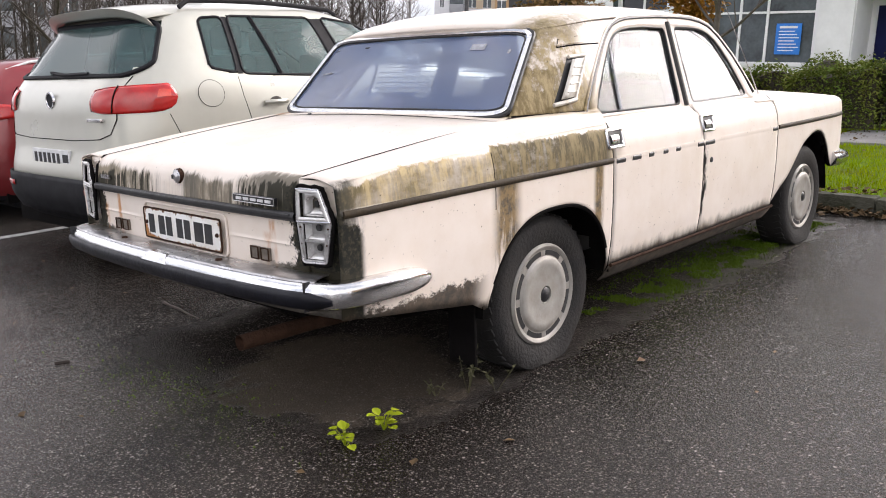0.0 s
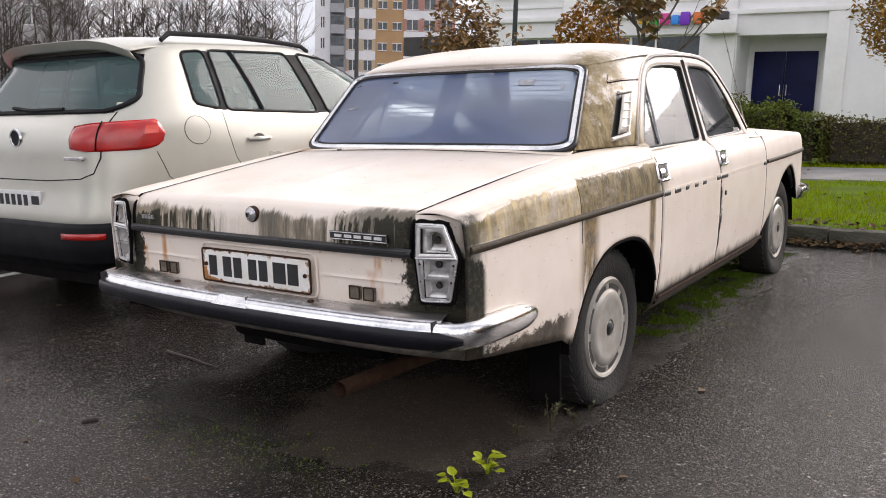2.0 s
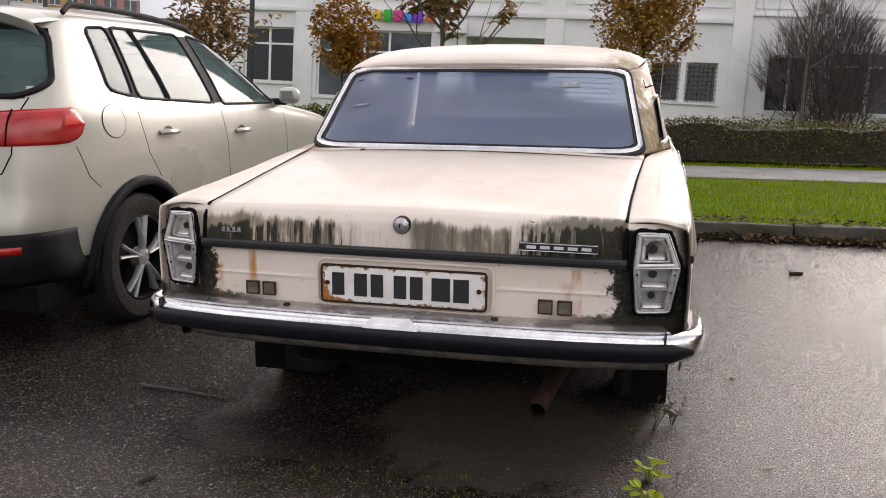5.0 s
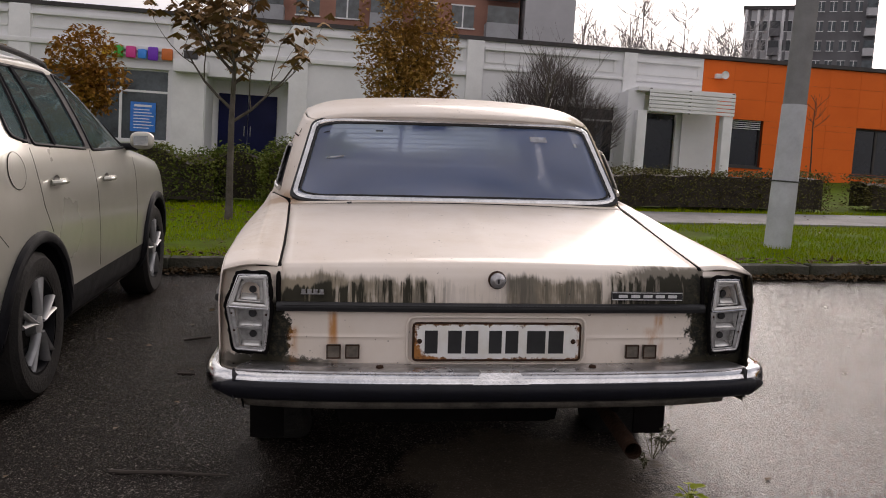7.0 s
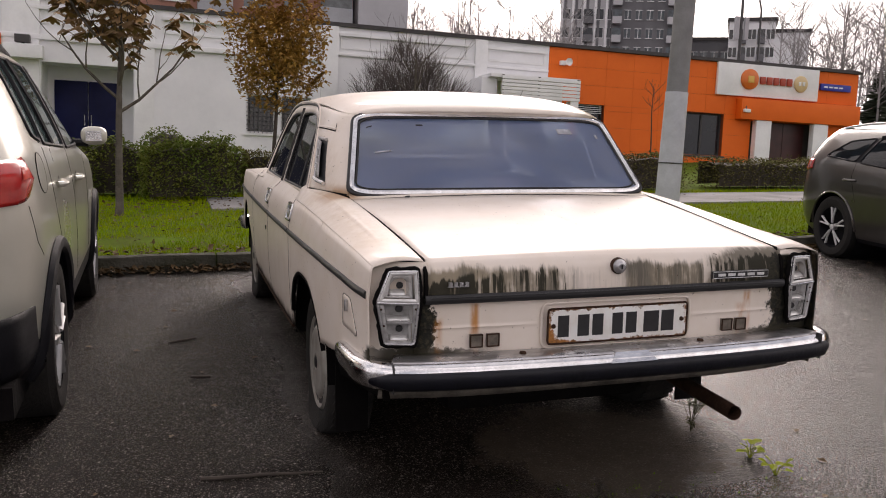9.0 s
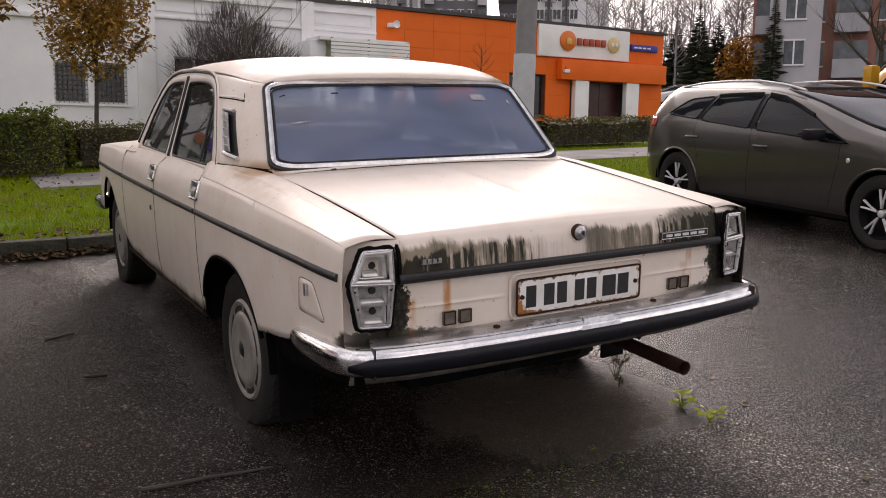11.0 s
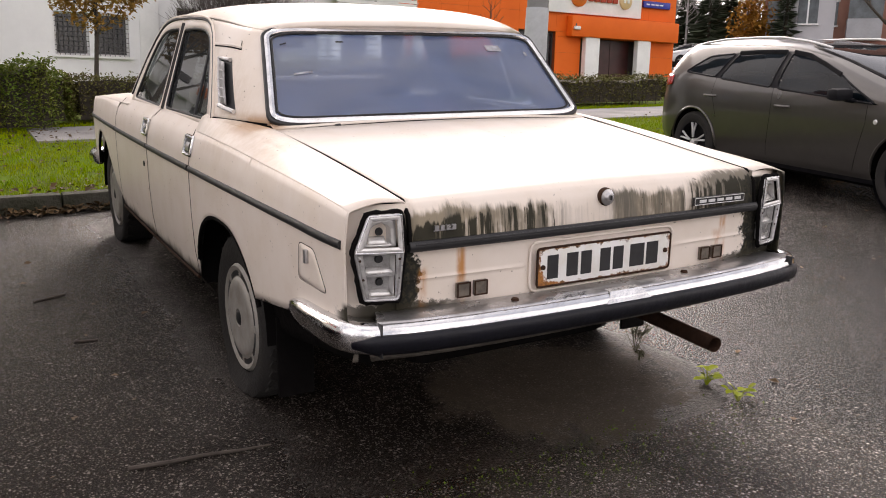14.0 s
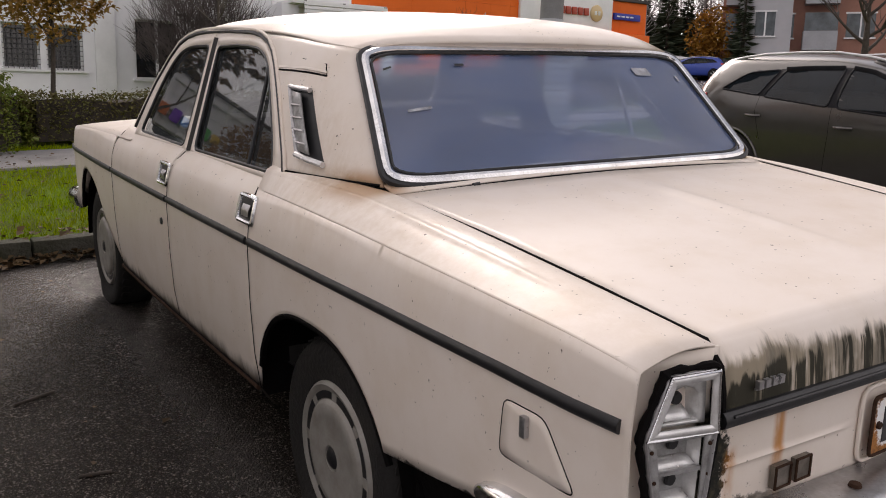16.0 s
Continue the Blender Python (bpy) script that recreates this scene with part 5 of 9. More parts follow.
    for s in (1, -1):
        f = lambda u, v, s=s, o=0.0: Vector((s * (SIDE_X(v) + o), u, v))
        split = [(2.316, 0.968), (2.330, 1.18), (2.336, 1.398)]
        rear_out = [(1.445, 0.968)] + [(y + 0.010, z - 0.008) for y, z in ARC_BACK[1:]] + [(y, z - 0.010) for y, z in ARC_TOP[:2]] + [(split[2][0] - 0.003, 1.390), (split[1][0] - 0.003, 1.18), (split[0][0] - 0.003, 0.968)]
        front_out = [(split[0][0] + 0.003, 0.968), (split[1][0] + 0.003, 1.18), (split[2][0] + 0.003, 1.390)] + [(y - 0.004, z - 0.010) for y, z in ARC_TOP[2:-1]] + [(3.085, 0.990), (3.09, 0.968)]
        for nm, edge, outer in (("rear_door_window", REAR_GLASS_EDGE, rear_out), ("front_door_window", FRONT_GLASS_EDGE, front_out)):
            o = dense(rounded(edge, 0.03, 3), 0.03)
            w = mesh(nm, *rings(o, lambda u, v: f(u, v, s, -0.008), 5), FOG_GLASS if s > 0 else SIDE_GLASS, car, "misted side window")
            mesh("window_seal", *tube([f(u, v, s, 0.001) for u, v in o], 0.0065, 6, True), BLACK, w)
            mesh("door_frame", *band(o, outer, lambda u, v: f(u, v, s, 0.0)), PAINT, w, thick=0.010, sharp=30)
            if nm == "rear_door_window":
                mesh("vent_bar", *tube([f(1.705, low, s), f(1.752, 1.285, s)], 0.0065, 6), DULLCHROME if s > 0 else BLACK, w)
        mesh("middle_pillar", *grid(lambda u, v, s=s: (s * (SIDE_X(low + (hi - low) * v) - 0.016), 2.255 + 0.10 * u + 0.02 * v, low - 0.02 + (hi - low + 0.05) * v), 3, 6), CABIN, car, thick=0.006)
        mesh("pillar_trim", *tube([(s * (SIDE_X(z) - 0.045), 2.300 + 0.03 * k, z) for k, z in ((0, 0.96), (0.5, 1.16), (1, 1.36))], 0.046, 8, ry=0.06), CABIN, car)
        mesh("windscreen_pillar", *tube([(s * 0.72, 3.0, 0.98), (s * 0.665, 2.87, 1.17), (s * 0.605, 2.75, 1.345)], 0.052, 10), CABIN, car)
        mesh("inner_belt", *grid(lambda u, v, s=s: (s * (0.800 - 0.10 * v), 1.5 + 1.62 * u, 0.975 - 0.01 * v), 8, 2), CABIN, car, thick=0.004)
    # windscreen, bonnet, nose
    ws = quad_map((-0.75, 3.09, 1.0), (0.75, 3.09, 1.0), (0.635, 2.82, 1.350), (-0.635, 2.82, 1.350), (0, 0.07, 0.01))
    framed(car, "windscreen", ws, dense(rounded([(0, 0), (1, 0), (1, 1), (0, 1)], 0.08, 5), 0.08), CLEAR, 0.011, BLACK, 6, "windscreen seen through the cabin")
    HZ = table([3.05, 3.6, 4.2, 4.5, 4.58], [1.0, 0.985, 0.945, 0.905, 0.87])

    def bonnet(u, v):
        y = 3.05 + 1.53 * v
        a = 2 * u - 1
        w = flank(y, SHO(y))
        return (w * a, y, SHO(y) + (HZ(y) - SHO(y)) * (1 - abs(a) ** 3) + 0.012 * (1 - a * a))

    mesh("bonnet", *grid(bonnet, 30, 24), PAINT, car, thick=0.004)
    mesh("nose", *grid(lambda u, v: ((2 * u - 1) * 0.79, 4.57 + 0.03 * (1 - (2 * u - 1) ** 4) - 0.01 * v, 0.44 + 0.43 * v), 20, 8), DULLCHROME, car, thick=0.01)
    fb = [(0.855, 4.30, 0.50), (0.865, 4.42, 0.495), (0.845, 4.56, 0.49), (0.77, 4.635, 0.49), (0.5, 4.68, 0.49), (0, 4.69, 0.49)]
    mesh("front_bumper", *tube(fb + [(-x, y, z) for x, y, z in reversed(fb[:-1])], 0.045, 10, ry=0.05), CHROME, car)
    # undercarriage
    mesh("floor_pan", *lump(block(-0.72, 0.72, 0.95, 4.45, 0.32, 0.41, 0.03)), UNDER, car)
    mesh("fuel_tank", *lump(block(-0.50, 0.30, 0.30, 0.80, 0.28, 0.42, 0.05)), UNDER, car)
    mesh("rear_axle", *tube([(-0.7, HUB_Y[0], 0.29), (0.7, HUB_Y[0], 0.29)], 0.05, 12), UNDER, car)
    mesh("differential", *lathe([(0.0, -0.13), (0.10, -0.09), (0.14, 0.0), (0.10, 0.09), (0.0, 0.13)], 18, (0, HUB_Y[0], 0.28)), UNDER, car)
    for x in (-0.52, 0.52):
        mesh("leaf_spring", *tube([(x, 0.25, 0.40), (x, 0.6, 0.29), (x, HUB_Y[0], 0.25), (x, 1.6, 0.30), (x, 1.75, 0.36)], 0.02, 6, ry=0.03), UNDER, car)
    for c in HUB_Y:
        both("wheel_well", grid(lambda u, v, c=c: (0.56 + (0.30 if c < 2 else 0.275) * v, (c if c < 2 else c - 0.09) + (0.43 if c < 2 else 0.49) * math.cos(math.pi * u), 0.30 + (0.41 if c < 2 else 0.44) * math.sin(math.pi * u)), 16, 3), UNDER, car)
        both("well_wall", grid(lambda u, v, c=c: (0.56, c - 0.58 + 1.01 * u, 0.28 + 0.46 * v), 4, 4), UNDER, car)
    # exhaust pipe, sagging
    mesh("exhaust_pipe", *tube([(0.50, 1.0, 0.30), (0.49, 0.55, 0.325), (0.455, 0.20, 0.332), (0.436, -0.085, 0.331)], 0.027, 14, cap=False), RUSTY, car, "rusty sagging exhaust pipe")
    mesh("silencer", *tube([(0.40, 1.5, 0.29), (0.42, 0.95, 0.27)], 0.07, 14), RUSTY, car)
    mesh("tow_bracket", *tube([(0.46, 0.20, 0.43), (0.46, 0.18, 0.38), (0.46, 0.30, 0.37)], 0.014, 8), UNDER, car)
    for s in (1, -1):
        mesh("mud_flap", *lump(block(*sorted((s * 0.70, s * 0.83)), 0.66, 0.675, 0.11, 0.40, 0.005)), UNDER, car, "black rubber mud flap")
    for y, nm in ((HUB_Y[0], "rear_wheel"), (HUB_Y[1], "front_wheel")):
        for s in (1, -1):
            wheel(car, nm, s * 0.735, y, (0.292 if s > 0 else 0.272) if y < 2 else 0.300, s, 1.0)
    # filler flap
    fx = lambda y, z: -(flank(y, z) + 0.0018)
    fo = rounded(FLAP, 0.02, 3)
    flap = mesh("filler_flap", *rings(dense(fo, 0.03), lambda a, b: (fx(a, b), a, b), 3), PAINT, car, thick=0.002)
    mesh("flap_gap", *tube([(fx(a, b) - 0.0003, a, b) for a, b in fo], 0.0014, 6, True), UNDER, flap)
    mesh("flap_pull", *lump(block(fx(0.25, 0.71) - 0.012, fx(0.25, 0.71), 0.240, 0.256, 0.692, 0.732, 0.004)), DULLCHROME, flap)
    mesh("antenna", *tube([ANT[0], tuple(Vector(ANT[0]).lerp(Vector(ANT[1]), 0.5)), ANT[1]], [0.0045, 0.003, 0.002], 6), DULLCHROME, car, "thin whip antenna on the front fender")
    # seats, wheel, shelf
    for y0, nm in ((1.55, "rear_seat"), (2.45, "front_seat")):
        b = mesh(nm, *lump(block(-0.62, 0.62, y0 + 0.02, y0 + 0.20, 0.50, 1.02 if y0 < 2 else 1.085, 0.06)), SEAT, car, "worn brown seat")
        mesh("seat_cushion", *lump(block(-0.62, 0.62, y0 + 0.15, y0 + 0.65, 0.40, 0.58, 0.06)), SEAT, b)
    mesh("parcel_shelf", *grid(lambda u, v: ((2 * u - 1) * 0.66, 1.03 + 0.52 * v, 0.985), 4, 3), SHELF, car, thick=0.01)
    mesh("dashboard", *lump(block(-0.68, 0.68, 2.88, 3.04, 0.70, 1.01, 0.04)), CABIN, car)
    mesh("inner_mirror", *lump(block(-0.085, 0.125, 2.69, 2.715, 1.262, 1.318, 0.012)), BLACK, car, "small rear-view mirror")
    mesh("steering_wheel", *tube([(-0.35 + 0.20 * math.cos(a), 2.80 - 0.06 * math.sin(a), 0.93 + 0.19 * math.sin(a)) for a in np.linspace(0, 2 * math.pi, 28, endpoint=False)], 0.012, 8, True), BLACK, car)
    mesh("headliner", *grid(lambda u, v: ((2 * u - 1) * 0.55, 1.52 + 1.2 * v, 1.362), 4, 4), CABIN, car)
    mesh("cabin_floor", *grid(lambda u, v: ((2 * u - 1) * 0.78, 1.2 + 2.0 * v, 0.402), 4, 4), CABIN, car)
    mesh("cabin_bulkhead", *grid(lambda u, v: ((2 * u - 1) * 0.78, 1.50, 0.40 + 0.58 * v), 4, 4), CABIN, car)
    return car


def notch():
    one = bmesh.new()
    o = [(-0.085, 0.0), (0.085, 0.0), (0.060, 1.0), (-0.060, 1.0)]
    vs = [one.verts.new((x, -0.133 + 0.022 * t, 0.562 + 0.030 * t)) for x, t in o] + [one.verts.new((x, -0.075 + 0.012 * t, 0.562 + 0.029 * t)) for x, t in o]
    for q in ((0, 1, 2, 3), (7, 6, 5, 4), (0, 4, 5, 1), (1, 5, 6, 2), (2, 6, 7, 3), (3, 7, 4, 0)):
        one.faces.new([vs[i] for i in q])
    return one


VALANCE = material("peeling_valance", (0.22, 0.195, 0.165), 0.85, vary=0.3, scale=13, bump=0.3, bump_scale=30, tint=(0.010, 0.009, 0.008))
TARNISH = material("tarnished_reflector", (0.20, 0.17, 0.14), 0.4, 0.3, vary=0.35, scale=40, tint=(0.06, 0.05, 0.04))
HEATER = material("brown_heater_wire", (0.10, 0.085, 0.075), 0.7, vary=0.2, scale=30)
GUM = material("dark_glue", (0.035, 0.035, 0.045), 0.7, vary=0.4, scale=60)
STICKER = material("old_sticker", (0.45, 0.46, 0.50), 0.6, vary=0.35, scale=40)
SHELF = material("faded_shelf_felt", (0.085, 0.08, 0.085), 0.9, vary=0.3, scale=12, bump=0.15, bump_scale=90)
sedan = build_sedan()
box = thing("brake_lamp", "small dark plastic lamp box standing on the rear shelf", "lamp", LOT)


def lean(bm):
    """Tips a block's top forward, along the slanted window."""
    for v in bm.verts:
        v.co.y += (v.co.z - 0.99) * 0.62
        v.co.x += (0.025 - v.co.x) * (v.co.z - 0.99) * 1.1
    return bm


mesh("lamp_body", *lump(lean(block(-0.050, 0.100, 1.030, 1.085, 0.991, 1.082, 0.006))), material("faded_purple_plastic", (0.075, 0.05, 0.075), 0.6, vary=0.3, scale=30), box)
mesh("lamp_hood", *lump(lean(block(-0.056, 0.106, 1.020, 1.090, 1.082, 1.094, 0.003))), BLACK, box)
mesh("lamp_cheek", *lump(lean(block(0.100, 0.106, 1.022, 1.088, 0.991, 1.082, 0.002))), BLACK, box)

# ---- modern cars ----
CARPLASTIC = material("black_car_plastic", (0.009, 0.009, 0.012), 0.6, vary=0.25, scale=12, bump=0.1, bump_scale=120, spec=0.2)
ALLOY = material("brushed_alloy", (0.68, 0.68, 0.68), 0.35, 0.25, vary=0.08, scale=14)
ALLOY2 = material("dull_alloy", (0.46, 0.46, 0.46), 0.4, 0.4, vary=0.12, scale=14)
REDLENS = material("red_lens", (0.50, 0.015, 0.012), 0.12, vary=0.25, scale=8, coat=0.6, tint=(0.28, 0.008, 0.008))
CARGLASS = glass("car_glass", (0.22, 0.33, 0.33), 0.26, (0.19, 0.31, 0.31), rough=0.04, ior=1.32, uneven=0.2)
GRAPHITE = material("graphite_paint", (0.085, 0.078, 0.072), 0.32, 0.6, vary=0.12, scale=1.5, coat=0.8)
SAND = material("champagne_silver_paint", (0.52, 0.51, 0.45), 0.30, 0.35, vary=0.08, scale=1.2, coat=0.7, tint=(0.42, 0.41, 0.35))
REDPAINT = material("dark_red_paint", (0.22, 0.008, 0.012), 0.3, 0.2, vary=0.15, scale=1.5, coat=0.8)
YELLOW = material("yellow_van_paint", (0.72, 0.36, 0.015), 0.35, vary=0.1, scale=1.5, coat=0.5)
BLUEPAINT = material("blue_car_paint", (0.02, 0.06, 0.36), 0.3, 0.3, vary=0.1, scale=1.5, coat=0.7)
WHITEPAINT = material("white_car_paint", (0.7, 0.7, 0.7), 0.3, vary=0.06, scale=1.5, coat=0.6)


class Shell:
    """A car body from levels: height, tail, nose, half width, roundness in plan."""

    def __init__(self, z, yr, yf, w, n=6.0):
        z, self.n = np.array(z, float), n
        ease = lambda v: (lambda q: float(np.mean([np.interp(q + d, z, v) for d in (-0.02, -0.01, 0, 0.01, 0.02)])))
        self.z, self.r, self.f, self.w = z, ease(yr), ease(yf), ease(w)

    def side(self, y, z):
        a, b = self.r(z), self.f(z)
        t = min(1.0, abs((y - (a + b) / 2) / ((b - a) / 2)))
        return self.w(z) * (1 - t ** self.n) ** (1 / self.n)

    def end(self, x, z, front=False):
        a, b = self.r(z), self.f(z)
        t = min(1.0, abs(x / self.w(z)))
        k = (b - a) / 2 * (1 - t ** self.n) ** (1 / self.n)
        return (a + b) / 2 + (k if front else -k)

    def body(self, arches=(), cuts=(), z0=None, z1=None):
        z0, z1 = z0 or self.z[0], z1 or self.z[-1]
        zs, k = [], z0
        while k < z1:
            zs.append(k)
            k += 0.028 if k < 0.9 * z1 else 0.012
        zs.append(z1)
        loops = []
        for z in zs:
            w = self.w(z)
            xs = [w * 0.93 * i / 12 for i in range(13)]
            tail = [(x, self.end(x, z)) for x in xs]
            nose = [(x, self.end(x, z, True)) for x in reversed(xs)]
            ya, yb = tail[-1][1], nose[0][1]
            mid = [(self.side(y, z), y) for y in (ya + (yb - ya) * i / 96 for i in range(1, 96))]
            half = tail + mid + nose
            loops.append([(x, y, z) for x, y in half] + [(-x, y, z) for x, y in reversed(half[1:-1])])
        m = len(loops[0])
        vs = [Vector(p) for lo in loops for p in lo]
        inside = set()
        for c, zc, r in arches:
            for i, v in enumerate(vs):
                d = math.hypot(v.y - c, v.z - zc)
                if d < r and abs(v.x) > 0.4:
                    inside.add(i)
                    if d > 1e-3:
                        v.y, v.z = c + (v.y - c) * r / d, zc + (v.z - zc) * r / d
        fs = []
        for j in range(len(zs) - 1):
            for i in range(m):
                q = (j * m + i, j * m + (i + 1) % m, (j + 1) * m + (i + 1) % m, (j + 1) * m + i)
                if all(k in inside for k in q):
                    continue
                c = sum((vs[k] for k in q), Vector()) / 4
                if any(t(c) for t in cuts):
                    continue
                fs.append(q)
        top = (len(zs) - 1) * m
        h = m // 2
        fs += [(top + i, top + i + 1, top + (m - i - 1) % m, top + (m - i) % m) for i in range(0, h)]
        return [tuple(v) for v in vs], fs


def within(poly, a, b):
    hit = False
    for i in range(len(poly)):
        (x0, y0), (x1, y1) = poly[i - 1], poly[i]
        if (y0 > b) != (y1 > b) and a < (x1 - x0) * (b - y0) / (y1 - y0) + x0:
            hit = not hit
    return hit


def alloy_wheel(root, name, x, y, s, R, rim, spokes, twin=False, mat=None):
    w = new(name)
    w.parent = root
    prof = [(rim, -0.10), (rim + 0.03, -0.112), (R - 0.03, -0.112), (R, -0.085), (R + 0.001, 0.0), (R, 0.085), (R - 0.03, 0.112), (rim + 0.03, 0.112), (rim, 0.10)]
    v, f = lathe(prof, 48, (x, y, R - 0.006))
    mesh("tyre", [(a, b, max(c, 0.003)) for a, b, c in v], f, RUBBER, w)
    z = R - 0.006
    v, f = lathe([(rim + 0.004, 0.095 * s), (rim - 0.012, 0.098 * s), (rim - 0.02, 0.07 * s), (rim - 0.03, 0.0), (0.0, 0.0)], 48, (x, y, z))
    mesh("rim", v, f, ALLOY if not twin else CARPLASTIC, w)
    for k in range(spokes):
        for d in ((-0.16, 0.16) if twin else (0.0,)):
            a = 2 * math.pi * (k + 0.25) / spokes
            b = a + d
            p = [Vector((0, r * math.cos(a + (b - a) * t), r * math.sin(a + (b - a) * t))) for r, t in ((0.045, 0.0), (rim * 0.55, 0.7), (rim - 0.012, 1.0))]
            path = [(x + s * h, y + q.y, z + q.z) for q, h in zip(p, (0.092, 0.094, 0.086))]
            mesh("spoke", *tube(path, [0.030, 0.024, 0.028] if not twin else [0.024, 0.020, 0.026] if mat is ALLOY2 else [0.013, 0.010, 0.015], 8, ry=0.010), mat or ALLOY, w)
    cap = 1.0 if mat is ALLOY2 or not twin else 0.62
    mesh("wheel_cap", *lathe([(0.0, 0.106 * s), (0.03 * cap, 0.105 * s), (0.05 * cap, 0.098 * s), (0.055 * cap, 0.05 * s)], 24, (x, y, z)), mat or ALLOY, w)
    return w


def car_windows(car, sh, sides, back, front, mat, trim=CARPLASTIC):
    for s in (1, -1):
        for poly in sides:
            o = dense(rounded(poly, 0.045, 4), 0.05)
            g = mesh("side_window", *rings(o, lambda a, b: (s * (sh.side(a, b) + 0.001), a, b), 4), mat, car)
            mesh("window_seal", *tube([(s * (sh.side(a, b) + 0.002), a, b) for a, b in o], 0.009, 6, True), trim, g)
    for poly, fr in ((back, False), (front, True)):
        if poly:
            o = dense(rounded(poly, 0.08, 5), 0.06)
            k = 0.002 if fr else -0.002
            g = mesh("windscreen" if fr else "rear_window", *rings(o, lambda a, b: (a, sh.end(a, b, fr) + k, b), 5), mat, car)
            mesh("window_seal", *tube([(a, sh.end(a, b, fr) + k, b) for a, b in o], 0.016, 6, True), trim, g)


def cutters(sides, back, front, mid):
    tests = []
    for poly in sides:
        p = shrink(poly, 0.99)
        tests.append(lambda c, p=p: abs(c.x) > 0.4 and within(p, c.y, c.z))
    if back:
        b = shrink(back, 0.985)
        tests.append(lambda c: c.y < mid and within(b, c.x, c.z))
    if front:
        a = shrink(front, 0.985)
        tests.append(lambda c: c.y > mid and within(a, c.x, c.z))
    return tests


def gap(car, sh, pts, name="panel_gap"):
    """A dark shut line drawn as a thin recessed cord along the flank, both sides."""
    for s in (1, -1):
        mesh(name, *tube([(s * (sh.side(a, b) - 0.001), a, b) for a, b in dense(pts, 0.05, False)], 0.0026, 6), UNDER, car)


def cabin(car, w, rows, z):
    for y in rows:
        for x in (-0.38, 0.38):
            b = mesh("seat", *lump(block(x - 0.24, x + 0.24, y, y + 0.14, z, z + 0.60, 0.05)), CABIN, car)
            mesh("headrest", *lump(block(x - 0.13, x + 0.13, y + 0.01, y + 0.11, z + 0.63, z + 0.80, 0.04)), CABIN, b)
            mesh("seat_base", *lump(block(x - 0.24, x + 0.24, y + 0.1, y + 0.6, z - 0.15, z + 0.02, 0.05)), CABIN, b)
    mesh("cabin_floor", *cuboid(-w, w, rows[0] - 0.7, rows[-1] + 1.3, z - 0.25, z - 0.2), CABIN, car, flat=True)
    mesh("dashboard", *lump(block(-w, w, rows[-1] + 0.75, rows[-1] + 1.15, z - 0.2, z + 0.32, 0.06)), CABIN, car)


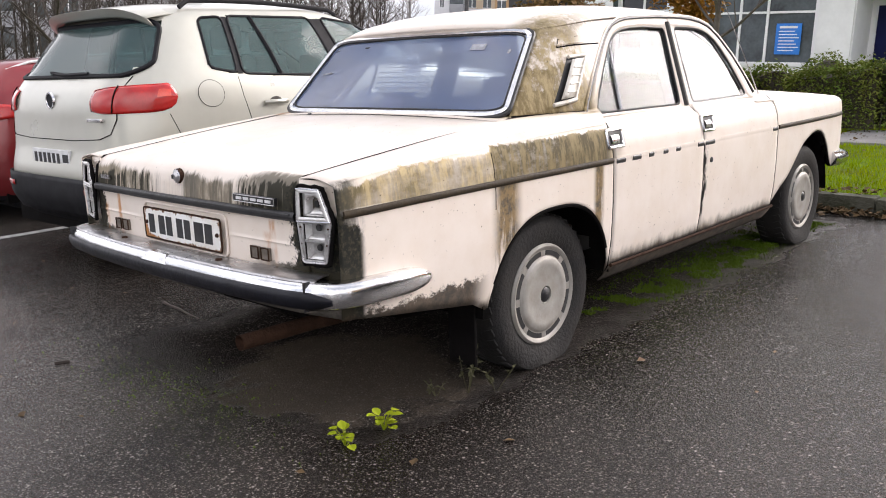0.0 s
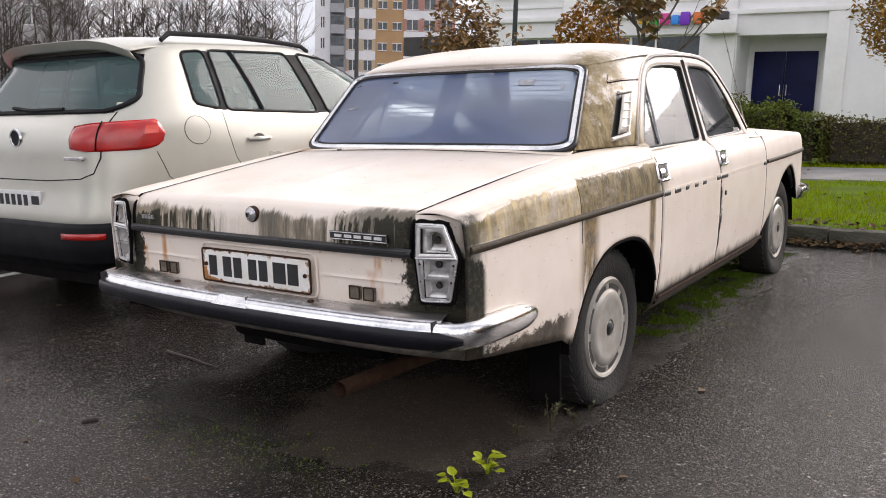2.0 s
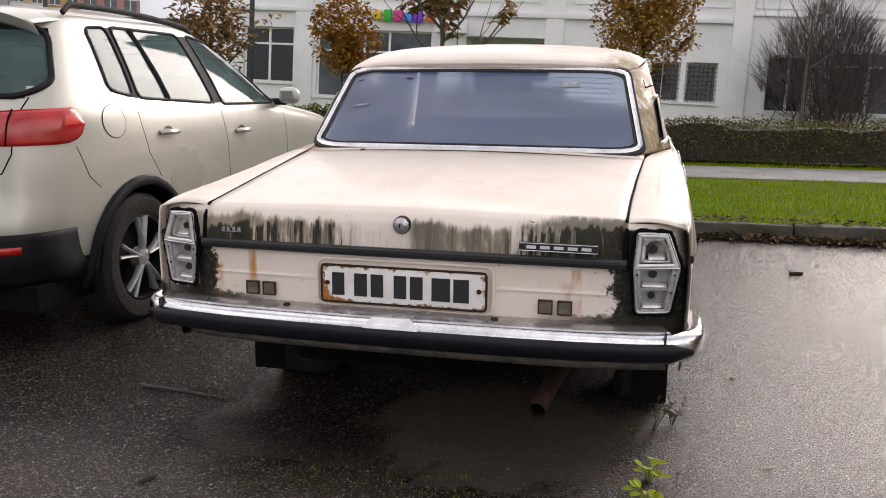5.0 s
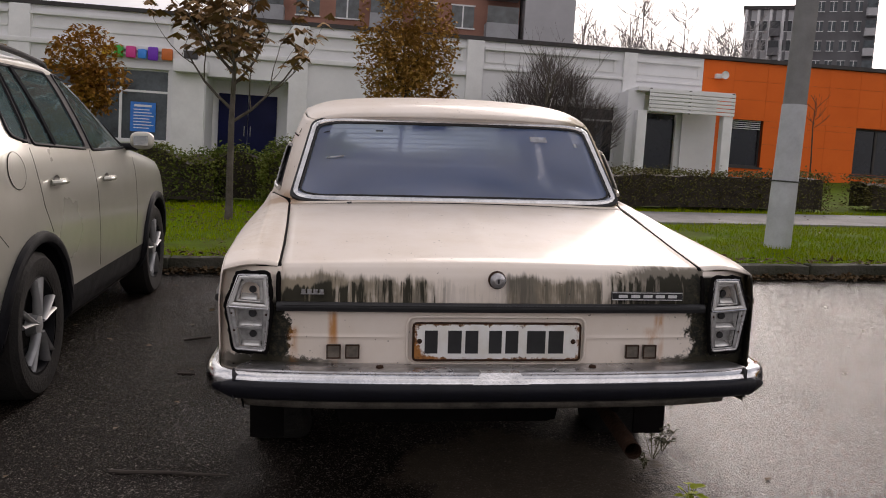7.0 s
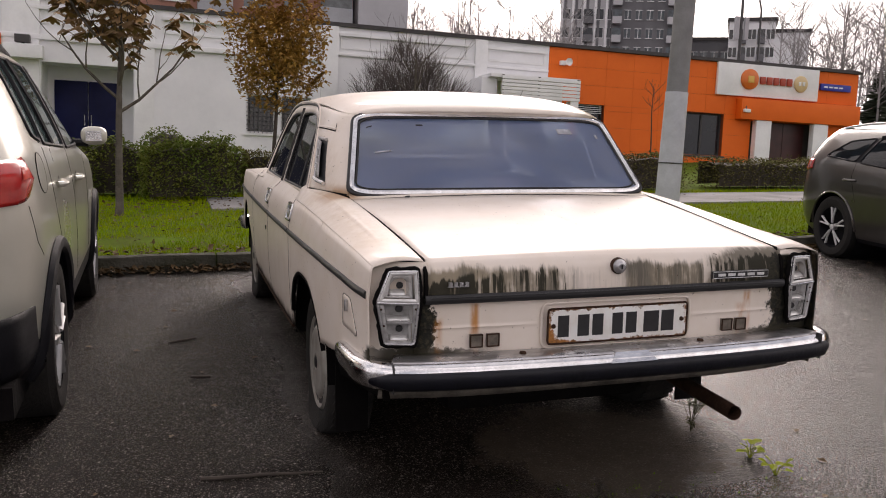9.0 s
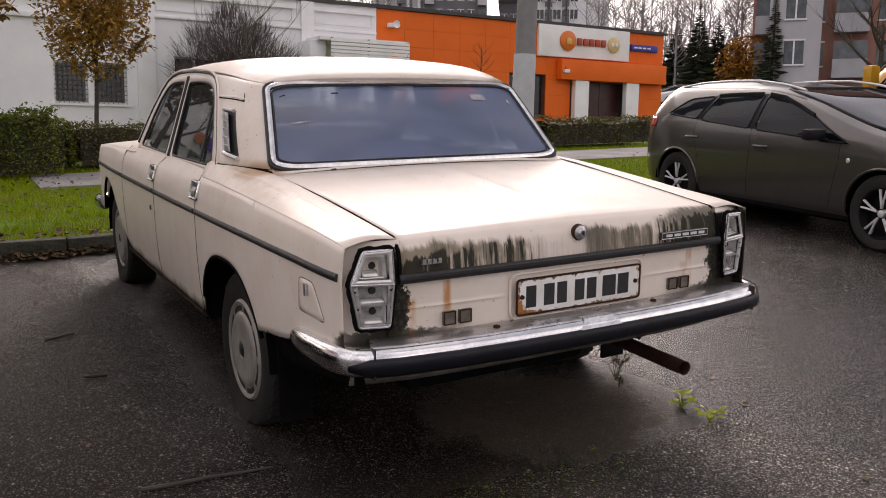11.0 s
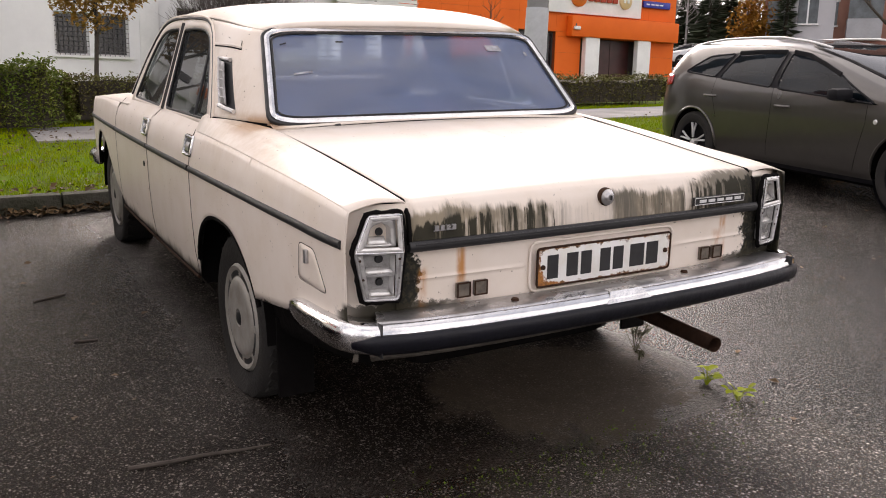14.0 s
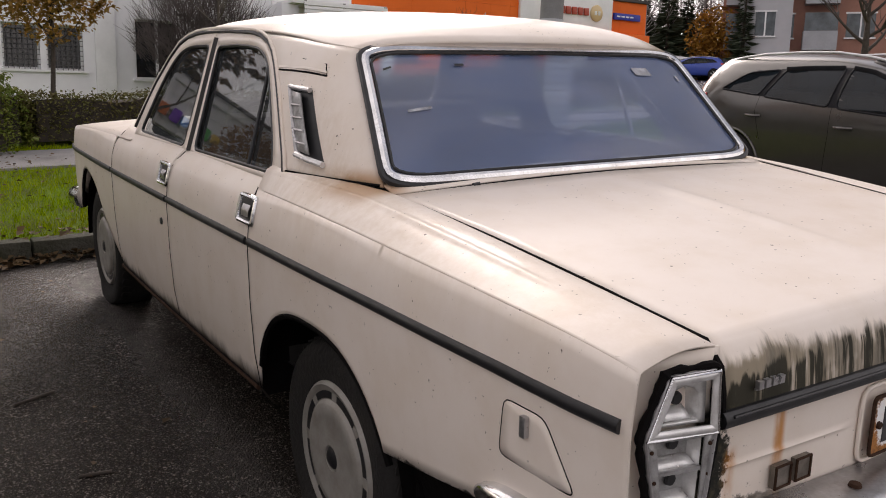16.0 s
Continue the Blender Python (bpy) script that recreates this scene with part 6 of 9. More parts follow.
def build_suv():
    car = thing("suv", "champagne silver suv with black bumpers parked beside the sedan", "car", LOT @ pose(-2.795, 1.535, 0, 0, 0, 1.25))
    sh = Shell([0.26, 0.32, 0.45, 0.62, 0.75, 0.90, 1.00, 1.07, 1.12, 1.18, 1.30, 1.45, 1.56, 1.61, 1.64, 1.662],
               [-0.72, -0.80, -0.85, -0.855, -0.82, -0.805, -0.80, -0.785, -0.76, -0.71, -0.62, -0.505, -0.415, -0.355, -0.22, 0.15],
               [3.25, 3.38, 3.47, 3.49, 3.46, 3.38, 3.22, 2.75, 2.28, 2.04, 1.80, 1.50, 1.24, 1.06, 0.86, 0.60],
               [0.83, 0.875, 0.895, 0.903, 0.903, 0.898, 0.888, 0.876, 0.866, 0.850, 0.806, 0.742, 0.686, 0.640, 0.56, 0.36], 7)
    sides = [[(-0.14, 1.235), (0.055, 1.198), (0.065, 1.556), (-0.115, 1.545)], [(0.095, 1.192), (0.92, 1.150), (0.79, 1.558), (0.105, 1.56)], [(1.03, 1.14), (1.86, 1.135), (1.42, 1.50), (0.90, 1.56)]]
    back = [(-0.70, 1.205), (0.70, 1.205), (0.768, 1.262), (0.655, 1.530), (-0.655, 1.530), (-0.768, 1.262)]
    front = [(-0.72, 1.14), (0.72, 1.14), (0.58, 1.56), (-0.58, 1.56)]
    body = mesh("body", *sh.body([(0.0, 0.34, 0.405), (2.604, 0.34, 0.405)], cutters(sides, back, front, 0.6), 0.44), SAND, car, "metallic champagne paint", sharp=50)
    mesh("lower_body", *sh.body([(0.0, 0.34, 0.405), (2.604, 0.34, 0.405)], (), 0.26, 0.44), CARPLASTIC, car, "unpainted black lower body")
    car_windows(car, sh, sides, back, front, CARGLASS)
    for s in (1, -1):
        mesh("split_bar", *tube([(s * (sh.side(a, b) + 0.004), a, b) for a, b in ((0.395, 1.18), (0.35, 1.35), (0.285, 1.556))], 0.016, 6), CARPLASTIC, car)
        mesh("door_pillar", *grid(lambda u, v: (s * (sh.side(0.92 + 0.12 * u - 0.14 * v, 1.15 + 0.40 * v) + 0.003), 0.92 + 0.12 * u - 0.14 * v, 1.15 + 0.40 * v), 3, 6), CARPLASTIC, car)
        mesh("quarter_pillar", *grid(lambda u, v: (s * (sh.side(0.055 + 0.04 * u + 0.01 * v, 1.19 + 0.365 * v) + 0.003), 0.055 + 0.04 * u + 0.01 * v, 1.19 + 0.365 * v), 3, 6), CARPLASTIC, car)
        rail = [(s * 0.640, -0.20, 1.612)] + [(s * (0.63 - 0.03 * t), -0.13 + 1.19 * t, 1.655 + 0.018 * math.sin(math.pi * t) - 0.035 * t) for t in np.linspace(0, 1, 12)] + [(s * 0.60, 1.13, 1.585)]
        mesh("roof_rail", *tube(rail, 0.013, 8, ry=0.016), CARPLASTIC, car, "black roof rail")
        # wrap-round tail lamp
        pts = []
        for u, zt, zb in ((0.0, 1.125, 1.00), (0.12, 1.14, 0.985), (0.35, 1.152, 0.985), (0.6, 1.155, 0.99), (0.8, 1.145, 1.005), (0.94, 1.115, 1.03), (1.0, 1.085, 1.065)):
            pts.append((u, zt, zb))

        def lampf(u, v):
            zt, zb = np.interp(u, [p[0] for p in pts], [p[1] for p in pts]), np.interp(u, [p[0] for p in pts], [p[2] for p in pts])
            z = zb + (zt - zb) * v
            k = 0.53 + 0.85 * u
            bulge = 0.012 * math.sin(math.pi * min(1, max(0, v))) + 0.004
            # along the tail first, then round the corner on to the flank
            if k < 0.82:
                return (s * k, sh.end(k, z) - bulge, z)
            y0 = sh.end(0.82, z)
            y = y0 + (k - 0.82) * (-0.40 - y0) / 0.56
            x = max(sh.side(y, z), 0.82)
            return (s * (x + bulge), y - 0.4 * bulge, z)

        lamp = mesh("tail_lamp", *grid(lampf, 30, 10), REDLENS, car, "red wrap-round tail lamp", thick=0.004)
        mesh("lamp_bulb", *grid(lambda u, v: tuple(Vector(lampf(0.45 + 0.38 * u, 0.52 + 0.28 * v)) + Vector((s * 0.004, -0.004, 0))), 6, 4), LENS_GLOW, lamp, "brighter red inner band")
        for hy, hz in ((0.31, 1.0), (1.235, 0.965)):
            x = sh.side(hy, hz)
            h = mesh("door_handle", *tube([(s * (x + 0.004), hy - 0.09, hz), (s * (x + 0.034), hy - 0.06, hz + 0.002), (s * (x + 0.036), hy + 0.05, hz + 0.002), (s * (x + 0.004), hy + 0.09, hz)], 0.014, 8), SAND, car)
            mesh("handle_cup", *rings([(0.055 * math.cos(a), 0.035 * math.sin(a)) for a in np.linspace(0, 6.28, 18)], lambda a, b: (s * (x + 0.001), hy + a, hz + b), 2), GRAPHITE, h)
        mir = mesh("side_mirror", *grid(lambda u, v: (s * (0.962 + 0.080 * math.copysign(abs(math.sin(math.pi * v) * math.cos(2 * math.pi * u)) ** 0.7, math.cos(2 * math.pi * u))), 1.90 - 0.050 * math.cos(math.pi * v), 1.185 + 0.060 * math.copysign(abs(math.sin(math.pi * v) * math.sin(2 * math.pi * u)) ** 0.7, math.sin(2 * math.pi * u))), 24, 12), SAND, car)
        mesh("mirror_glass", *grid(lambda u, v: (s * (0.915 + 0.095 * u), 1.848, 1.152 + 0.066 * v), 2, 2), CHROME, mir)
        mesh("mirror_foot", *tube([(s * 0.80, 1.93, 1.14), (s * 0.93, 1.90, 1.14)], 0.025, 8), CARPLASTIC, mir)
        for c in (0.0, 2.604):
            arch = [(s * (sh.side(c + 0.43 * math.cos(a), 0.34 + 0.43 * math.sin(a)) + 0.006), c + 0.42 * math.cos(a), 0.34 + 0.42 * math.sin(a)) for a in np.linspace(-0.15, math.pi + 0.15, 26)]
            mesh("arch_trim", *tube(arch, 0.026, 8, ry=0.03), CARPLASTIC, car, "black plastic wheel arch trim")
            mesh("wheel_well", *grid(lambda u, v: (s * (0.5 + 0.38 * v), c + 0.43 * math.cos(math.pi * u), 0.34 + 0.43 * math.sin(math.pi * u)), 14, 2), UNDER, car)
            mesh("well_wall", *grid(lambda u, v: (s * 0.5, c - 0.45 + 0.9 * u, 0.2 + 0.6 * v), 2, 2), UNDER, car)
            alloy_wheel(car, "rear_wheel" if c == 0 else "front_wheel", s * 0.785, c, s, 0.348, 0.236, 5, True, ALLOY2)
        mesh("bumper_reflector", *grid(lambda u, v: (s * (0.50 + 0.26 * u), sh.end(0.50 + 0.26 * u, 0.50 + 0.035 * v) - 0.040, 0.50 + 0.035 * v), 6, 2), REDLENS, car, "red strip in the bumper", thick=0.004)
    gap(car, sh, [(0.05, 1.175), (0.065, 1.05), (0.10, 0.90), (0.20, 0.76)])
    gap(car, sh, [(0.99, 1.14), (1.02, 0.9), (1.03, 0.47)])
    gap(car, sh, [(1.98, 1.12), (1.99, 0.9), (1.96, 0.47)])
    gap(car, sh, [(-0.46, 0.97), (-0.40, 0.82), (-0.33, 0.76)])
    for s in (1, -1):
        mesh("lamp_split", *tube([(s * 0.705, sh.end(0.705, z) - 0.020, z) for z in np.linspace(0.99, 1.15, 6)], 0.004, 6), UNDER, car)
    fl = [(-0.17 + 0.092 * math.cos(a), 1.078 + 0.083 * math.sin(a)) for a in np.linspace(0, 2 * math.pi, 28, endpoint=False)]
    flap = mesh("filler_flap", *rings(fl, lambda a, b: (sh.side(a, b) + 0.003, a, b), 3), SAND, car)
    mesh("flap_gap", *tube([(sh.side(a, b) + 0.002, a, b) for a, b in fl], 0.0018, 6, True), UNDER, flap)
    # tailgate: shut lines, spoiler, badge, wiper, plate with bars
    for s in (1, -1):
        mesh("tailgate_gap", *tube([(s * x, sh.end(x, z) - 0.001, z) for x, z in dense([(0.73, 1.20), (0.72, 1.08), (0.715, 0.95), (0.68, 0.865), (0.60, 0.835), (0.30, 0.82), (0.0, 0.82)], 0.03, False)], 0.0032, 6), UNDER, car)
    def spoiler(u, v):
        a = 2 * u - 1
        w = 0.66 - 0.02 * v
        k = 1 - abs(a) ** 5
        y = -0.10 + (-0.33 - 0.10 * k) * min(1, v / 0.8)
        z = 1.650 - 0.034 * min(1, v / 0.8) ** 2 - 0.075 * abs(a) ** 5 - (0.052 * (v - 0.8) / 0.2 if v > 0.8 else 0)
        return (w * a, y + (0.05 * (v - 0.8) / 0.2 if v > 0.8 else 0), z)

    mesh("spoiler", *grid(spoiler, 30, 20), SAND, car, "roof spoiler over the rear glass", thick=0.006, sharp=50)
    mesh("rear_bumper", *grid(lambda u, v: ((2 * u - 1) * 0.86, sh.end((2 * u - 1) * 0.86, 0.34 + 0.25 * v) - 0.022 - 0.012 * math.sin(math.pi * v), 0.34 + 0.25 * v), 30, 8), CARPLASTIC, car, "black rear bumper", thick=0.006)
    bd = mesh("round_badge", *lathe([(0.0, -0.004), (0.042, -0.006), (0.045, -0.012), (0.053, -0.012), (0.057, 0.0)], 28, (0, sh.end(0, 1.06) - 0.002, 1.062), "y"), CHROME, car)
    mesh("badge_field", *lathe([(0.0, -0.0075), (0.043, -0.0075)], 24, (0, sh.end(0, 1.06) - 0.002, 1.062), "y"), CARPLASTIC, bd)
    mesh("model_badge", *lump(block(0.47, 0.64, sh.end(0.55, 0.945) - 0.008, sh.end(0.55, 0.945) + 0.02, 0.938, 0.958, 0.002)), CHROME, car)
    mesh("wiper", *tube([(-0.16, sh.end(0.16, 1.235) - 0.02, 1.235), (0.05, sh.end(0.05, 1.215) - 0.022, 1.218), (0.36, sh.end(0.36, 1.22) - 0.02, 1.222)], 0.012, 6), CARPLASTIC, car)
    pl = mesh("number_plate", *lump(block(-0.26, 0.26, sh.end(0, 0.72) - 0.012, sh.end(0, 0.72) + 0.02, 0.645, 0.757, 0.004)), WHITE, car, "white number plate with dark bars")
    for k in range(6):
        mesh("plate_bar", *cuboid(-0.23 + 0.064 * k, -0.19 + 0.064 * k, sh.end(0, 0.72) - 0.0135, sh.end(0, 0.72) - 0.011, 0.67, 0.735), INK, pl, flat=True)
    mesh("plate_bar", *cuboid(0.17, 0.245, sh.end(0, 0.72) - 0.0135, sh.end(0, 0.72) - 0.011, 0.68, 0.73), INK, pl, flat=True)
    mesh("floor_pan", *cuboid(-0.80, 0.80, -0.75, 3.3, 0.22, 0.34), UNDER, car, flat=True)
    cabin(car, 0.76, (0.25, 1.12), 0.72)
    mesh("boot_floor", *cuboid(-0.72, 0.72, -0.72, 0.2, 0.74, 0.78), CABIN, car, flat=True)
    return car


def wagon_shell():
    return Shell([0.20, 0.28, 0.40, 0.55, 0.70, 0.80, 0.88, 0.945, 1.005, 1.095, 1.20, 1.285, 1.335, 1.360, 1.374],
                 [-0.70, -0.77, -0.81, -0.82, -0.80, -0.785, -0.77, -0.75, -0.73, -0.69, -0.62, -0.53, -0.46, -0.32, 0.1],
                 [3.40, 3.50, 3.54, 3.54, 3.48, 3.36, 3.12, 2.72, 2.44, 2.12, 1.76, 1.40, 1.10, 0.86, 0.6],
                 [0.80, 0.85, 0.875, 0.885, 0.890, 0.886, 0.878, 0.864, 0.845, 0.80, 0.735, 0.67, 0.61, 0.53, 0.35], 7)


def build_wagon(name, label, paint, m, twin=True, detail=True):
    car = thing(name, label, "car", m)
    sh = wagon_shell()
    sides = [[(-0.24, 1.036), (0.27, 0.996), (0.40, 1.232), (0.04, 1.198)], [(0.33, 0.988), (1.075, 0.935), (1.085, 1.262), (0.47, 1.243)], [(1.155, 0.928), (2.27, 0.862), (1.80, 1.085), (1.37, 1.232), (1.15, 1.262)]]
    back = [(-0.64, 1.0), (0.64, 1.0), (0.52, 1.315), (-0.52, 1.315)]
    front = [(-0.72, 0.97), (0.72, 0.97), (0.56, 1.315), (-0.56, 1.315)]
    wells = [(0.0, 0.31, 0.365), (2.65, 0.31, 0.365)]
    mesh("body", *sh.body(wells, cutters(sides, back, front, 0.6), 0.24), paint, car, sharp=50)
    mesh("lower_body", *sh.body(wells, (), 0.20, 0.24), CARPLASTIC, car)
    car_windows(car, sh, sides, back, front, TINTED)
    for s in (1, -1):
        for a0, z0, a1, z1 in ((1.115, 0.932, 1.118, 1.262), (0.30, 0.990, 0.435, 1.238)):
            mesh("door_pillar", *grid(lambda u, v: (s * (sh.side(a0 + (a1 - a0) * v + 0.08 * (u - 0.5), z0 + (z1 - z0) * v) + 0.003), a0 + (a1 - a0) * v + 0.08 * (u - 0.5), z0 + (z1 - z0) * v), 3, 6), CARPLASTIC, car)
        lift = line([-0.40, -0.20, 0.10, 0.55, 0.90, 1.25, 1.50], [1.275, 1.332, 1.368, 1.388, 1.388, 1.352, 1.300])
        rail = [(s * (0.62 - 0.02 * t), -0.40 + 1.90 * t, lift(-0.40 + 1.90 * t)) for t in np.linspace(0, 1, 20)]
        mesh("roof_rail", *tube(rail, 0.012, 8), ALLOY, car, "bright roof rail")
        for pts in ([(0.46, 1.236), (0.75, 1.252), (1.07, 1.258)], [(1.16, 1.258), (1.37, 1.230), (1.60, 1.158), (1.82, 1.080)]):
            mesh("rain_visor", *tube([(s * (sh.side(a, b) + 0.012), a, b) for a, b in dense(pts, 0.08, False)], 0.010, 6, ry=0.024), CARPLASTIC, car, "dark rain visor above the window")
        mesh("tail_lamp", *grid(lambda u, v: (s * (sh.side(-0.70 + 0.26 * u, 0.86 + 0.14 * v - 0.0 * u) + 0.006), -0.70 + 0.26 * u, 0.86 + (0.15 - 0.05 * u) * v + 0.03 * u), 8, 5), REDLENS, car, "red tail lamp", thick=0.006)
        mesh("headlamp", *grid(lambda u, v: (s * (sh.side(2.72 + 0.45 * u, 0.68 + 0.12 * v) + 0.005), 2.72 + 0.45 * u, 0.76 - 0.07 * u + (0.05 + 0.07 * u) * v), 8, 4), SILVER, car, thick=0.006)
        for hy, hz in ((0.257, 0.812), (1.268, 0.775)):
            x = sh.side(hy, hz)
            mesh("door_handle", *tube([(s * (x + 0.002), hy - 0.09, hz), (s * (x + 0.030), hy - 0.06, hz), (s * (x + 0.030), hy + 0.05, hz), (s * (x + 0.002), hy + 0.09, hz)], 0.013, 8), paint, car)
        mir = mesh("side_mirror", *lump(block(*sorted((s * 0.90, s * 1.09)), 1.95, 2.07, 0.875, 0.975, 0.035)), CARPLASTIC, car)
        mesh("mirror_foot", *tube([(s * 0.82, 2.06, 0.868), (s * 0.95, 2.03, 0.885)], 0.02, 8), CARPLASTIC, mir)
        mesh("repeater", *lathe([(0.0, 0.009), (0.017, 0.006), (0.022, 0.0)], 14, (s * sh.side(2.30, 0.72), 2.30, 0.72)), SILVER, car)
        for c in (0.0, 2.65):
            arch = [(s * (sh.side(c + 0.375 * math.cos(a), 0.31 + 0.375 * math.sin(a)) + 0.003), c + 0.367 * math.cos(a), 0.31 + 0.367 * math.sin(a)) for a in np.linspace(0, math.pi, 22)]
            mesh("arch_lip", *tube(arch, 0.012, 6), paint, car)
            mesh("wheel_well", *grid(lambda u, v: (s * (0.5 + 0.36 * v), c + 0.38 * math.cos(math.pi * u), 0.31 + 0.38 * math.sin(math.pi * u)), 14, 2), UNDER, car)
            mesh("well_wall", *grid(lambda u, v: (s * 0.5, c - 0.4 + 0.8 * u, 0.16 + 0.56 * v), 2, 2), UNDER, car)
            alloy_wheel(car, "rear_wheel" if c == 0 else "front_wheel", s * 0.765, c, s, 0.318, 0.215, 5, twin, ALLOY)
    gap(car, sh, [(0.29, 0.985), (0.27, 0.85), (0.32, 0.72), (0.36, 0.60)])
    gap(car, sh, [(1.115, 0.93), (1.12, 0.7), (1.08, 0.30)])
    gap(car, sh, [(2.20, 0.86), (2.20, 0.7), (2.10, 0.30)])
    mesh("floor_pan", *cuboid(-0.74, 0.74, -0.58, 3.1, 0.17, 0.28), UNDER, car, flat=True)
    cabin(car, 0.72, (0.20, 0.92), 0.42)
    if detail:
        # orange strip stands in for the store mirrored in the glass
        mesh("orange_reflection", *grid(lambda u, v: (-0.50 + 0.30 * u, sh.end(0.4, 1.26 - 0.0 * v, True) + 0.004 - 0.12 * v + 0.02 * u, 1.245 + 0.03 * v), 4, 2), ORANGE_SHEET, car, "orange strip along the top of the windscreen")
        mesh("cabin_sheet", *grid(lambda u, v: (-0.6 + 1.2 * u, 1.62 + 0.4 * v, 0.93 - 0.02 * v), 6, 4), ORANGE_SHEET, car)
    return car


def build_van():
    car = thing("yellow_van", "yellow minibus van with dark windows standing on the lot", "van", LOT @ pose(8.75, 1.2, 0))
    sh = Shell([0.30, 0.40, 0.60, 0.85, 1.00, 1.10, 1.25, 1.60, 1.95, 2.08, 2.15, 2.19],
               [-1.15, -1.2, -1.22, -1.22, -1.2, -1.2, -1.2, -1.18, -1.12, -1.05, -0.95, -0.7],
               [3.95, 4.0, 4.02, 3.98, 3.90, 3.72, 3.30, 2.92, 2.55, 2.38, 2.15, 1.8],
               [0.93, 0.96, 0.99, 1.0, 0.995, 0.99, 0.98, 0.94, 0.88, 0.82, 0.72, 0.5], 8)
    sides = [[(-0.9, 1.22), (0.25, 1.22), (0.25, 1.85), (-0.9, 1.85)], [(0.4, 1.22), (1.55, 1.22), (1.55, 1.85), (0.4, 1.85)], [(1.75, 1.20), (2.95, 1.20), (2.45, 1.84), (1.75, 1.85)]]
    front = [(-0.85, 1.26), (0.85, 1.26), (0.75, 1.9), (-0.75, 1.9)]
    mesh("body", *sh.body([(0.0, 0.33, 0.40), (2.9, 0.33, 0.40)], cutters(sides, None, front, 1.0), 0.30), YELLOW, car, sharp=50)
    car_windows(car, sh, sides, None, front, DARK_GLASS)
    for s in (1, -1):
        mir = mesh("side_mirror", *lump(block(*sorted((s * 1.02, s * 1.20)), 2.78, 2.90, 1.32, 1.58, 0.04)), YELLOW, car, "yellow mirror housing")
        mesh("mirror_foot", *tube([(s * 0.93, 2.86, 1.34), (s * 1.06, 2.84, 1.36)], 0.025, 8), CARPLASTIC, mir)
        for c in (0.0, 2.9):
            mesh("wheel_well", *grid(lambda u, v: (s * (0.55 + 0.40 * v), c + 0.41 * math.cos(math.pi * u), 0.33 + 0.41 * math.sin(math.pi * u)), 12, 2), UNDER, car)
            alloy_wheel(car, "rear_wheel" if c == 0 else "front_wheel", s * 0.86, c, s, 0.34, 0.2, 6)
    gap(car, sh, [(1.65, 1.95), (1.65, 1.2), (1.65, 0.45)])
    gap(car, sh, [(3.0, 1.2), (2.98, 0.8), (2.5, 0.75)])
    mesh("roof_gutter", *tube([(-(sh.side(y, 2.05) + 0.01), y, 2.05) for y in np.linspace(-0.9, 2.2, 12)], 0.012, 6), CARPLASTIC, car)
    cabin(car, 0.85, (0.0, 1.6), 0.85)
    mesh("floor_pan", *cuboid(-0.85, 0.85, -1.0, 3.8, 0.25, 0.36), UNDER, car, flat=True)
    return car


LENS_GLOW = material("bright_red_lens", (0.75, 0.06, 0.03), 0.15, vary=0.2, scale=10, coat=0.6)
ORANGE_SHEET = material("orange_sheet", (0.75, 0.25, 0.03), 0.5, vary=0.15, scale=12)
suv = build_suv()
far_dir = Vector((-0.365, -2.62)).normalized()
wx, wy = 5.09 - far_dir.y * 0.865, 4.55 + far_dir.x * 0.865
build_wagon("station_wagon", "graphite grey station wagon with dark rain visors", GRAPHITE, LOT @ pose(wx, wy, 0, 0, 0, 180 + math.degrees(math.atan2(-0.365, 2.62))))
build_wagon("red_hatchback", "dark red hatchback parked beyond the silver suv", REDPAINT, LOT @ pose(-5.45, 1.65, 0, 0, 0, 1), False, False)
build_van()

# ---- buildings ----
STUCCO = material("white_stucco", (0.86, 0.86, 0.87), 0.85, vary=0.06, scale=0.8, bump=0.15, bump_scale=25, tint=(0.74, 0.74, 0.76))
STUCCO2 = material("white_trim", (0.86, 0.86, 0.86), 0.7, vary=0.08, scale=1.5)
CAP = material("dark_roof_cap", (0.05, 0.045, 0.045), 0.6, vary=0.2, scale=3)
ORANGE = material("orange_cladding", (0.86, 0.155, 0.012), 0.6, vary=0.06, scale=1.0, tint=(0.76, 0.125, 0.010), spec=0.3)
# the joints' shade is put into this darker orange
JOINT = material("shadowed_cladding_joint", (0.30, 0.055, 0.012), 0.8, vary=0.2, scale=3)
PLINTH = material("dark_plinth", (0.06, 0.055, 0.055), 0.8, vary=0.2, scale=3)
SHOPGLASS = material("dark_shop_glass", (0.018, 0.02, 0.024), 0.08, vary=0.3, scale=2, spec=0.6)
SHOPGLASS2 = material("grey_shop_glass", (0.10, 0.12, 0.13), 0.1, vary=0.4, scale=1.5, spec=0.6)
NAVYDOOR = material("navy_door", (0.004, 0.007, 0.06), 0.5, vary=0.2, scale=2, spec=0.2)
REDDOOR = material("dark_red_doorway", (0.06, 0.012, 0.012), 0.4, vary=0.3, scale=3)
POSTER = material("blue_poster", (0.02, 0.22, 0.75), 0.4, vary=0.15, scale=5)
GRILLE = material("grey_iron_grille", (0.10, 0.10, 0.10), 0.5, 0.5, vary=0.2, scale=8)
FY = 22.0


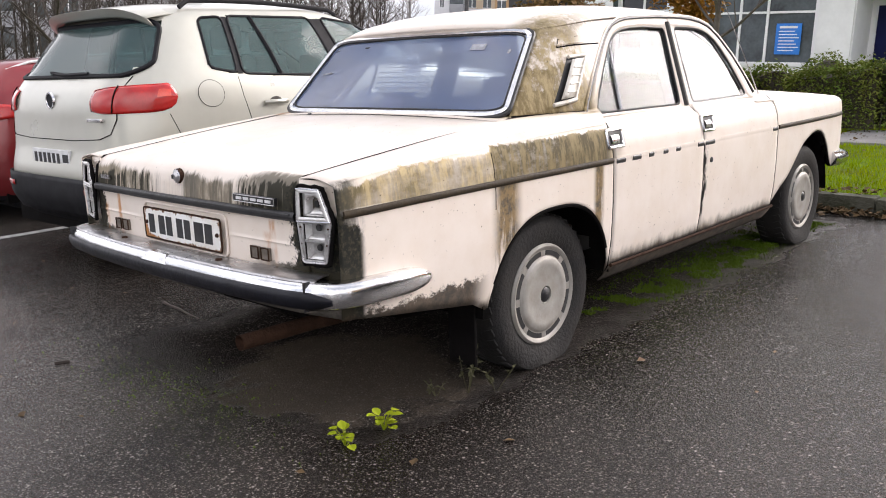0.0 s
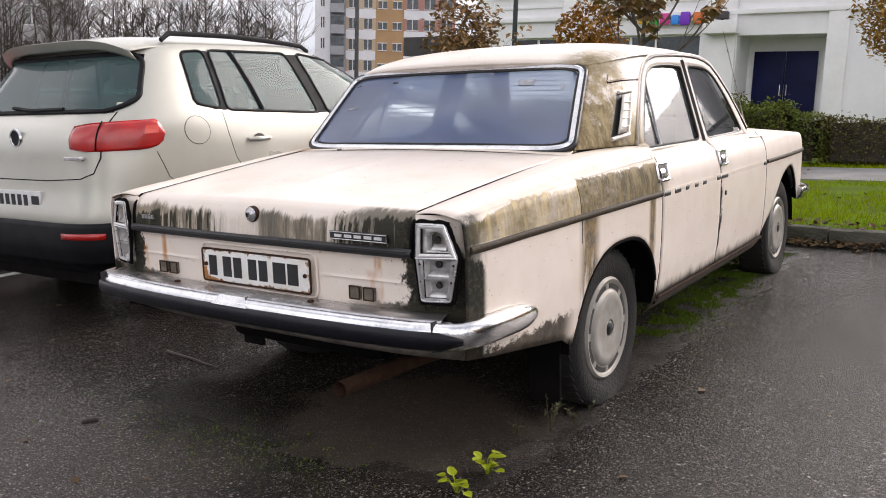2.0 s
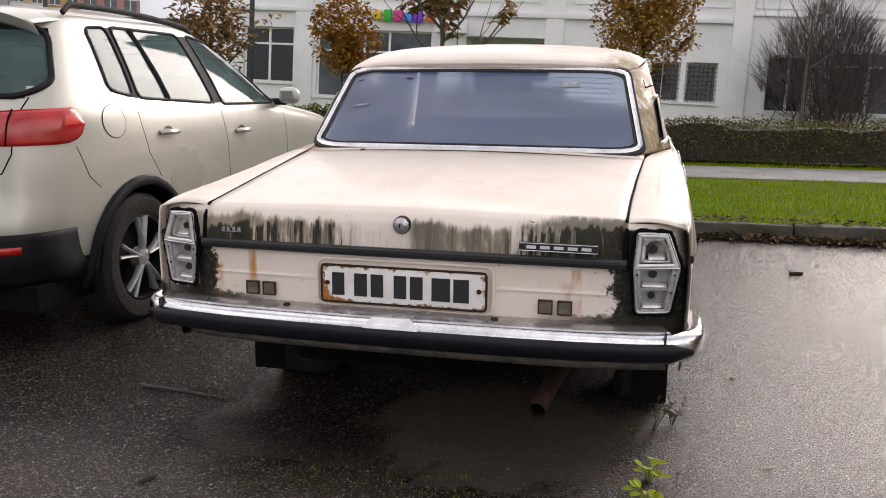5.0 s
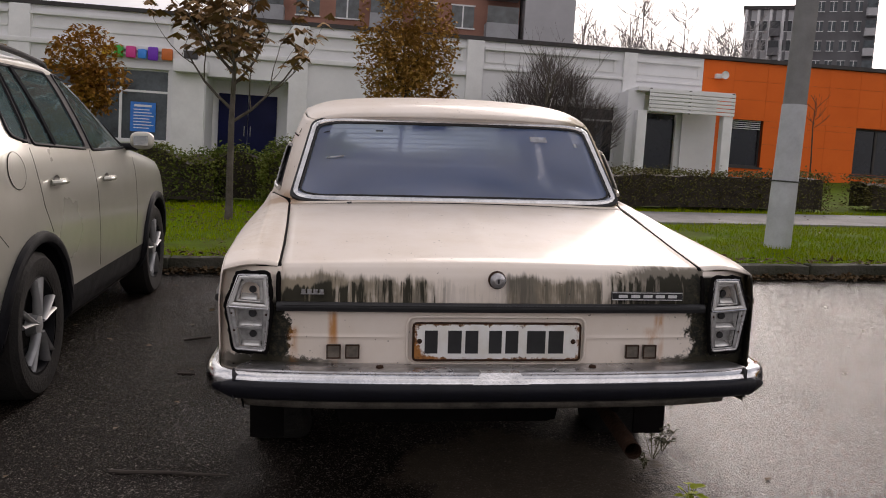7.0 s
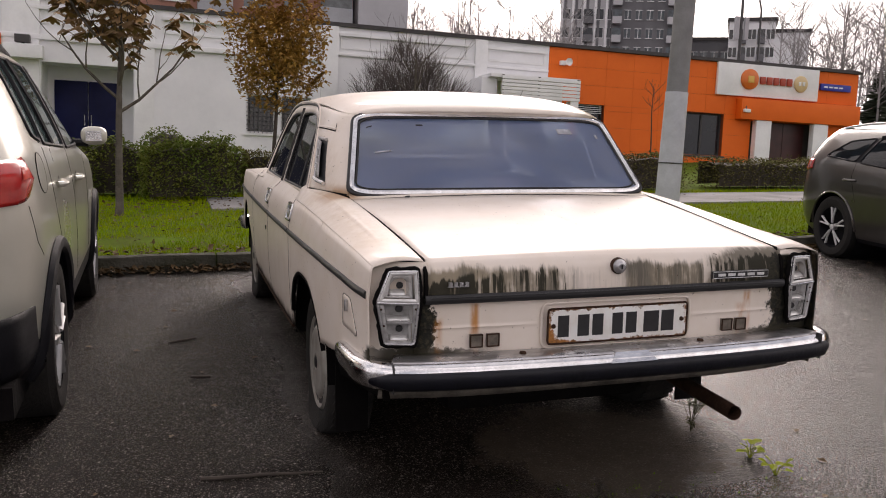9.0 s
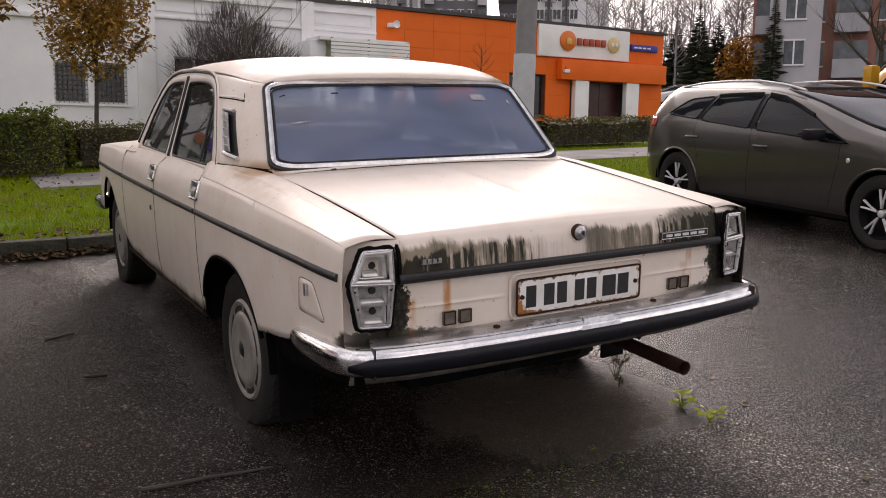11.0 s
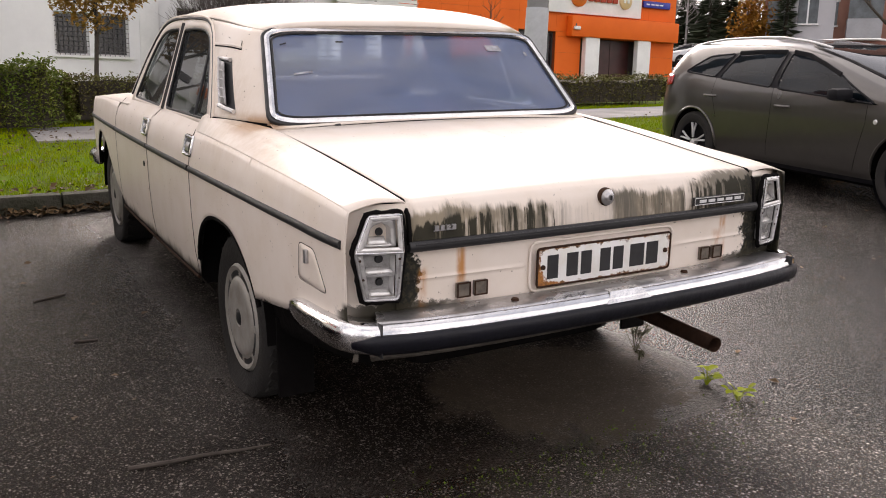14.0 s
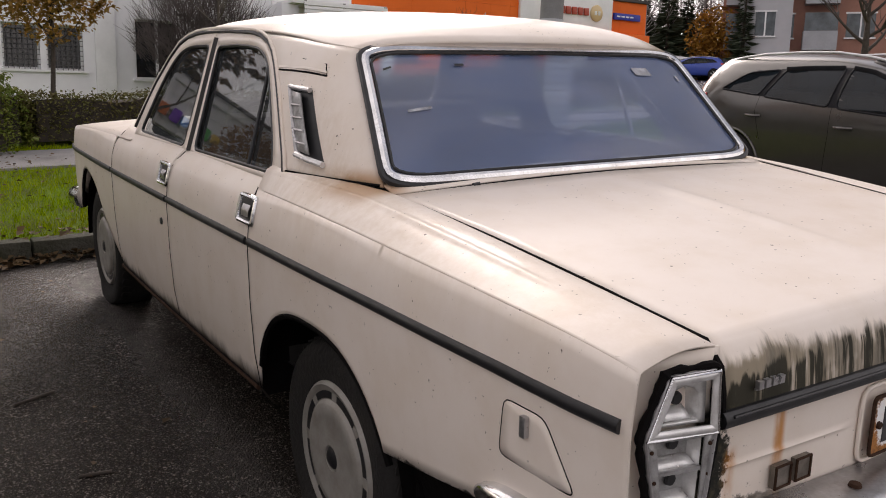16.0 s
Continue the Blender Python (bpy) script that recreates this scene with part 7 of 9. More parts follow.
def wall_with_openings(name, x0, x1, z0, z1, y, deep, openings, mat, label):
    xs = sorted({x0, x1, *[o[0] for o in openings], *[o[1] for o in openings]})
    zs = sorted({z0, z1, *[o[2] for o in openings], *[o[3] for o in openings]})
    lumps = []
    for a, b in zip(xs, xs[1:]):
        run = None
        for c, d in zip(zs, zs[1:]):
            hole = any(o[0] <= a and b <= o[1] and o[2] <= c and d <= o[3] for o in openings)
            if hole:
                if run:
                    lumps.append(cuboid(a, b, y, y + deep, *run))
                run = None
            else:
                run = (run[0] if run else c, d)
        if run:
            lumps.append(cuboid(a, b, y, y + deep, *run))
    return tagged(mesh(name, *join(*lumps), mat, flat=True), label, "wall", kind="structure")


def window(name, x0, x1, z0, z1, y, cols, rows, glassm, framem=None, label="", grille=0, depth=0.14):
    """A framed window set back in its opening: frame, sill, each pane, a grille where there is one."""
    w = tagged(new(name), label, "window", kind="structure")
    fm = framem or STUCCO2
    t = 0.05
    fr = [cuboid(x0, x1, y + depth, y + depth + 0.06, z0, z0 + t), cuboid(x0, x1, y + depth, y + depth + 0.06, z1 - t, z1), cuboid(x0, x0 + t, y + depth, y + depth + 0.06, z0 + t, z1 - t), cuboid(x1 - t, x1, y + depth, y + depth + 0.06, z0 + t, z1 - t)]
    mesh("window_frame", *join(*fr), fm, w, flat=True)
    for k in range(1, len(cols) - 1):
        x = x0 + (x1 - x0) * cols[k]
        mesh("mullion", *cuboid(x - 0.035, x + 0.035, y + depth - 0.01, y + depth + 0.05, z0 + t, z1 - t), fm, w, flat=True)
    for k in range(1, len(rows) - 1):
        z = z0 + (z1 - z0) * rows[k]
        mesh("transom", *cuboid(x0 + t, x1 - t, y + depth - 0.006, y + depth + 0.046, z - 0.03, z + 0.03), fm, w, flat=True)
    for a, b in zip(cols, cols[1:]):
        for c, d in zip(rows, rows[1:]):
            mesh("pane", *cuboid(x0 + (x1 - x0) * a + 0.01, x0 + (x1 - x0) * b - 0.01, y + depth + 0.03, y + depth + 0.045, z0 + (z1 - z0) * c + 0.01, z0 + (z1 - z0) * d - 0.01), glassm, w, flat=True)
    mesh("window_sill", *cuboid(x0 - 0.08, x1 + 0.08, y - 0.07, y + depth, z0 - 0.06, z0), fm, w, flat=True)
    if grille:
        n = int((x1 - x0) / grille)
        for k in range(1, n):
            x = x0 + (x1 - x0) * k / n
            mesh("grille_bar", *cuboid(x - 0.008, x + 0.008, y + 0.03, y + 0.046, z0, z1), GRILLE, w, flat=True)
        m = int((z1 - z0) / grille)
        for k in range(1, m):
            z = z0 + (z1 - z0) * k / m
            mesh("grille_bar", *cuboid(x0, x1, y + 0.048, y + 0.062, z - 0.008, z + 0.008), GRILLE, w, flat=True)
    return w


def bar(name, x0, x1, y0, y1, z0, z1, mat, label="", cat="trim", bevel=0.0):
    lum = lump(block(x0, x1, y0, y1, z0, z1, bevel)) if bevel else cuboid(x0, x1, y0, y1, z0, z1)
    return tagged(mesh(name, *lum, mat, flat=not bevel), label, cat, kind="structure")


def build_shops():
    holes = [(-11.6, -9.95, 1.9, 3.55), (-9.2, -5.62, 1.55, 3.55), (-4.6, -2.33, 0.0, 3.47), (0.65, 1.47, 1.90, 2.98), (1.61, 2.45, 1.90, 2.98), (3.7, 4.85, 1.75, 3.25), (5.25, 7.3, 1.8, 3.42), (8.2, 9.15, 0.0, 3.35)]
    wall_with_openings("wall_white", -13.0, 9.86, -0.6, 5.08, FY, 0.35, holes, STUCCO, "white stucco shop wall with recessed panels")
    bar("wall_back", -13.0, 22.0, 33.0, 33.3, -0.6, 5.0, STUCCO, "plain rear wall of the shops", "wall")
    bar("wall_left", -13.0, -12.7, 22.352, 33.0, -0.6, 5.0, STUCCO, "plain end wall of the shops", "wall")
    bar("wall_right", 21.7, 22.0, 22.352, 33.0, -0.6, 5.06, ORANGE, "orange end wall of the store", "wall")
    bar("roof_shops", -13.1, 22.1, 22.1, 33.3, 5.08, 5.2, CAP, "flat dark roof", "roof")
    bar("roof_trim", -13.1, 22.1, FY - 0.09, 22.1, 5.06, 5.14, CAP, "dark metal parapet cap", "trim")
    for k, (a, b) in enumerate(((-12.4, -9.9), (-9.3, -5.6), (-4.9, -2.5), (-1.6, 2.6), (3.26, 7.16), (7.80, 9.74))):
        t = 0.06
        fr = [cuboid(a - 0.03, b + 0.03, FY - 0.11, FY, 4.80, 4.87), cuboid(a, b, FY - 0.035, FY, 4.44, 4.50), cuboid(a, a + t, FY - 0.035, FY, 4.50, 4.80), cuboid(b - t, b, FY - 0.035, FY, 4.50, 4.80)]
        tagged(mesh("panel_trim", *join(*fr), STUCCO2, flat=True), "raised plaster panel frame on the frieze", "trim", kind="structure")
    bar("cornice_trim", -13.0, 2.7, FY - 0.12, FY, 4.02, 4.16, STUCCO2, "white plaster cornice", "trim", 0.02)
    bar("cornice_trim", 3.2, 9.84, FY - 0.08, FY, 4.24, 4.32, STUCCO2, "white plaster cornice", "trim", 0.02)
    for a, b in ((-9.86, -9.30), (-5.5, -4.62), (-2.30, -1.80), (2.72, 3.2), (7.38, 7.78)):
        bar("pilaster_trim", a, b, FY - 0.10, FY, 0.3, 5.05, STUCCO2, "white pilaster", "trim", 0.01)
    window("window_1", -11.6, -9.95, 1.9, 3.55, FY, (0, 0.5, 1), (0, 0.7, 1), SHOPGLASS, label="dark shop window in a white frame")
    w = window("window_3", -9.2, -5.62, 1.55, 3.55, FY, (0, 0.415, 0.632, 1), (0, 0.69, 1), SHOPGLASS2, label="wide shop window with white frames and a blue poster")
    for x in (-8.9, -8.55, -8.2):
        mesh("blind", *cuboid(x, x + 0.28, FY + 0.19, FY + 0.195, 2.2, 2.98), CAP, w, flat=True)
    # hood beside the doorway, with a small dark lamp box
    bar("hood_trim", -5.42, -4.50, FY - 0.50, FY - 0.101, 3.50, 3.84, STUCCO2, "white plaster hood beside the doorway", "trim", 0.02)
    hl = thing("wall_lamp", "small dark lamp box on the white wall above the hood", "lamp")
    mesh("lamp_body", *lump(block(-5.18, -4.82, FY - 0.30, FY - 0.10, 3.90, 4.10, 0.02)), CAP, hl)
    mesh("bracket", *cuboid(-5.03, -4.97, FY - 0.16, FY - 0.10, 3.84, 3.90), GRILLE, hl, flat=True)
    # the navy doorway, set back
    for nm, v in (("wall_recess", join(cuboid(-4.68, -4.6, 22.352, 23.3, 0.3, 3.5), cuboid(-2.33, -2.25, 22.352, 23.3, 0.3, 3.5), cuboid(-4.68, -2.25, 23.3, 23.4, 0.3, 3.5), cuboid(-4.68, -2.25, 22.352, 23.3, 3.5, 3.58))),):
        tagged(mesh(nm, *v, STUCCO, flat=True), "white recess around the navy doorway", "wall", kind="structure")
    d = tagged(new("door_1"), "navy blue double door in a white recess", "door", kind="structure")
    for a, b in ((-4.42, -3.57), (-3.55, -2.72)):
        leaf = mesh("door_leaf", *lump(block(a, b, 23.22, 23.29, 0.9, 3.12, 0.01)), NAVYDOOR, d)
        mesh("door_handle", *tube([(b - 0.08 if a < -4 else a + 0.08, 23.18, 1.9), (b - 0.08 if a < -4 else a + 0.08, 23.18, 2.2)], 0.015, 6), CHROME, leaf)
    window("window_4", 0.65, 1.47, 1.90, 2.98, FY, (0, 1), (0, 1), SHOPGLASS, label="barred dark window with a white sill", grille=0.11)
    window("window_5", 1.61, 2.45, 1.90, 2.98, FY, (0, 1), (0, 1), SHOPGLASS, label="barred dark window with a white sill", grille=0.11)
    window("window_6", 3.7, 4.85, 1.75, 3.25, FY, (0, 0.5, 1), (0, 1), SHOPGLASS, label="dark window behind the shrub")
    window("window_7", 5.25, 7.3, 1.8, 3.42, FY, (0, 0.49, 1), (0, 0.76, 1), SHOPGLASS, label="dark window behind the shrub")
    d = tagged(new("door_2"), "dark side door under a slatted porch", "door", kind="structure")
    mesh("door_leaf", *cuboid(8.2, 9.15, 22.15, 22.22, 1.1, 3.35), SHOPGLASS, d, flat=True)
    # coloured letters become plain blocks
    sg = thing("shop_sign", "row of bright coloured sign blocks above the shop window", "sign")
    for x, w, z0, z1, c in ((-7.40, 0.26, 3.84, 4.10, (0.80, 0.50, 0.02)), (-7.08, 0.26, 3.79, 4.13, (0.02, 0.42, 0.04)), (-6.76, 0.28, 3.80, 4.12, (0.75, 0.05, 0.30)), (-6.44, 0.24, 3.80, 4.06, (0.03, 0.28, 0.85)), (-6.17, 0.28, 3.77, 4.14, (0.20, 0.03, 0.55)), (-5.80, 0.30, 3.80, 4.12, (0.70, 0.17, 0.03))):
        mesh("sign_block", *lump(block(x, x + w, FY - 0.20, FY - 0.11, z0, z1, 0.05)), material("sign_colour", c, 0.4, vary=0.08, scale=6), sg)
    mesh("sign_rail", *cuboid(-7.45, -5.45, FY - 0.109, FY, 3.90, 3.95), STUCCO2, sg, flat=True)
    ps = thing("window_poster", "blue poster with pale text bars in the window", "poster")
    mesh("poster_sheet", *cuboid(-6.66, -5.97, 22.120, 22.126, 1.81, 2.63), POSTER, ps, flat=True)
    for k in range(7):
        mesh("text_bar", *cuboid(-6.57, -6.14 + 0.06 * ((k * 2) % 3), 22.112, 22.119, 1.90 + 0.085 * k, 1.925 + 0.085 * k), STUCCO2, ps, flat=True)
    mesh("title_bar", *cuboid(-6.56, -6.08, 22.112, 22.119, 2.50, 2.56), STUCCO2, ps, flat=True)
    # left annexe
    bar("wall_annexe", -17.2, -13.0, 24.0, 24.3, -0.6, 3.2, STUCCO, "low white annexe wall", "wall")
    bar("roof_annexe", -17.35, -12.9, 23.8, 30.0, 3.2, 3.87, CAP, "dark roof band of the annexe", "roof")
    # porch with slats
    pc = thing("slatted_porch", "white porch with posts and a slatted canopy", "porch")
    py = 20.75
    for x in (7.52, 10.06):
        mesh("post", *lump(block(x, x + 0.28, py, py + 0.28, 0.8, 3.30, 0.015)), STUCCO2, pc)
    for k in range(6):
        z = 3.30 + 0.105 * k
        mesh("slat", *cuboid(7.82, 10.36, py - 0.03, py + 0.0, z, z + 0.085), STUCCO2, pc, flat=True)
    for x in (7.84, 9.0, 10.28):
        mesh("batten", *cuboid(x, x + 0.06, py + 0.002, py + 0.05, 3.28, 3.94), GRILLE, pc, flat=True)
    mesh("porch_roof", *cuboid(7.50, 10.38, py + 0.05, 21.98, 3.86, 3.96), STUCCO2, pc, flat=True)
    mesh("porch_screen", *cuboid(9.30, 10.34, FY - 0.10, FY - 0.04, 0.8, 3.86), STUCCO, pc, flat=True)
    mesh("porch_pier", *lump(block(7.30, 7.80, py + 0.3, 21.98, 0.8, 3.86, 0.02)), STUCCO, pc)
    return sg


def build_store():
    holes = [(10.85, 11.9, 1.95, 3.38), (14.9, 16.45, 1.92, 3.33), (17.55, 20.65, 0.0, 3.18)]
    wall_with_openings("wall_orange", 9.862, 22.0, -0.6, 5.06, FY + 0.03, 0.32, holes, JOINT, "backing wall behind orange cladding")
    # cladding panels, one by one
    clad = tagged(new("wall_cladding"), "orange metal cladding panels with dark joints", "wall", kind="structure")
    xs = [9.87, 10.85, 11.9, 12.9, 13.9, 14.9, 15.68, 16.45, 17.55, 18.6, 19.6, 20.65, 21.99]
    zs = [1.55, 1.93, 2.65, 3.18, 3.35, 3.95, 4.5, 5.05]
    for a, b in zip(xs, xs[1:]):
        for c, d in zip(zs, zs[1:]):
            mx, mz = (a + b) / 2, (c + d) / 2
            if any(o[0] - 0.01 < mx < o[1] + 0.01 and o[2] < mz < o[3] for o in holes):
                continue
            mesh("panel", *cuboid(a + 0.003, b - 0.003, FY, FY + 0.028, c + 0.003, d - 0.003), ORANGE, clad, flat=True)
    bar("plinth_trim", 9.87, 22.0, FY - 0.02, FY + 0.026, 0.8, 1.54, PLINTH, "dark plinth", "trim")
    window("window_8", 10.85, 11.9, 1.95, 3.38, FY + 0.02, (0, 1), (0, 1), SHOPGLASS, CAP, "dark store window")
    window("window_9", 14.9, 16.45, 1.92, 3.33, FY + 0.02, (0, 0.5, 1), (0, 1), SHOPGLASS, CAP, "dark store window")
    for k in range(5):
        bar("blind_trim", 10.9, 11.85, FY + 0.10, FY + 0.11, 3.08 + 0.06 * k, 3.10 + 0.06 * k, STUCCO2, "pale window slat", "trim")
    # projecting fascia over the entrance
    bar("fascia_trim", 16.9, 21.9, FY - 0.32, FY - 0.001, 3.20, 3.90, ORANGE, "projecting orange fascia over the entrance", "trim", 0.02)
    for x in (17.58, 19.98):
        bar("pillar_trim", x, x + 0.62, FY - 0.27, FY - 0.04, 0.9, 3.199, STUCCO2, "white entrance pillar", "trim", 0.015)
    d = tagged(new("door_3"), "dark red recessed store entrance", "door", kind="structure")
    mesh("door_leaf", *cuboid(18.2, 19.1, 22.25, 22.3, 1.4, 3.17), REDDOOR, d, flat=True)
    mesh("door_leaf", *cuboid(19.12, 20.0, 22.25, 22.3, 1.4, 3.17), REDDOOR, d, flat=True)
    bar("wall_porch", 17.55, 20.65, 22.36, 22.42, 0.9, 3.2, CAP, "dark back of the entrance", "wall")
    sg = thing("store_sign", "white sign board with an orange disc, letters as blocks, pale disc", "sign")
    mesh("sign_board", *lump(block(16.02, 20.17, FY - 0.12, FY - 0.004, 3.98, 5.06, 0.01)), STUCCO2, sg)
    mesh("orange_disc", *lathe([(0.0, -0.10), (0.30, -0.10), (0.34, -0.07), (0.34, 0.0)], 32, (17.26, FY - 0.122, 4.55), "y"), material("sign_orange", (0.75, 0.17, 0.02), 0.4, vary=0.06, scale=4), sg)
    mesh("disc_mark", *lump(block(17.14, 17.38, FY - 0.25, FY - 0.224, 4.43, 4.66, 0.03)), material("sign_yellow", (0.75, 0.45, 0.10), 0.4, vary=0.06, scale=4), sg)
    for k in range(5):
        mesh("sign_block", *lump(block(17.68 + 0.275 * k, 17.89 + 0.275 * k, FY - 0.20, FY - 0.125, 4.42, 4.67, 0.02)), material("sign_red", (0.42, 0.05, 0.02), 0.4, vary=0.06, scale=4), sg)
    mesh("pale_disc", *lathe([(0.0, -0.08), (0.24, -0.08), (0.28, -0.05), (0.28, 0.0)], 28, (19.38, FY - 0.122, 4.53), "y"), material("sign_pale", (0.70, 0.52, 0.28), 0.4, vary=0.06, scale=4), sg)
    for x in (19.24, 19.40):
        mesh("disc_mark", *lump(block(x, x + 0.10, FY - 0.225, FY - 0.204, 4.46, 4.60, 0.01)), STUCCO2, sg)
    bl = thing("blue_sign", "narrow blue sign strip with pale bars", "sign")
    mesh("sign_board", *lump(block(20.30, 21.60, FY - 0.10, FY - 0.004, 4.40, 4.63, 0.01)), material("sign_blue", (0.015, 0.03, 0.35), 0.4, vary=0.1, scale=4), bl)
    for k in range(4):
        mesh("sign_bar", *cuboid(20.42 + 0.22 * k, 20.58 + 0.22 * k, FY - 0.108, FY - 0.101, 4.49, 4.54), STUCCO2, bl, flat=True)
    cam_box = thing("wall_lamp", "small pale floodlight on the orange wall", "lamp")
    mesh("lamp_body", *lump(block(16.95, 17.20, FY - 0.43, FY - 0.322, 3.42, 3.54, 0.03)), STUCCO2, cam_box)
    mesh("bracket", *tube([(17.07, FY - 0.33, 3.52), (17.07, FY - 0.33, 3.64)], 0.02, 6), GRILLE, cam_box)
    dish = thing("wall_siren", "small pale box and dish on the orange wall", "fixture")
    mesh("dish", *lathe([(0.0, -0.02), (0.08, -0.05), (0.12, -0.12)], 20, (10.46, FY - 0.10, 4.60), "y"), STUCCO2, dish)
    mesh("bracket", *lump(block(10.22, 10.42, FY - 0.14, FY, 4.50, 4.64, 0.02)), STUCCO2, dish)


build_shops()
build_store()

# ---- far buildings ----
def flats(name, label, x, y, rz, w, d, z1, wall, win, cols, floors, f0, storey, accent=None, balcony=(), glassm=None, frame=None):
    """A block with rows of windows on its front; f0: height of the lowest row that is built."""
    b = thing(name, label, "building", pose(x, y, 0, 0, 0, rz))
    mesh("wall", *cuboid(-w / 2, w / 2, 0, d, -6, z1), wall, b, flat=True)
    mesh("roof", *cuboid(-w / 2 - 0.3, w / 2 + 0.3, -0.3, d + 0.3, z1, z1 + 0.6), CAP, b, flat=True)
    step = w / cols
    pane = frame_me = None
    for r in range(floors):
        z = f0 + r * storey
        if z + win[1] > z1:
            break
        for c in range(cols):
            cx = -w / 2 + step * (c + 0.5)
            if c in balcony:
                o = mesh("balcony", *join(cuboid(cx - step * 0.42, cx + step * 0.42, -1.1, -1.0, z - 0.7, z + 0.35), cuboid(cx - step * 0.42, cx + step * 0.42, -1.1, 0, z - 0.85, z - 0.7), cuboid(cx - step * 0.42, cx - step * 0.39, -1.0, 0, z - 0.7, z + 0.35), cuboid(cx + step * 0.39, cx + step * 0.42, -1.0, 0, z - 0.7, z + 0.35)), accent or STUCCO, b, flat=True)
                mesh("balcony_glazing", *cuboid(cx - step * 0.41, cx + step * 0.41, -1.06, -1.02, z + 0.36, z + 1.5), glassm or SHOPGLASS, b, flat=True)
                continue
            if pane is None:
                pane = mesh("window", *join(cuboid(-win[0] / 2, win[0] / 2, -0.02, 0.05, 0, win[1])), glassm or SHOPGLASS, b, flat=True)
                frame_me = mesh("frame", *join(cuboid(-win[0] / 2 - 0.08, win[0] / 2 + 0.08, -0.05, -0.021, win[1], win[1] + 0.1), cuboid(-win[0] / 2 - 0.08, win[0] / 2 + 0.08, -0.12, -0.021, -0.1, 0), cuboid(-0.05, 0.05, -0.05, -0.021, 0, win[1])), frame or STUCCO2, pane, flat=True)
                pane.location = (cx, 0, z)
                continue
            o = new("window", pane.data)
            o.parent, o.location = b, (cx, 0, z)
            q = new("frame", frame_me.data)
            q.parent = o
    return b


def far(az, dist):
    return -0.8 + dist * math.sin(radians(az)), -2.4 + dist * math.cos(radians(az))


GREENSTEEL = material("dark_green_steel", (0.018, 0.035, 0.035), 0.5, vary=0.2, scale=6)
PINK = material("pink_brick", (0.38, 0.19, 0.14), 0.85, vary=0.15, scale=0.6)
# slate lightened so that its colour carries distance haze
SLATE = material("slate_tower_wall", (0.15, 0.15, 0.16), 0.7, vary=0.15, scale=0.3)
PALE = material("pale_tower_wall", (0.50, 0.50, 0.52), 0.8, vary=0.1, scale=0.3)
OCHRE = material("ochre_panels", (0.52, 0.33, 0.17), 0.85, vary=0.1, scale=0.4)
ROSE = material("rose_panels", (0.50, 0.27, 0.23), 0.85, vary=0.12, scale=0.5)
SANDWALL = material("sand_panels", (0.58, 0.46, 0.33), 0.85, vary=0.1, scale=0.5)
GREYBAL = material("grey_balcony", (0.40, 0.41, 0.43), 0.7, vary=0.15, scale=0.8)
flats("apartment_block", "brown and beige flats rising behind the shop roof", 1.5, 58, 0, 19, 14, 34, PINK, (1.6, 1.5), 7, 6, 8.6, 2.9, GREYBAL, (0, 3, 6), SHOPGLASS2)
flats("apartment_wing", "pale blank wing of the flats behind the shops", 13.0, 57, 0, 3.6, 14, 34, PALE, (0.8, 1.4), 1, 1, 40, 2.9)
x, y = far(27.0, 150)
b = flats("tower_block", "pale stepped tower with dark window bands", x, y, -27, 9.5, 14, 31, PALE, (1.3, 1.7), 5, 6, 12, 3.1, SLATE, (2,), SHOPGLASS)
for k in range(5):
    mesh("fin", *cuboid(-4.75 + 1.9 * k, -4.35 + 1.9 * k, -0.25, -0.01, 6, 31), STUCCO, b, flat=True)
    mesh("dark_band", *cuboid(-4.2 + 1.9 * k, -3.75 + 1.9 * k, -0.10, -0.06, 6, 31), SLATE, b, flat=True)
x, y = far(30.6, 150)
flats("tower_block", "dark slate tower block with pale balconies", x, y, -27, 11.0, 14, 52, SLATE, (1.0, 1.5), 6, 7, 12, 3.1, PALE, (0, 5), SHOPGLASS2)
x, y = far(34.8, 160)
flats("distant_flats", "dark low flats far behind the store", x, y, -35, 7.0, 14, 25.5, SLATE, (1.2, 1.5), 4, 5, 13, 3.0, PALE, (), SHOPGLASS2)
x, y = far(37.3, 155)
flats("distant_flats", "white flats with dark window bands far behind the store", x, y, -37, 7.5, 14, 28, STUCCO, (1.3, 1.6), 5, 5, 13, 3.0, SLATE, (1, 3), SHOPGLASS)
x, y = far(39.6, 158)
flats("distant_flats", "blank white gable of distant flats", x, y, -37, 6.0, 14, 26.5, STUCCO, (1.2, 1.5), 1, 1, 60, 3.0)
x, y = far(57.0, 62)
flats("brick_flats", "pink brick flats with grey balconies across the lot", x, y, -52, 17, 12, 22, PINK, (1.7, 1.5), 7, 6, 3.2, 2.9, GREYBAL, (0, 2, 5), SHOPGLASS2)
x, y = far(51.6, 60)
flats("brick_flats", "pale end bay of the brick flats", x, y, -52, 3.2, 12, 22, PALE, (1.2, 1.5), 1, 6, 3.2, 2.9, GREYBAL, (), SHOPGLASS2)
x, y = far(66, 66)
flats("brick_flats", "brick flats further along the street", x, y, -60, 14, 12, 18, PINK, (1.7, 1.5), 6, 5, 3.2, 2.9, GREYBAL, (1, 4), SHOPGLASS2)
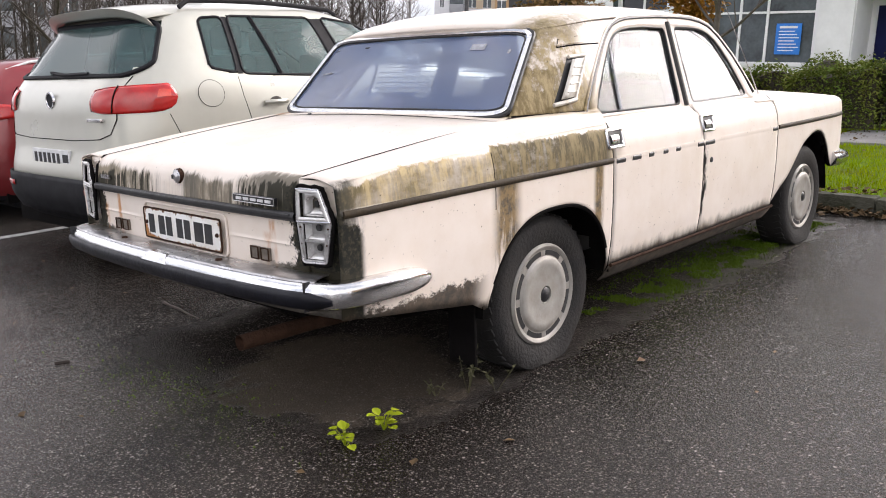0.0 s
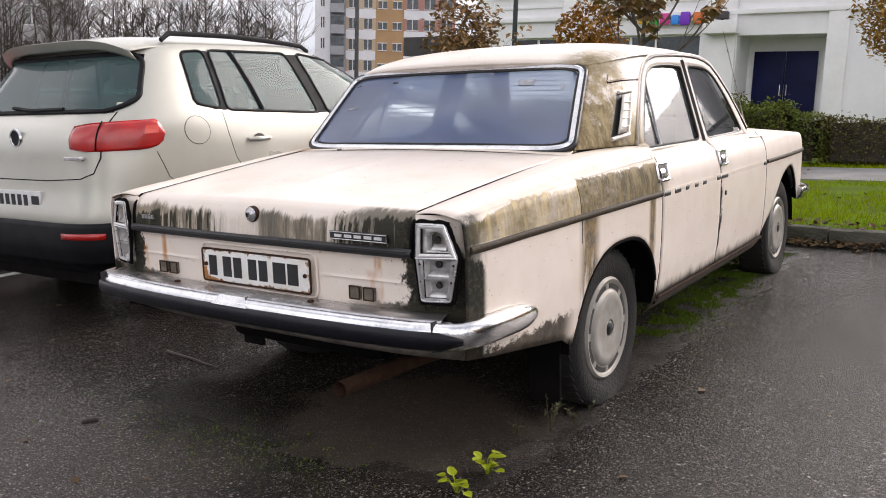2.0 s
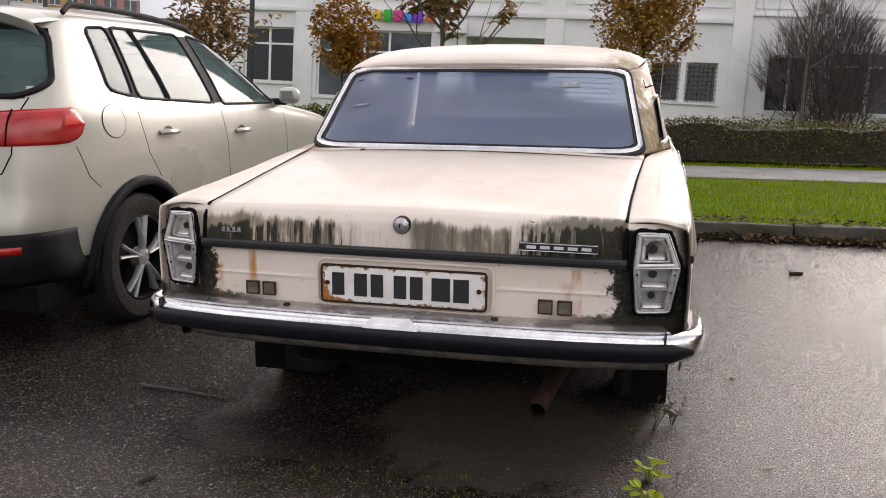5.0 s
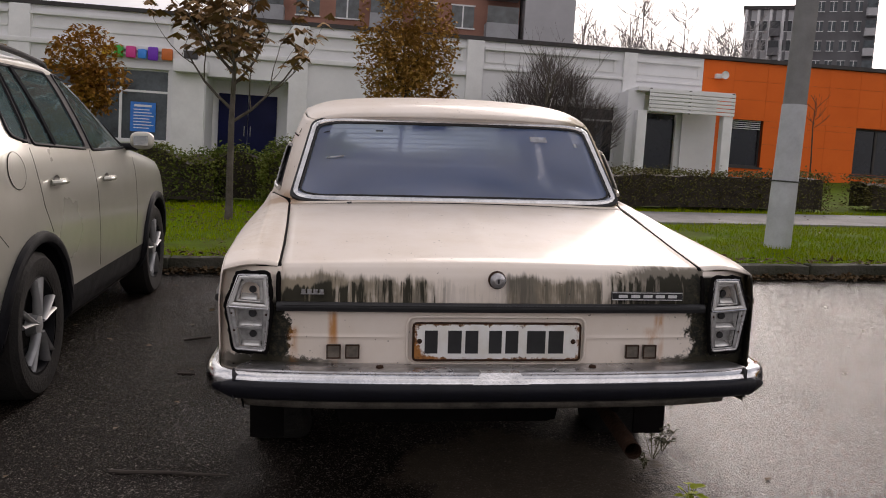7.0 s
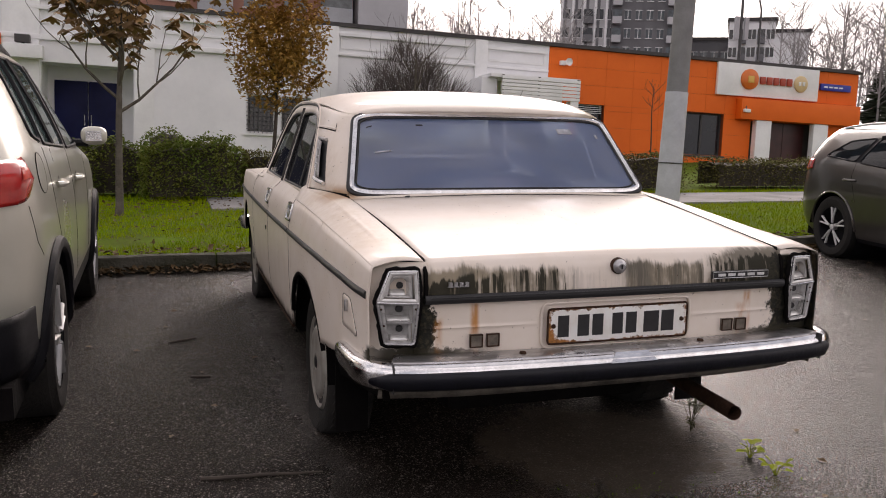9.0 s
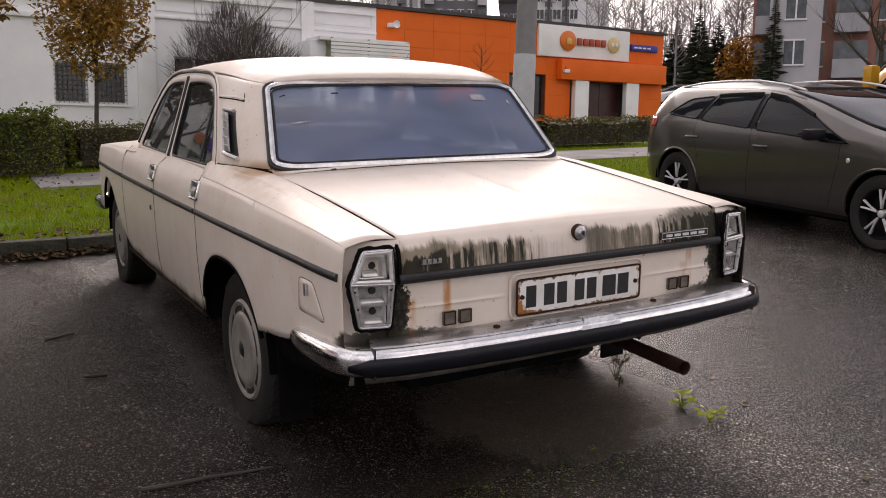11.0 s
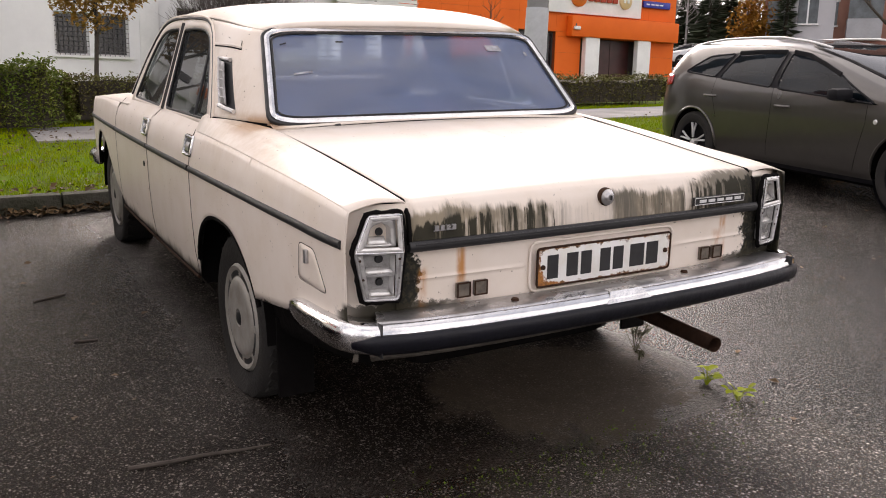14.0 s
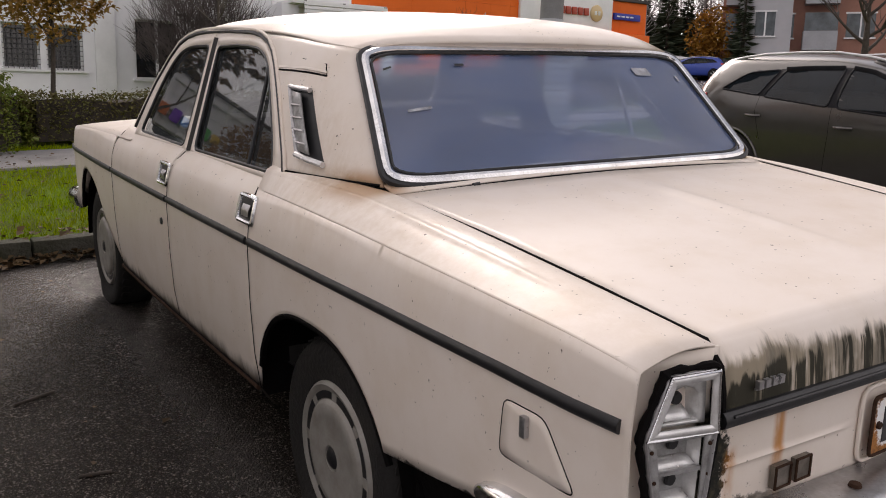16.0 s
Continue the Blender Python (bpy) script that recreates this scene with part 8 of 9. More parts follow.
for az, label, w, wall, win, cols, bal, bands in (
        (-34.1, "pink and white banded bay of the panel flats", 7.2, ROSE, (1.5, 1.4), 3, (), True),
        (-36.75, "ochre stair bay of the panel flats", 4.1, OCHRE, (1.2, 0.95), 2, (), False),
        (-38.7, "beige and white banded bay of the panel flats", 4.2, SANDWALL, (1.1, 1.4), 2, (), True),
        (-40.2, "bay of grey balconies on the panel flats", 2.2, GREYBAL, (1.5, 1.4), 1, (0,), False),
        (-41.2, "blank white end wall of the panel flats", 2.1, STUCCO, (0.5, 1.4), 1, (), False)):
    x, y = far(az, 120)
    b = flats("panel_flats", label, x, y, 37, w, 12, 42, wall, win, cols, 6, 6.4, 2.85, GREYBAL, bal, SHOPGLASS2)
    if bands:
        for r in range(6):
            z = 6.4 + 2.85 * r
            mesh("spandrel", *cuboid(-w / 2, w / 2, -0.04, -0.003, z - 1.35, z - 0.16), STUCCO, b, flat=True)
x, y = far(-67, 75)
flats("white_flats", "pale panel flats far behind bare trees", x, y, 62, 30, 12, 24, PALE, (1.5, 1.5), 12, 7, 1.5, 2.8, GREYBAL, (2, 5, 9), SHOPGLASS2)
for x, y, r, h, m, lb in ((-9.83, 18.94, 0.07, 6.5, "dark green steel post before the shop wall", "sign post"), (-26.2, 31.6, 0.11, 11.0, "thin grey lighting pole before the panel flats", "pole")):
    pst = thing("steel_post", m, lb, pose(x, y, slope(x, y)))
    mesh("pole", *tube([(0, 0, -0.2), (0, 0, h * 0.5), (0, 0, h)], [r, r * 0.95, r * 0.8], 12), GREENSTEEL if y < 25 else GRILLE, pst)
    mesh("base_collar", *lathe([(r, 0.0), (r * 1.5, 0.0), (r * 1.5, 0.25), (r, 0.32)], 14, (0, 0, 0), "z"), GREENSTEEL if y < 25 else GRILLE, pst)
mast = thing("lamp_post", "thin grey mast with two pale panels far off", "mast", pose(*far(36.5, 90), 0))
mesh("pole", *tube([(0, 0, 0), (0, 0, 24)], [0.22, 0.12], 8), GRILLE, mast)
for s in (-1, 1):
    mesh("aerial_panel", *cuboid(s * 0.55 - 0.22, s * 0.55 + 0.22, -0.2, 0.1, 15.0, 17.2), PALE, mast, flat=True)
post = thing("lamp_post", "distant thin street lamp post", "street lamp", pose(*far(37.6, 80), 0))
mesh("pole", *tube([(0, 0, 0), (0, 0, 16), (-0.3, 0, 17.0), (-1.8, 0, 17.4)], 0.09, 6), GRILLE, post)

# ---- plants ----
BARK = material("grey_bark", (0.13, 0.11, 0.09), 0.9, vary=0.3, scale=9, bump=0.5, bump_scale=40)
TWIG = material("dark_twigs", (0.07, 0.055, 0.045), 0.9, vary=0.3, scale=12)


def leafy(name, base, other):
    """Leaf surface that varies from leaf to leaf."""
    m = bpy.data.materials.new(name)
    m.use_nodes = True
    n, l = m.node_tree.nodes, m.node_tree.links
    b = n["Principled BSDF"]
    g, r, no, co = n.new("ShaderNodeNewGeometry"), n.new("ShaderNodeMix"), n.new("ShaderNodeTexNoise"), n.new("ShaderNodeTexCoord")
    r.data_type = "RGBA"
    r.inputs[6].default_value, r.inputs[7].default_value = (*base, 1), (*other, 1)
    no.inputs["Scale"].default_value = 1.7
    l.new(co.outputs["Object"], no.inputs["Vector"])
    k = n.new("ShaderNodeMath")
    k.operation = "MULTIPLY_ADD"
    k.inputs[1].default_value = 0.65
    l.new(g.outputs["Random Per Island"], k.inputs[0])
    s = n.new("ShaderNodeMath")
    s.operation = "MULTIPLY_ADD"
    s.inputs[1].default_value, s.inputs[2].default_value = 1.2, -0.42
    l.new(no.outputs[0], s.inputs[0])
    l.new(s.outputs[0], k.inputs[2])
    k.use_clamp = True
    l.new(k.outputs[0], r.inputs[0])
    l.new(r.outputs[2], b.inputs["Base Color"])
    b.inputs["Roughness"].default_value = 0.7
    b.inputs["Specular IOR Level"].default_value = 0.15
    return m


AUTUMN = leafy("russet_leaves", (0.46, 0.27, 0.06), (0.26, 0.14, 0.04))
GOLD = leafy("golden_leaves", (0.42, 0.22, 0.035), (0.24, 0.10, 0.02))
BROWN = leafy("withered_leaves", (0.38, 0.23, 0.10), (0.17, 0.11, 0.06))
HEDGE = leafy("hedge_leaves", (0.135, 0.145, 0.032), (0.105, 0.078, 0.036))
SHRUB = leafy("green_shrub_leaves", (0.09, 0.155, 0.02), (0.16, 0.16, 0.03))
SPRUCE = leafy("spruce_needles", (0.045, 0.062, 0.038), (0.07, 0.085, 0.055))
LITTER = leafy("fallen_leaves", (0.13, 0.08, 0.035), (0.06, 0.040, 0.022))
SPROUT = leafy("yellow_green_leaves", (0.34, 0.36, 0.012), (0.16, 0.24, 0.012))
MOSS = leafy("moss", (0.10, 0.17, 0.008), (0.06, 0.085, 0.010))
DRY = leafy("dry_stalks", (0.10, 0.10, 0.05), (0.05, 0.045, 0.025))


def leaf(p, size, rnd, long=1.6, fold=0.25, up=None):
    """One leaf: two folded halves, four triangles."""
    d = Vector((rnd.uniform(-1, 1), rnd.uniform(-1, 1), rnd.uniform(-0.8, 0.6) if up is None else up)).normalized()
    s = d.cross(Vector((rnd.uniform(-0.4, 0.4), rnd.uniform(-0.4, 0.4), 1))).normalized()
    n = s.cross(d)
    a, t = Vector(p), d * size * long
    m = a + t * 0.45
    return [a, m + s * size * 0.5 + n * size * fold, a + t, m - s * size * 0.5 + n * size * fold], [(0, 1, 2), (0, 2, 3)]


def fan(p, size, rnd):
    """A drooping chestnut leaf of five fingers."""
    out = []
    base = rnd.uniform(0, 6.28)
    for k in range(5):
        a = base + (k - 2) * 0.55
        d = Vector((math.cos(a), math.sin(a), -0.55 + rnd.uniform(-0.25, 0.2))).normalized()
        s = d.cross(Vector((0, 0, 1))).normalized()
        q, t = Vector(p), d * size * rnd.uniform(0.8, 1.1)
        out.append(([q, q + t * 0.65 + s * size * 0.20, q + t, q + t * 0.65 - s * size * 0.20], [(0, 1, 2), (0, 2, 3)]))
    return join(*out)


def limbs(rnd, p, d, length, r, depth, out, tips, spread=0.6, rise=0.12, kids=3):
    pts, rs, q, v = [Vector(p)], [r], Vector(p), Vector(d).normalized()
    n = 4
    for k in range(n):
        v = (v + Vector((rnd.uniform(-1, 1), rnd.uniform(-1, 1), rnd.uniform(-0.5, 0.8))) * 0.16 + Vector((0, 0, rise))).normalized()
        q = q + v * length / n
        pts.append(q.copy())
        rs.append(max(r * (1 - 0.62 * (k + 1) / n), 0.002))
    out.append(tube(pts, rs, 6 if r > 0.03 else 4))
    if depth <= 0:
        tips += pts[1:]
        return
    for k in range(kids):
        i = rnd.randint(1, n)
        a = rnd.uniform(0, 6.28)
        w = (v + Vector((math.cos(a), math.sin(a), rnd.uniform(-0.2, 0.5))) * spread * 1.4).normalized()
        limbs(rnd, pts[i], w, length * rnd.uniform(0.55, 0.8), rs[i] * 0.65, depth - 1, out, tips, spread, rise, kids)


def broad_tree(name, label, x, y, z, seed, trunk_h, r, crown, leaves, size, mat, kind="leaf", crown_shape=None, depth=3, bark=None, limb=0.9, thin=1.0):
    """Tapered trunk, limbs, and a crown of single leaves with gaps."""
    rnd = random.Random(seed)
    t = thing(name, label, "tree", pose(x, y, z), group=name.replace("_", " ") + "s")
    out, tips = [], []
    top = Vector((rnd.uniform(-0.04, 0.04), rnd.uniform(-0.04, 0.04), trunk_h))
    mesh("trunk", *tube([(0, 0, -0.1), (0.01, 0, trunk_h * 0.1), (0.0, 0.01, trunk_h * 0.5), tuple(top), tuple(top + Vector((0.02, 0, crown * 0.55)))], [r * 1.25, r, r * 0.85, r * 0.75, r * 0.3], 10), bark or BARK, t)
    for k in range(7):
        a = k * 2.4 + rnd.uniform(-0.3, 0.3)
        h = trunk_h + crown * 0.5 * (k / 7)
        limbs(rnd, (0, 0, h), (math.cos(a), math.sin(a), 0.55 + 0.06 * k), limb * (1 - 0.05 * k), r * 0.42 * thin, depth - 1, out, tips, 0.6, 0.10)
    mesh("branchwork", *join(*out), bark or BARK, t)["kind"] = "stuff"
    lv = []
    for k in range(leaves):
        if crown_shape and rnd.random() < 0.65:
            cz, rx, rz = crown_shape
            while True:
                u = Vector((rnd.uniform(-1, 1), rnd.uniform(-1, 1), rnd.uniform(-1, 1)))
                if 0.25 < u.length < 1 and noise.noise(u * 2.2 + Vector((seed, 0, 0))) > -0.22:
                    break
            p = Vector((u.x * rx, u.y * rx, cz + u.z * rz))
        else:
            q = tips[rnd.randrange(len(tips))]
            p = q + Vector((rnd.gauss(0, 0.06), rnd.gauss(0, 0.06), rnd.gauss(-0.03, 0.06)))
        lv.append(fan(p, size * rnd.uniform(0.7, 1.2), rnd) if kind == "fan" else leaf(p, size * rnd.uniform(0.7, 1.25), rnd))
    if lv:
        mesh("crown", *join(*lv), mat, t, flat=True)
    return t


def ground_z(x, y):
    return slope(x, y) + 0.10


broad_tree("chestnut_tree", "young chestnut with sparse withered brown leaves", -2.0, 8.5, ground_z(-2.0, 8.5), 11, 1.25, 0.050, 2.15, 360, 0.165, BROWN, "fan", None, 3, None, 1.15)
broad_tree("chestnut_tree", "young chestnut with a dense russet autumn crown", 0.48, 13.85, ground_z(0.48, 13.85), 23, 1.25, 0.045, 2.75, 7600, 0.062, AUTUMN, "leaf", (2.78, 1.0, 1.50), 3, TWIG, 0.72)
broad_tree("chestnut_tree", "small golden autumn tree before the shop window", -5.72, 15.0, ground_z(-5.72, 15.0), 31, 1.30, 0.035, 1.4, 2600, 0.075, GOLD, "leaf", (2.22, 0.78, 0.90), 2, TWIG, 0.5)
broad_tree("chestnut_tree", "brown-leaved tree near the annexe", -8.9, 15.0, ground_z(-8.9, 15.0), 37, 1.3, 0.06, 2.2, 1500, 0.10, BROWN, "leaf", (2.4, 1.05, 1.15), 3, TWIG, 0.9)
broad_tree("bare_sapling", "thin bare sapling before the orange wall", 11.6, 18.6, ground_z(11.6, 18.6), 43, 1.6, 0.022, 1.4, 0, 0.1, BROWN, "leaf", None, 2, TWIG, 0.5)


broad_tree("bare_sapling", "bare grey sapling with spreading limbs before the shrub", 3.55, 15.0, ground_z(3.55, 15.0), 47, 1.5, 0.04, 2.2, 0, 0.1, BROWN, "leaf", None, 3, None, 1.0)

GREYTWIG = material("grey_shrub_twigs", (0.145, 0.122, 0.118), 0.9, vary=0.3, scale=4, spec=0.1)


def shrub_twigs():
    """A tall bare multi-stemmed shrub with a rounded mass of twigs."""
    rnd = random.Random(5)
    t = thing("bare_shrub", "large leafless grey shrub against the white wall", "shrub", pose(5.05, 20.3, ground_z(5.05, 20.3)))
    stems, fine = [], []
    for k in range(70):
        a, lean = rnd.uniform(0, 6.28), rnd.uniform(0.05, 0.8)
        h = rnd.uniform(2.2, 3.6) * (1 - 0.2 * lean)
        q, d = Vector((rnd.gauss(0, 0.4), rnd.gauss(0, 0.15), 0)), Vector((math.cos(a) * lean, math.sin(a) * lean * 0.6, 1)).normalized()
        pts = [q]
        for i in range(5):
            d = (d + Vector((rnd.uniform(-1, 1), rnd.uniform(-1, 1), 0.2)) * 0.14).normalized()
            pts.append(pts[-1] + d * h / 5)
        stems.append(tube(pts, [0.020, 0.017, 0.013, 0.009, 0.006, 0.002], 4))
    n = 0
    while n < 5600:
        u = Vector((rnd.uniform(-1, 1), rnd.uniform(-1, 1), rnd.uniform(-1, 1)))
        r = u.length
        if r > 1 or noise.noise(u * 2.6) * 0.9 + 1.0 < r + rnd.uniform(-0.1, 0.25):
            continue
        q = Vector((u.x * 1.85 * (1 - 0.42 * max(0, u.z)) - 0.25 * max(0, u.z), u.y * 0.9, 1.62 + u.z * 1.55))
        v = (Vector((u.x, u.y * 0.6, 0.75 + u.z * 0.4)) + Vector((rnd.uniform(-1, 1), rnd.uniform(-1, 1), rnd.uniform(-0.4, 1))) * 0.75).normalized()
        ln = rnd.uniform(0.15, 0.5)
        fine.append(tube([q, q + v * ln * 0.5 + Vector((0, 0, 0.015)), q + v * ln + Vector((0, 0, 0.05))], [0.006, 0.0045, 0.002], 3, cap=False))
        n += 1
    mesh("stemwork", *join(*stems), GREYTWIG, t)["kind"] = "stuff"
    mesh("twigwork", *join(*fine), GREYTWIG, t, flat=True)["kind"] = "stuff"


shrub_twigs()


def hedge(name, label, x0, x1, y0, y1, h, seed, mat, density, size, lumps=0.12):
    rnd = random.Random(seed)
    t = thing(name, label, "hedge", LOT, group="hedges and shrubs along the path")
    lv = []
    w, d = x1 - x0, y1 - y0

    def top(x, y):
        return h * (1 + lumps * noise.noise((x * 1.3 + seed, y * 1.3, 0)) + 0.5 * lumps * noise.noise((x * 4, y * 4, seed)))

    for k in range(int((w * h * 2 + w * d + d * h * 2) * density)):
        c = rnd.random()
        x, y = rnd.uniform(x0, x1), rnd.uniform(y0, y1)
        if c < 0.48:
            y = y0 + abs(rnd.gauss(0, 0.07)) + 0.05 * noise.noise((x * 2, 3.0, seed))
            z = 0.10 + (top(x, y) - 0.10) * rnd.random() ** 0.7
        elif c < 0.82:
            z = top(x, y) - abs(rnd.gauss(0, 0.05)) + (0.10 * rnd.random() if rnd.random() < 0.06 else 0)
        else:
            x = x0 - abs(rnd.gauss(-0.02, 0.05)) if rnd.random() < 0.7 else x1 + abs(rnd.gauss(-0.02, 0.05))
            z = 0.12 + (top(x, y) - 0.12) * rnd.random()
        lv.append(leaf((x, y, z), size * rnd.uniform(0.6, 1.3), rnd, 1.5))
    mesh("foliage", *join(*lv), mat, t, flat=True)["kind"] = "stuff"
    core = grid(lambda u, v: (x0 + 0.06 + (w - 0.12) * u, y0 + 0.12 + (d - 0.2) * v, top(x0 + w * u, y0 + d * v) - 0.10), int(w * 5), 5)
    cv, cf = core
    m = int(w * 5) + 1
    k = len(cv)
    cv = list(cv) + [(p[0], p[1], 0.16) for p in cv[:m]] + [(p[0], p[1], 0.16) for p in cv[-m:]]
    cf = list(cf) + [(i, i + 1, k + i + 1, k + i) for i in range(m - 1)] + [(k - m + i, k - m + i + 1, k + m + i + 1, k + m + i) for i in range(m - 1)]
    mesh("core", cv, cf, TWIG, t)
    st = []
    for k in range(int(w * 9)):
        x, y = rnd.uniform(x0, x1), rnd.uniform(y0, y0 + 0.35)
        st.append(tube([(x, y, 0.05), (x + rnd.uniform(-0.05, 0.05), y, h * 0.4), (x + rnd.uniform(-0.12, 0.12), y - 0.02, h * rnd.uniform(0.6, 0.95))], [0.008, 0.006, 0.003], 4, cap=False))
    mesh("stemwork", *join(*st), TWIG, t, flat=True)["kind"] = "stuff"
    return t


hedge("clipped_hedge", "long clipped hedge turning brown behind the footpath", -0.2, 7.7, 11.1, 12.1, 0.76, 3, HEDGE, 640, 0.031)
hedge("clipped_hedge", "short clipped hedge before the store", 8.7, 11.4, 11.4, 12.3, 0.68, 4, HEDGE, 520, 0.033)
hedge("clipped_hedge", "clipped hedge further along the store front", 12.2, 17.5, 11.8, 12.6, 0.62, 14, HEDGE, 120, 0.055)
hedge("loose_shrubs", "loose green shrubs beside the chestnut trunk", -4.3, -2.5, 10.6, 11.6, 0.88, 6, SHRUB, 620, 0.034, 0.25)
hedge("loose_shrubs", "rounded green shrub before the white wall", -1.75, -0.55, 10.25, 11.2, 0.98, 7, SHRUB, 900, 0.033, 0.22)
hedge("loose_shrubs", "thin leafy shrubs between the trunks", -2.6, -0.3, 11.0, 11.8, 0.86, 8, SHRUB, 620, 0.034, 0.25)
hedge("loose_shrubs", "green shrubs along the shop front", -9.5, -4.3, 11.2, 12.2, 0.85, 9, SHRUB, 320, 0.044, 0.25)


def spruce(x, y, h, w, seed):
    rnd = random.Random(seed)
    t = thing("spruce_tree", "dark slender spruce across the lot", "tree", pose(x, y, slope(x, y)))
    mesh("trunk", *tube([(0, 0, -0.2), (0, 0, h)], [0.16, 0.02], 6), BARK, t)
    out = []
    for k in range(int(h * 7)):
        z = 0.6 + (h - 0.6) * k / int(h * 7)
        r = w * (1 - z / h) + 0.08
        for j in range(7):
            a = rnd.uniform(0, 6.28)
            ln = r * rnd.uniform(0.6, 1.1)
            d = Vector((math.cos(a), math.sin(a), -0.28))
            s = Vector((-math.sin(a), math.cos(a), 0)) * (0.10 + 0.14 * ln)
            q = Vector((0, 0, z))
            out.append(([q, q + d * ln * 0.6 + s, q + d * ln + Vector((0, 0, 0.10 * ln)), q + d * ln * 0.6 - s, q + d * ln * 0.5 + Vector((0, 0, -0.18 * ln))], [(0, 1, 2), (0, 2, 3), (0, 4, 2)]))
    mesh("crown", *join(*out), SPRUCE, t, flat=True)


spruce(*far(46.0, 68), 7.6, 2.6, 1)
spruce(*far(50.4, 60), 7.6, 1.6, 2)
spruce(*far(47.2, 70), 7.0, 2.5, 3)
spruce(*far(44.7, 72), 7.0, 2.6, 4)
spruce(*far(48.3, 74), 6.5, 2.4, 5)
x, y = far(48.8, 62)
broad_tree("autumn_tree", "bushy golden-brown tree between the spruces", x, y, slope(x, y), 51, 1.0, 0.10, 3.4, 2200, 0.22, GOLD, "leaf", (2.7, 2.0, 2.1), 2, TWIG, 1.2)
x, y = far(56.0, 34)
broad_tree("bare_tree", "bare dark tree with spreading limbs by the flats", x, y, slope(x, y), 57, 1.6, 0.16, 3.5, 0, 0.1, BROWN, "leaf", None, 4, TWIG, 2.2)
x, y = far(61.0, 36)
broad_tree("bare_tree", "bare dark tree with spreading limbs by the flats", x, y, slope(x, y), 58, 1.8, 0.15, 3.5, 0, 0.1, BROWN, "leaf", None, 4, TWIG, 2.0)
x, y = far(-70.0, 24)
broad_tree("bare_tree", "bare tree with leaning limbs behind the parked cars", x, y, slope(x, y), 61, 1.5, 0.20, 3.5, 0, 0.1, BROWN, "leaf", None, 4, TWIG, 2.4)
x, y = far(-62.0, 27)
broad_tree("bare_tree", "bare tree behind the parked cars", x, y, slope(x, y), 62, 1.5, 0.14, 3.5, 0, 0.1, BROWN, "leaf", None, 4, TWIG, 2.2)


def wood(name, label, az0, az1, dist, h, count, seed, mat=TWIG):
    """Far bare woods: many thin trunks and forking twigs in one piece."""
    rnd = random.Random(seed)
    out = []
    for k in range(count):
        x, y = far(az0 + (az1 - az0) * (k + rnd.random()) / count, dist * rnd.uniform(0.9, 1.12))
        z, hh = slope(x, y), h * rnd.uniform(0.75, 1.1)
        sc = dist / 60.0
        lean = rnd.uniform(-0.5, 0.5) * sc
        out.append(tube([(x, y, z), (x + lean, y, z + hh * 0.6), (x + lean * 1.5, y, z + hh)], [0.10 * sc, 0.06 * sc, 0.012 * sc], 4, cap=False))
        for j in range(34):
            q = Vector((x + lean * 0.8, y, z + hh * rnd.uniform(0.25, 0.97)))
            a = rnd.uniform(0, 6.28)
            v = Vector((math.cos(a), math.sin(a), rnd.uniform(0.3, 1.3))).normalized() * hh * rnd.uniform(0.08, 0.24)
            out.append(tube([q, q + v * 0.55, q + v + Vector((0, 0, 0.05 * hh))], [0.030 * sc, 0.022 * sc, 0.008 * sc], 3, cap=False))
            for i in range(3):
                w = v * rnd.uniform(0.3, 0.55) + Vector((rnd.uniform(-1, 1), rnd.uniform(-1, 1), rnd.uniform(0, 1))) * hh * 0.05
                s = q + v * rnd.uniform(0.4, 0.9)
                out.append(tube([s, s + w], [0.016 * sc, 0.006 * sc], 3, cap=False))
    tagged(mesh(name, *join(*out), mat, flat=True), label, "woods", kind="stuff")


# the haze of distance is mixed into this pale grey
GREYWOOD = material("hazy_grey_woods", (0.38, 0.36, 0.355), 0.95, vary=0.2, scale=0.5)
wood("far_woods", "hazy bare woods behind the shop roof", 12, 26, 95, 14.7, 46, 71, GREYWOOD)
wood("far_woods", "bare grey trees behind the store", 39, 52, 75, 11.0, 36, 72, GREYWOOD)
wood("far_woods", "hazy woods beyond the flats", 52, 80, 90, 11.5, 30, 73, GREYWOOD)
wood("far_woods", "bare brown thicket behind the parked cars", -74, -42, 40, 6.2, 80, 74)
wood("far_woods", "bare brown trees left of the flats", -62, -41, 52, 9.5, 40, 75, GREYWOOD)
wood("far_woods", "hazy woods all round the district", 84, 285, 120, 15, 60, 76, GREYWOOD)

# ---- lamp post, kerb, cars far off ----
CONCRETE = material("grey_concrete_post", (0.24, 0.24, 0.24), 0.85, vary=0.15, scale=5, bump=0.25, bump_scale=60)
PAINTED = material("pale_painted_post", (0.56, 0.58, 0.61), 0.7, vary=0.15, scale=4, bump=0.15, bump_scale=50)
px, py = lot_point(4.40, 6.56)[0:2]
pz = slope(px, py)
pole = thing("lamp_post", "grey concrete lamp post with a paler painted foot", "street lamp", pose(px, py, pz, 0.6, 1.2, 0))
mesh("post_foot", *tube([(0, 0, -0.3), (0, 0, 0.6), (0, 0, 1.72)], [0.150, 0.146, 0.136], 20), PAINTED, pole, "pale painted lower part")
mesh("post_shaft", *tube([(0, 0, 1.72), (0, 0, 4.0), (0, 0, 9.0)], [0.128, 0.118, 0.09], 20), CONCRETE, pole)
mesh("post_strap", *tube([(0.150 * math.cos(a), 0.150 * math.sin(a), 0.86) for a in np.linspace(0, 6.283, 28, endpoint=False)], 0.008, 6, True), GRILLE, pole)
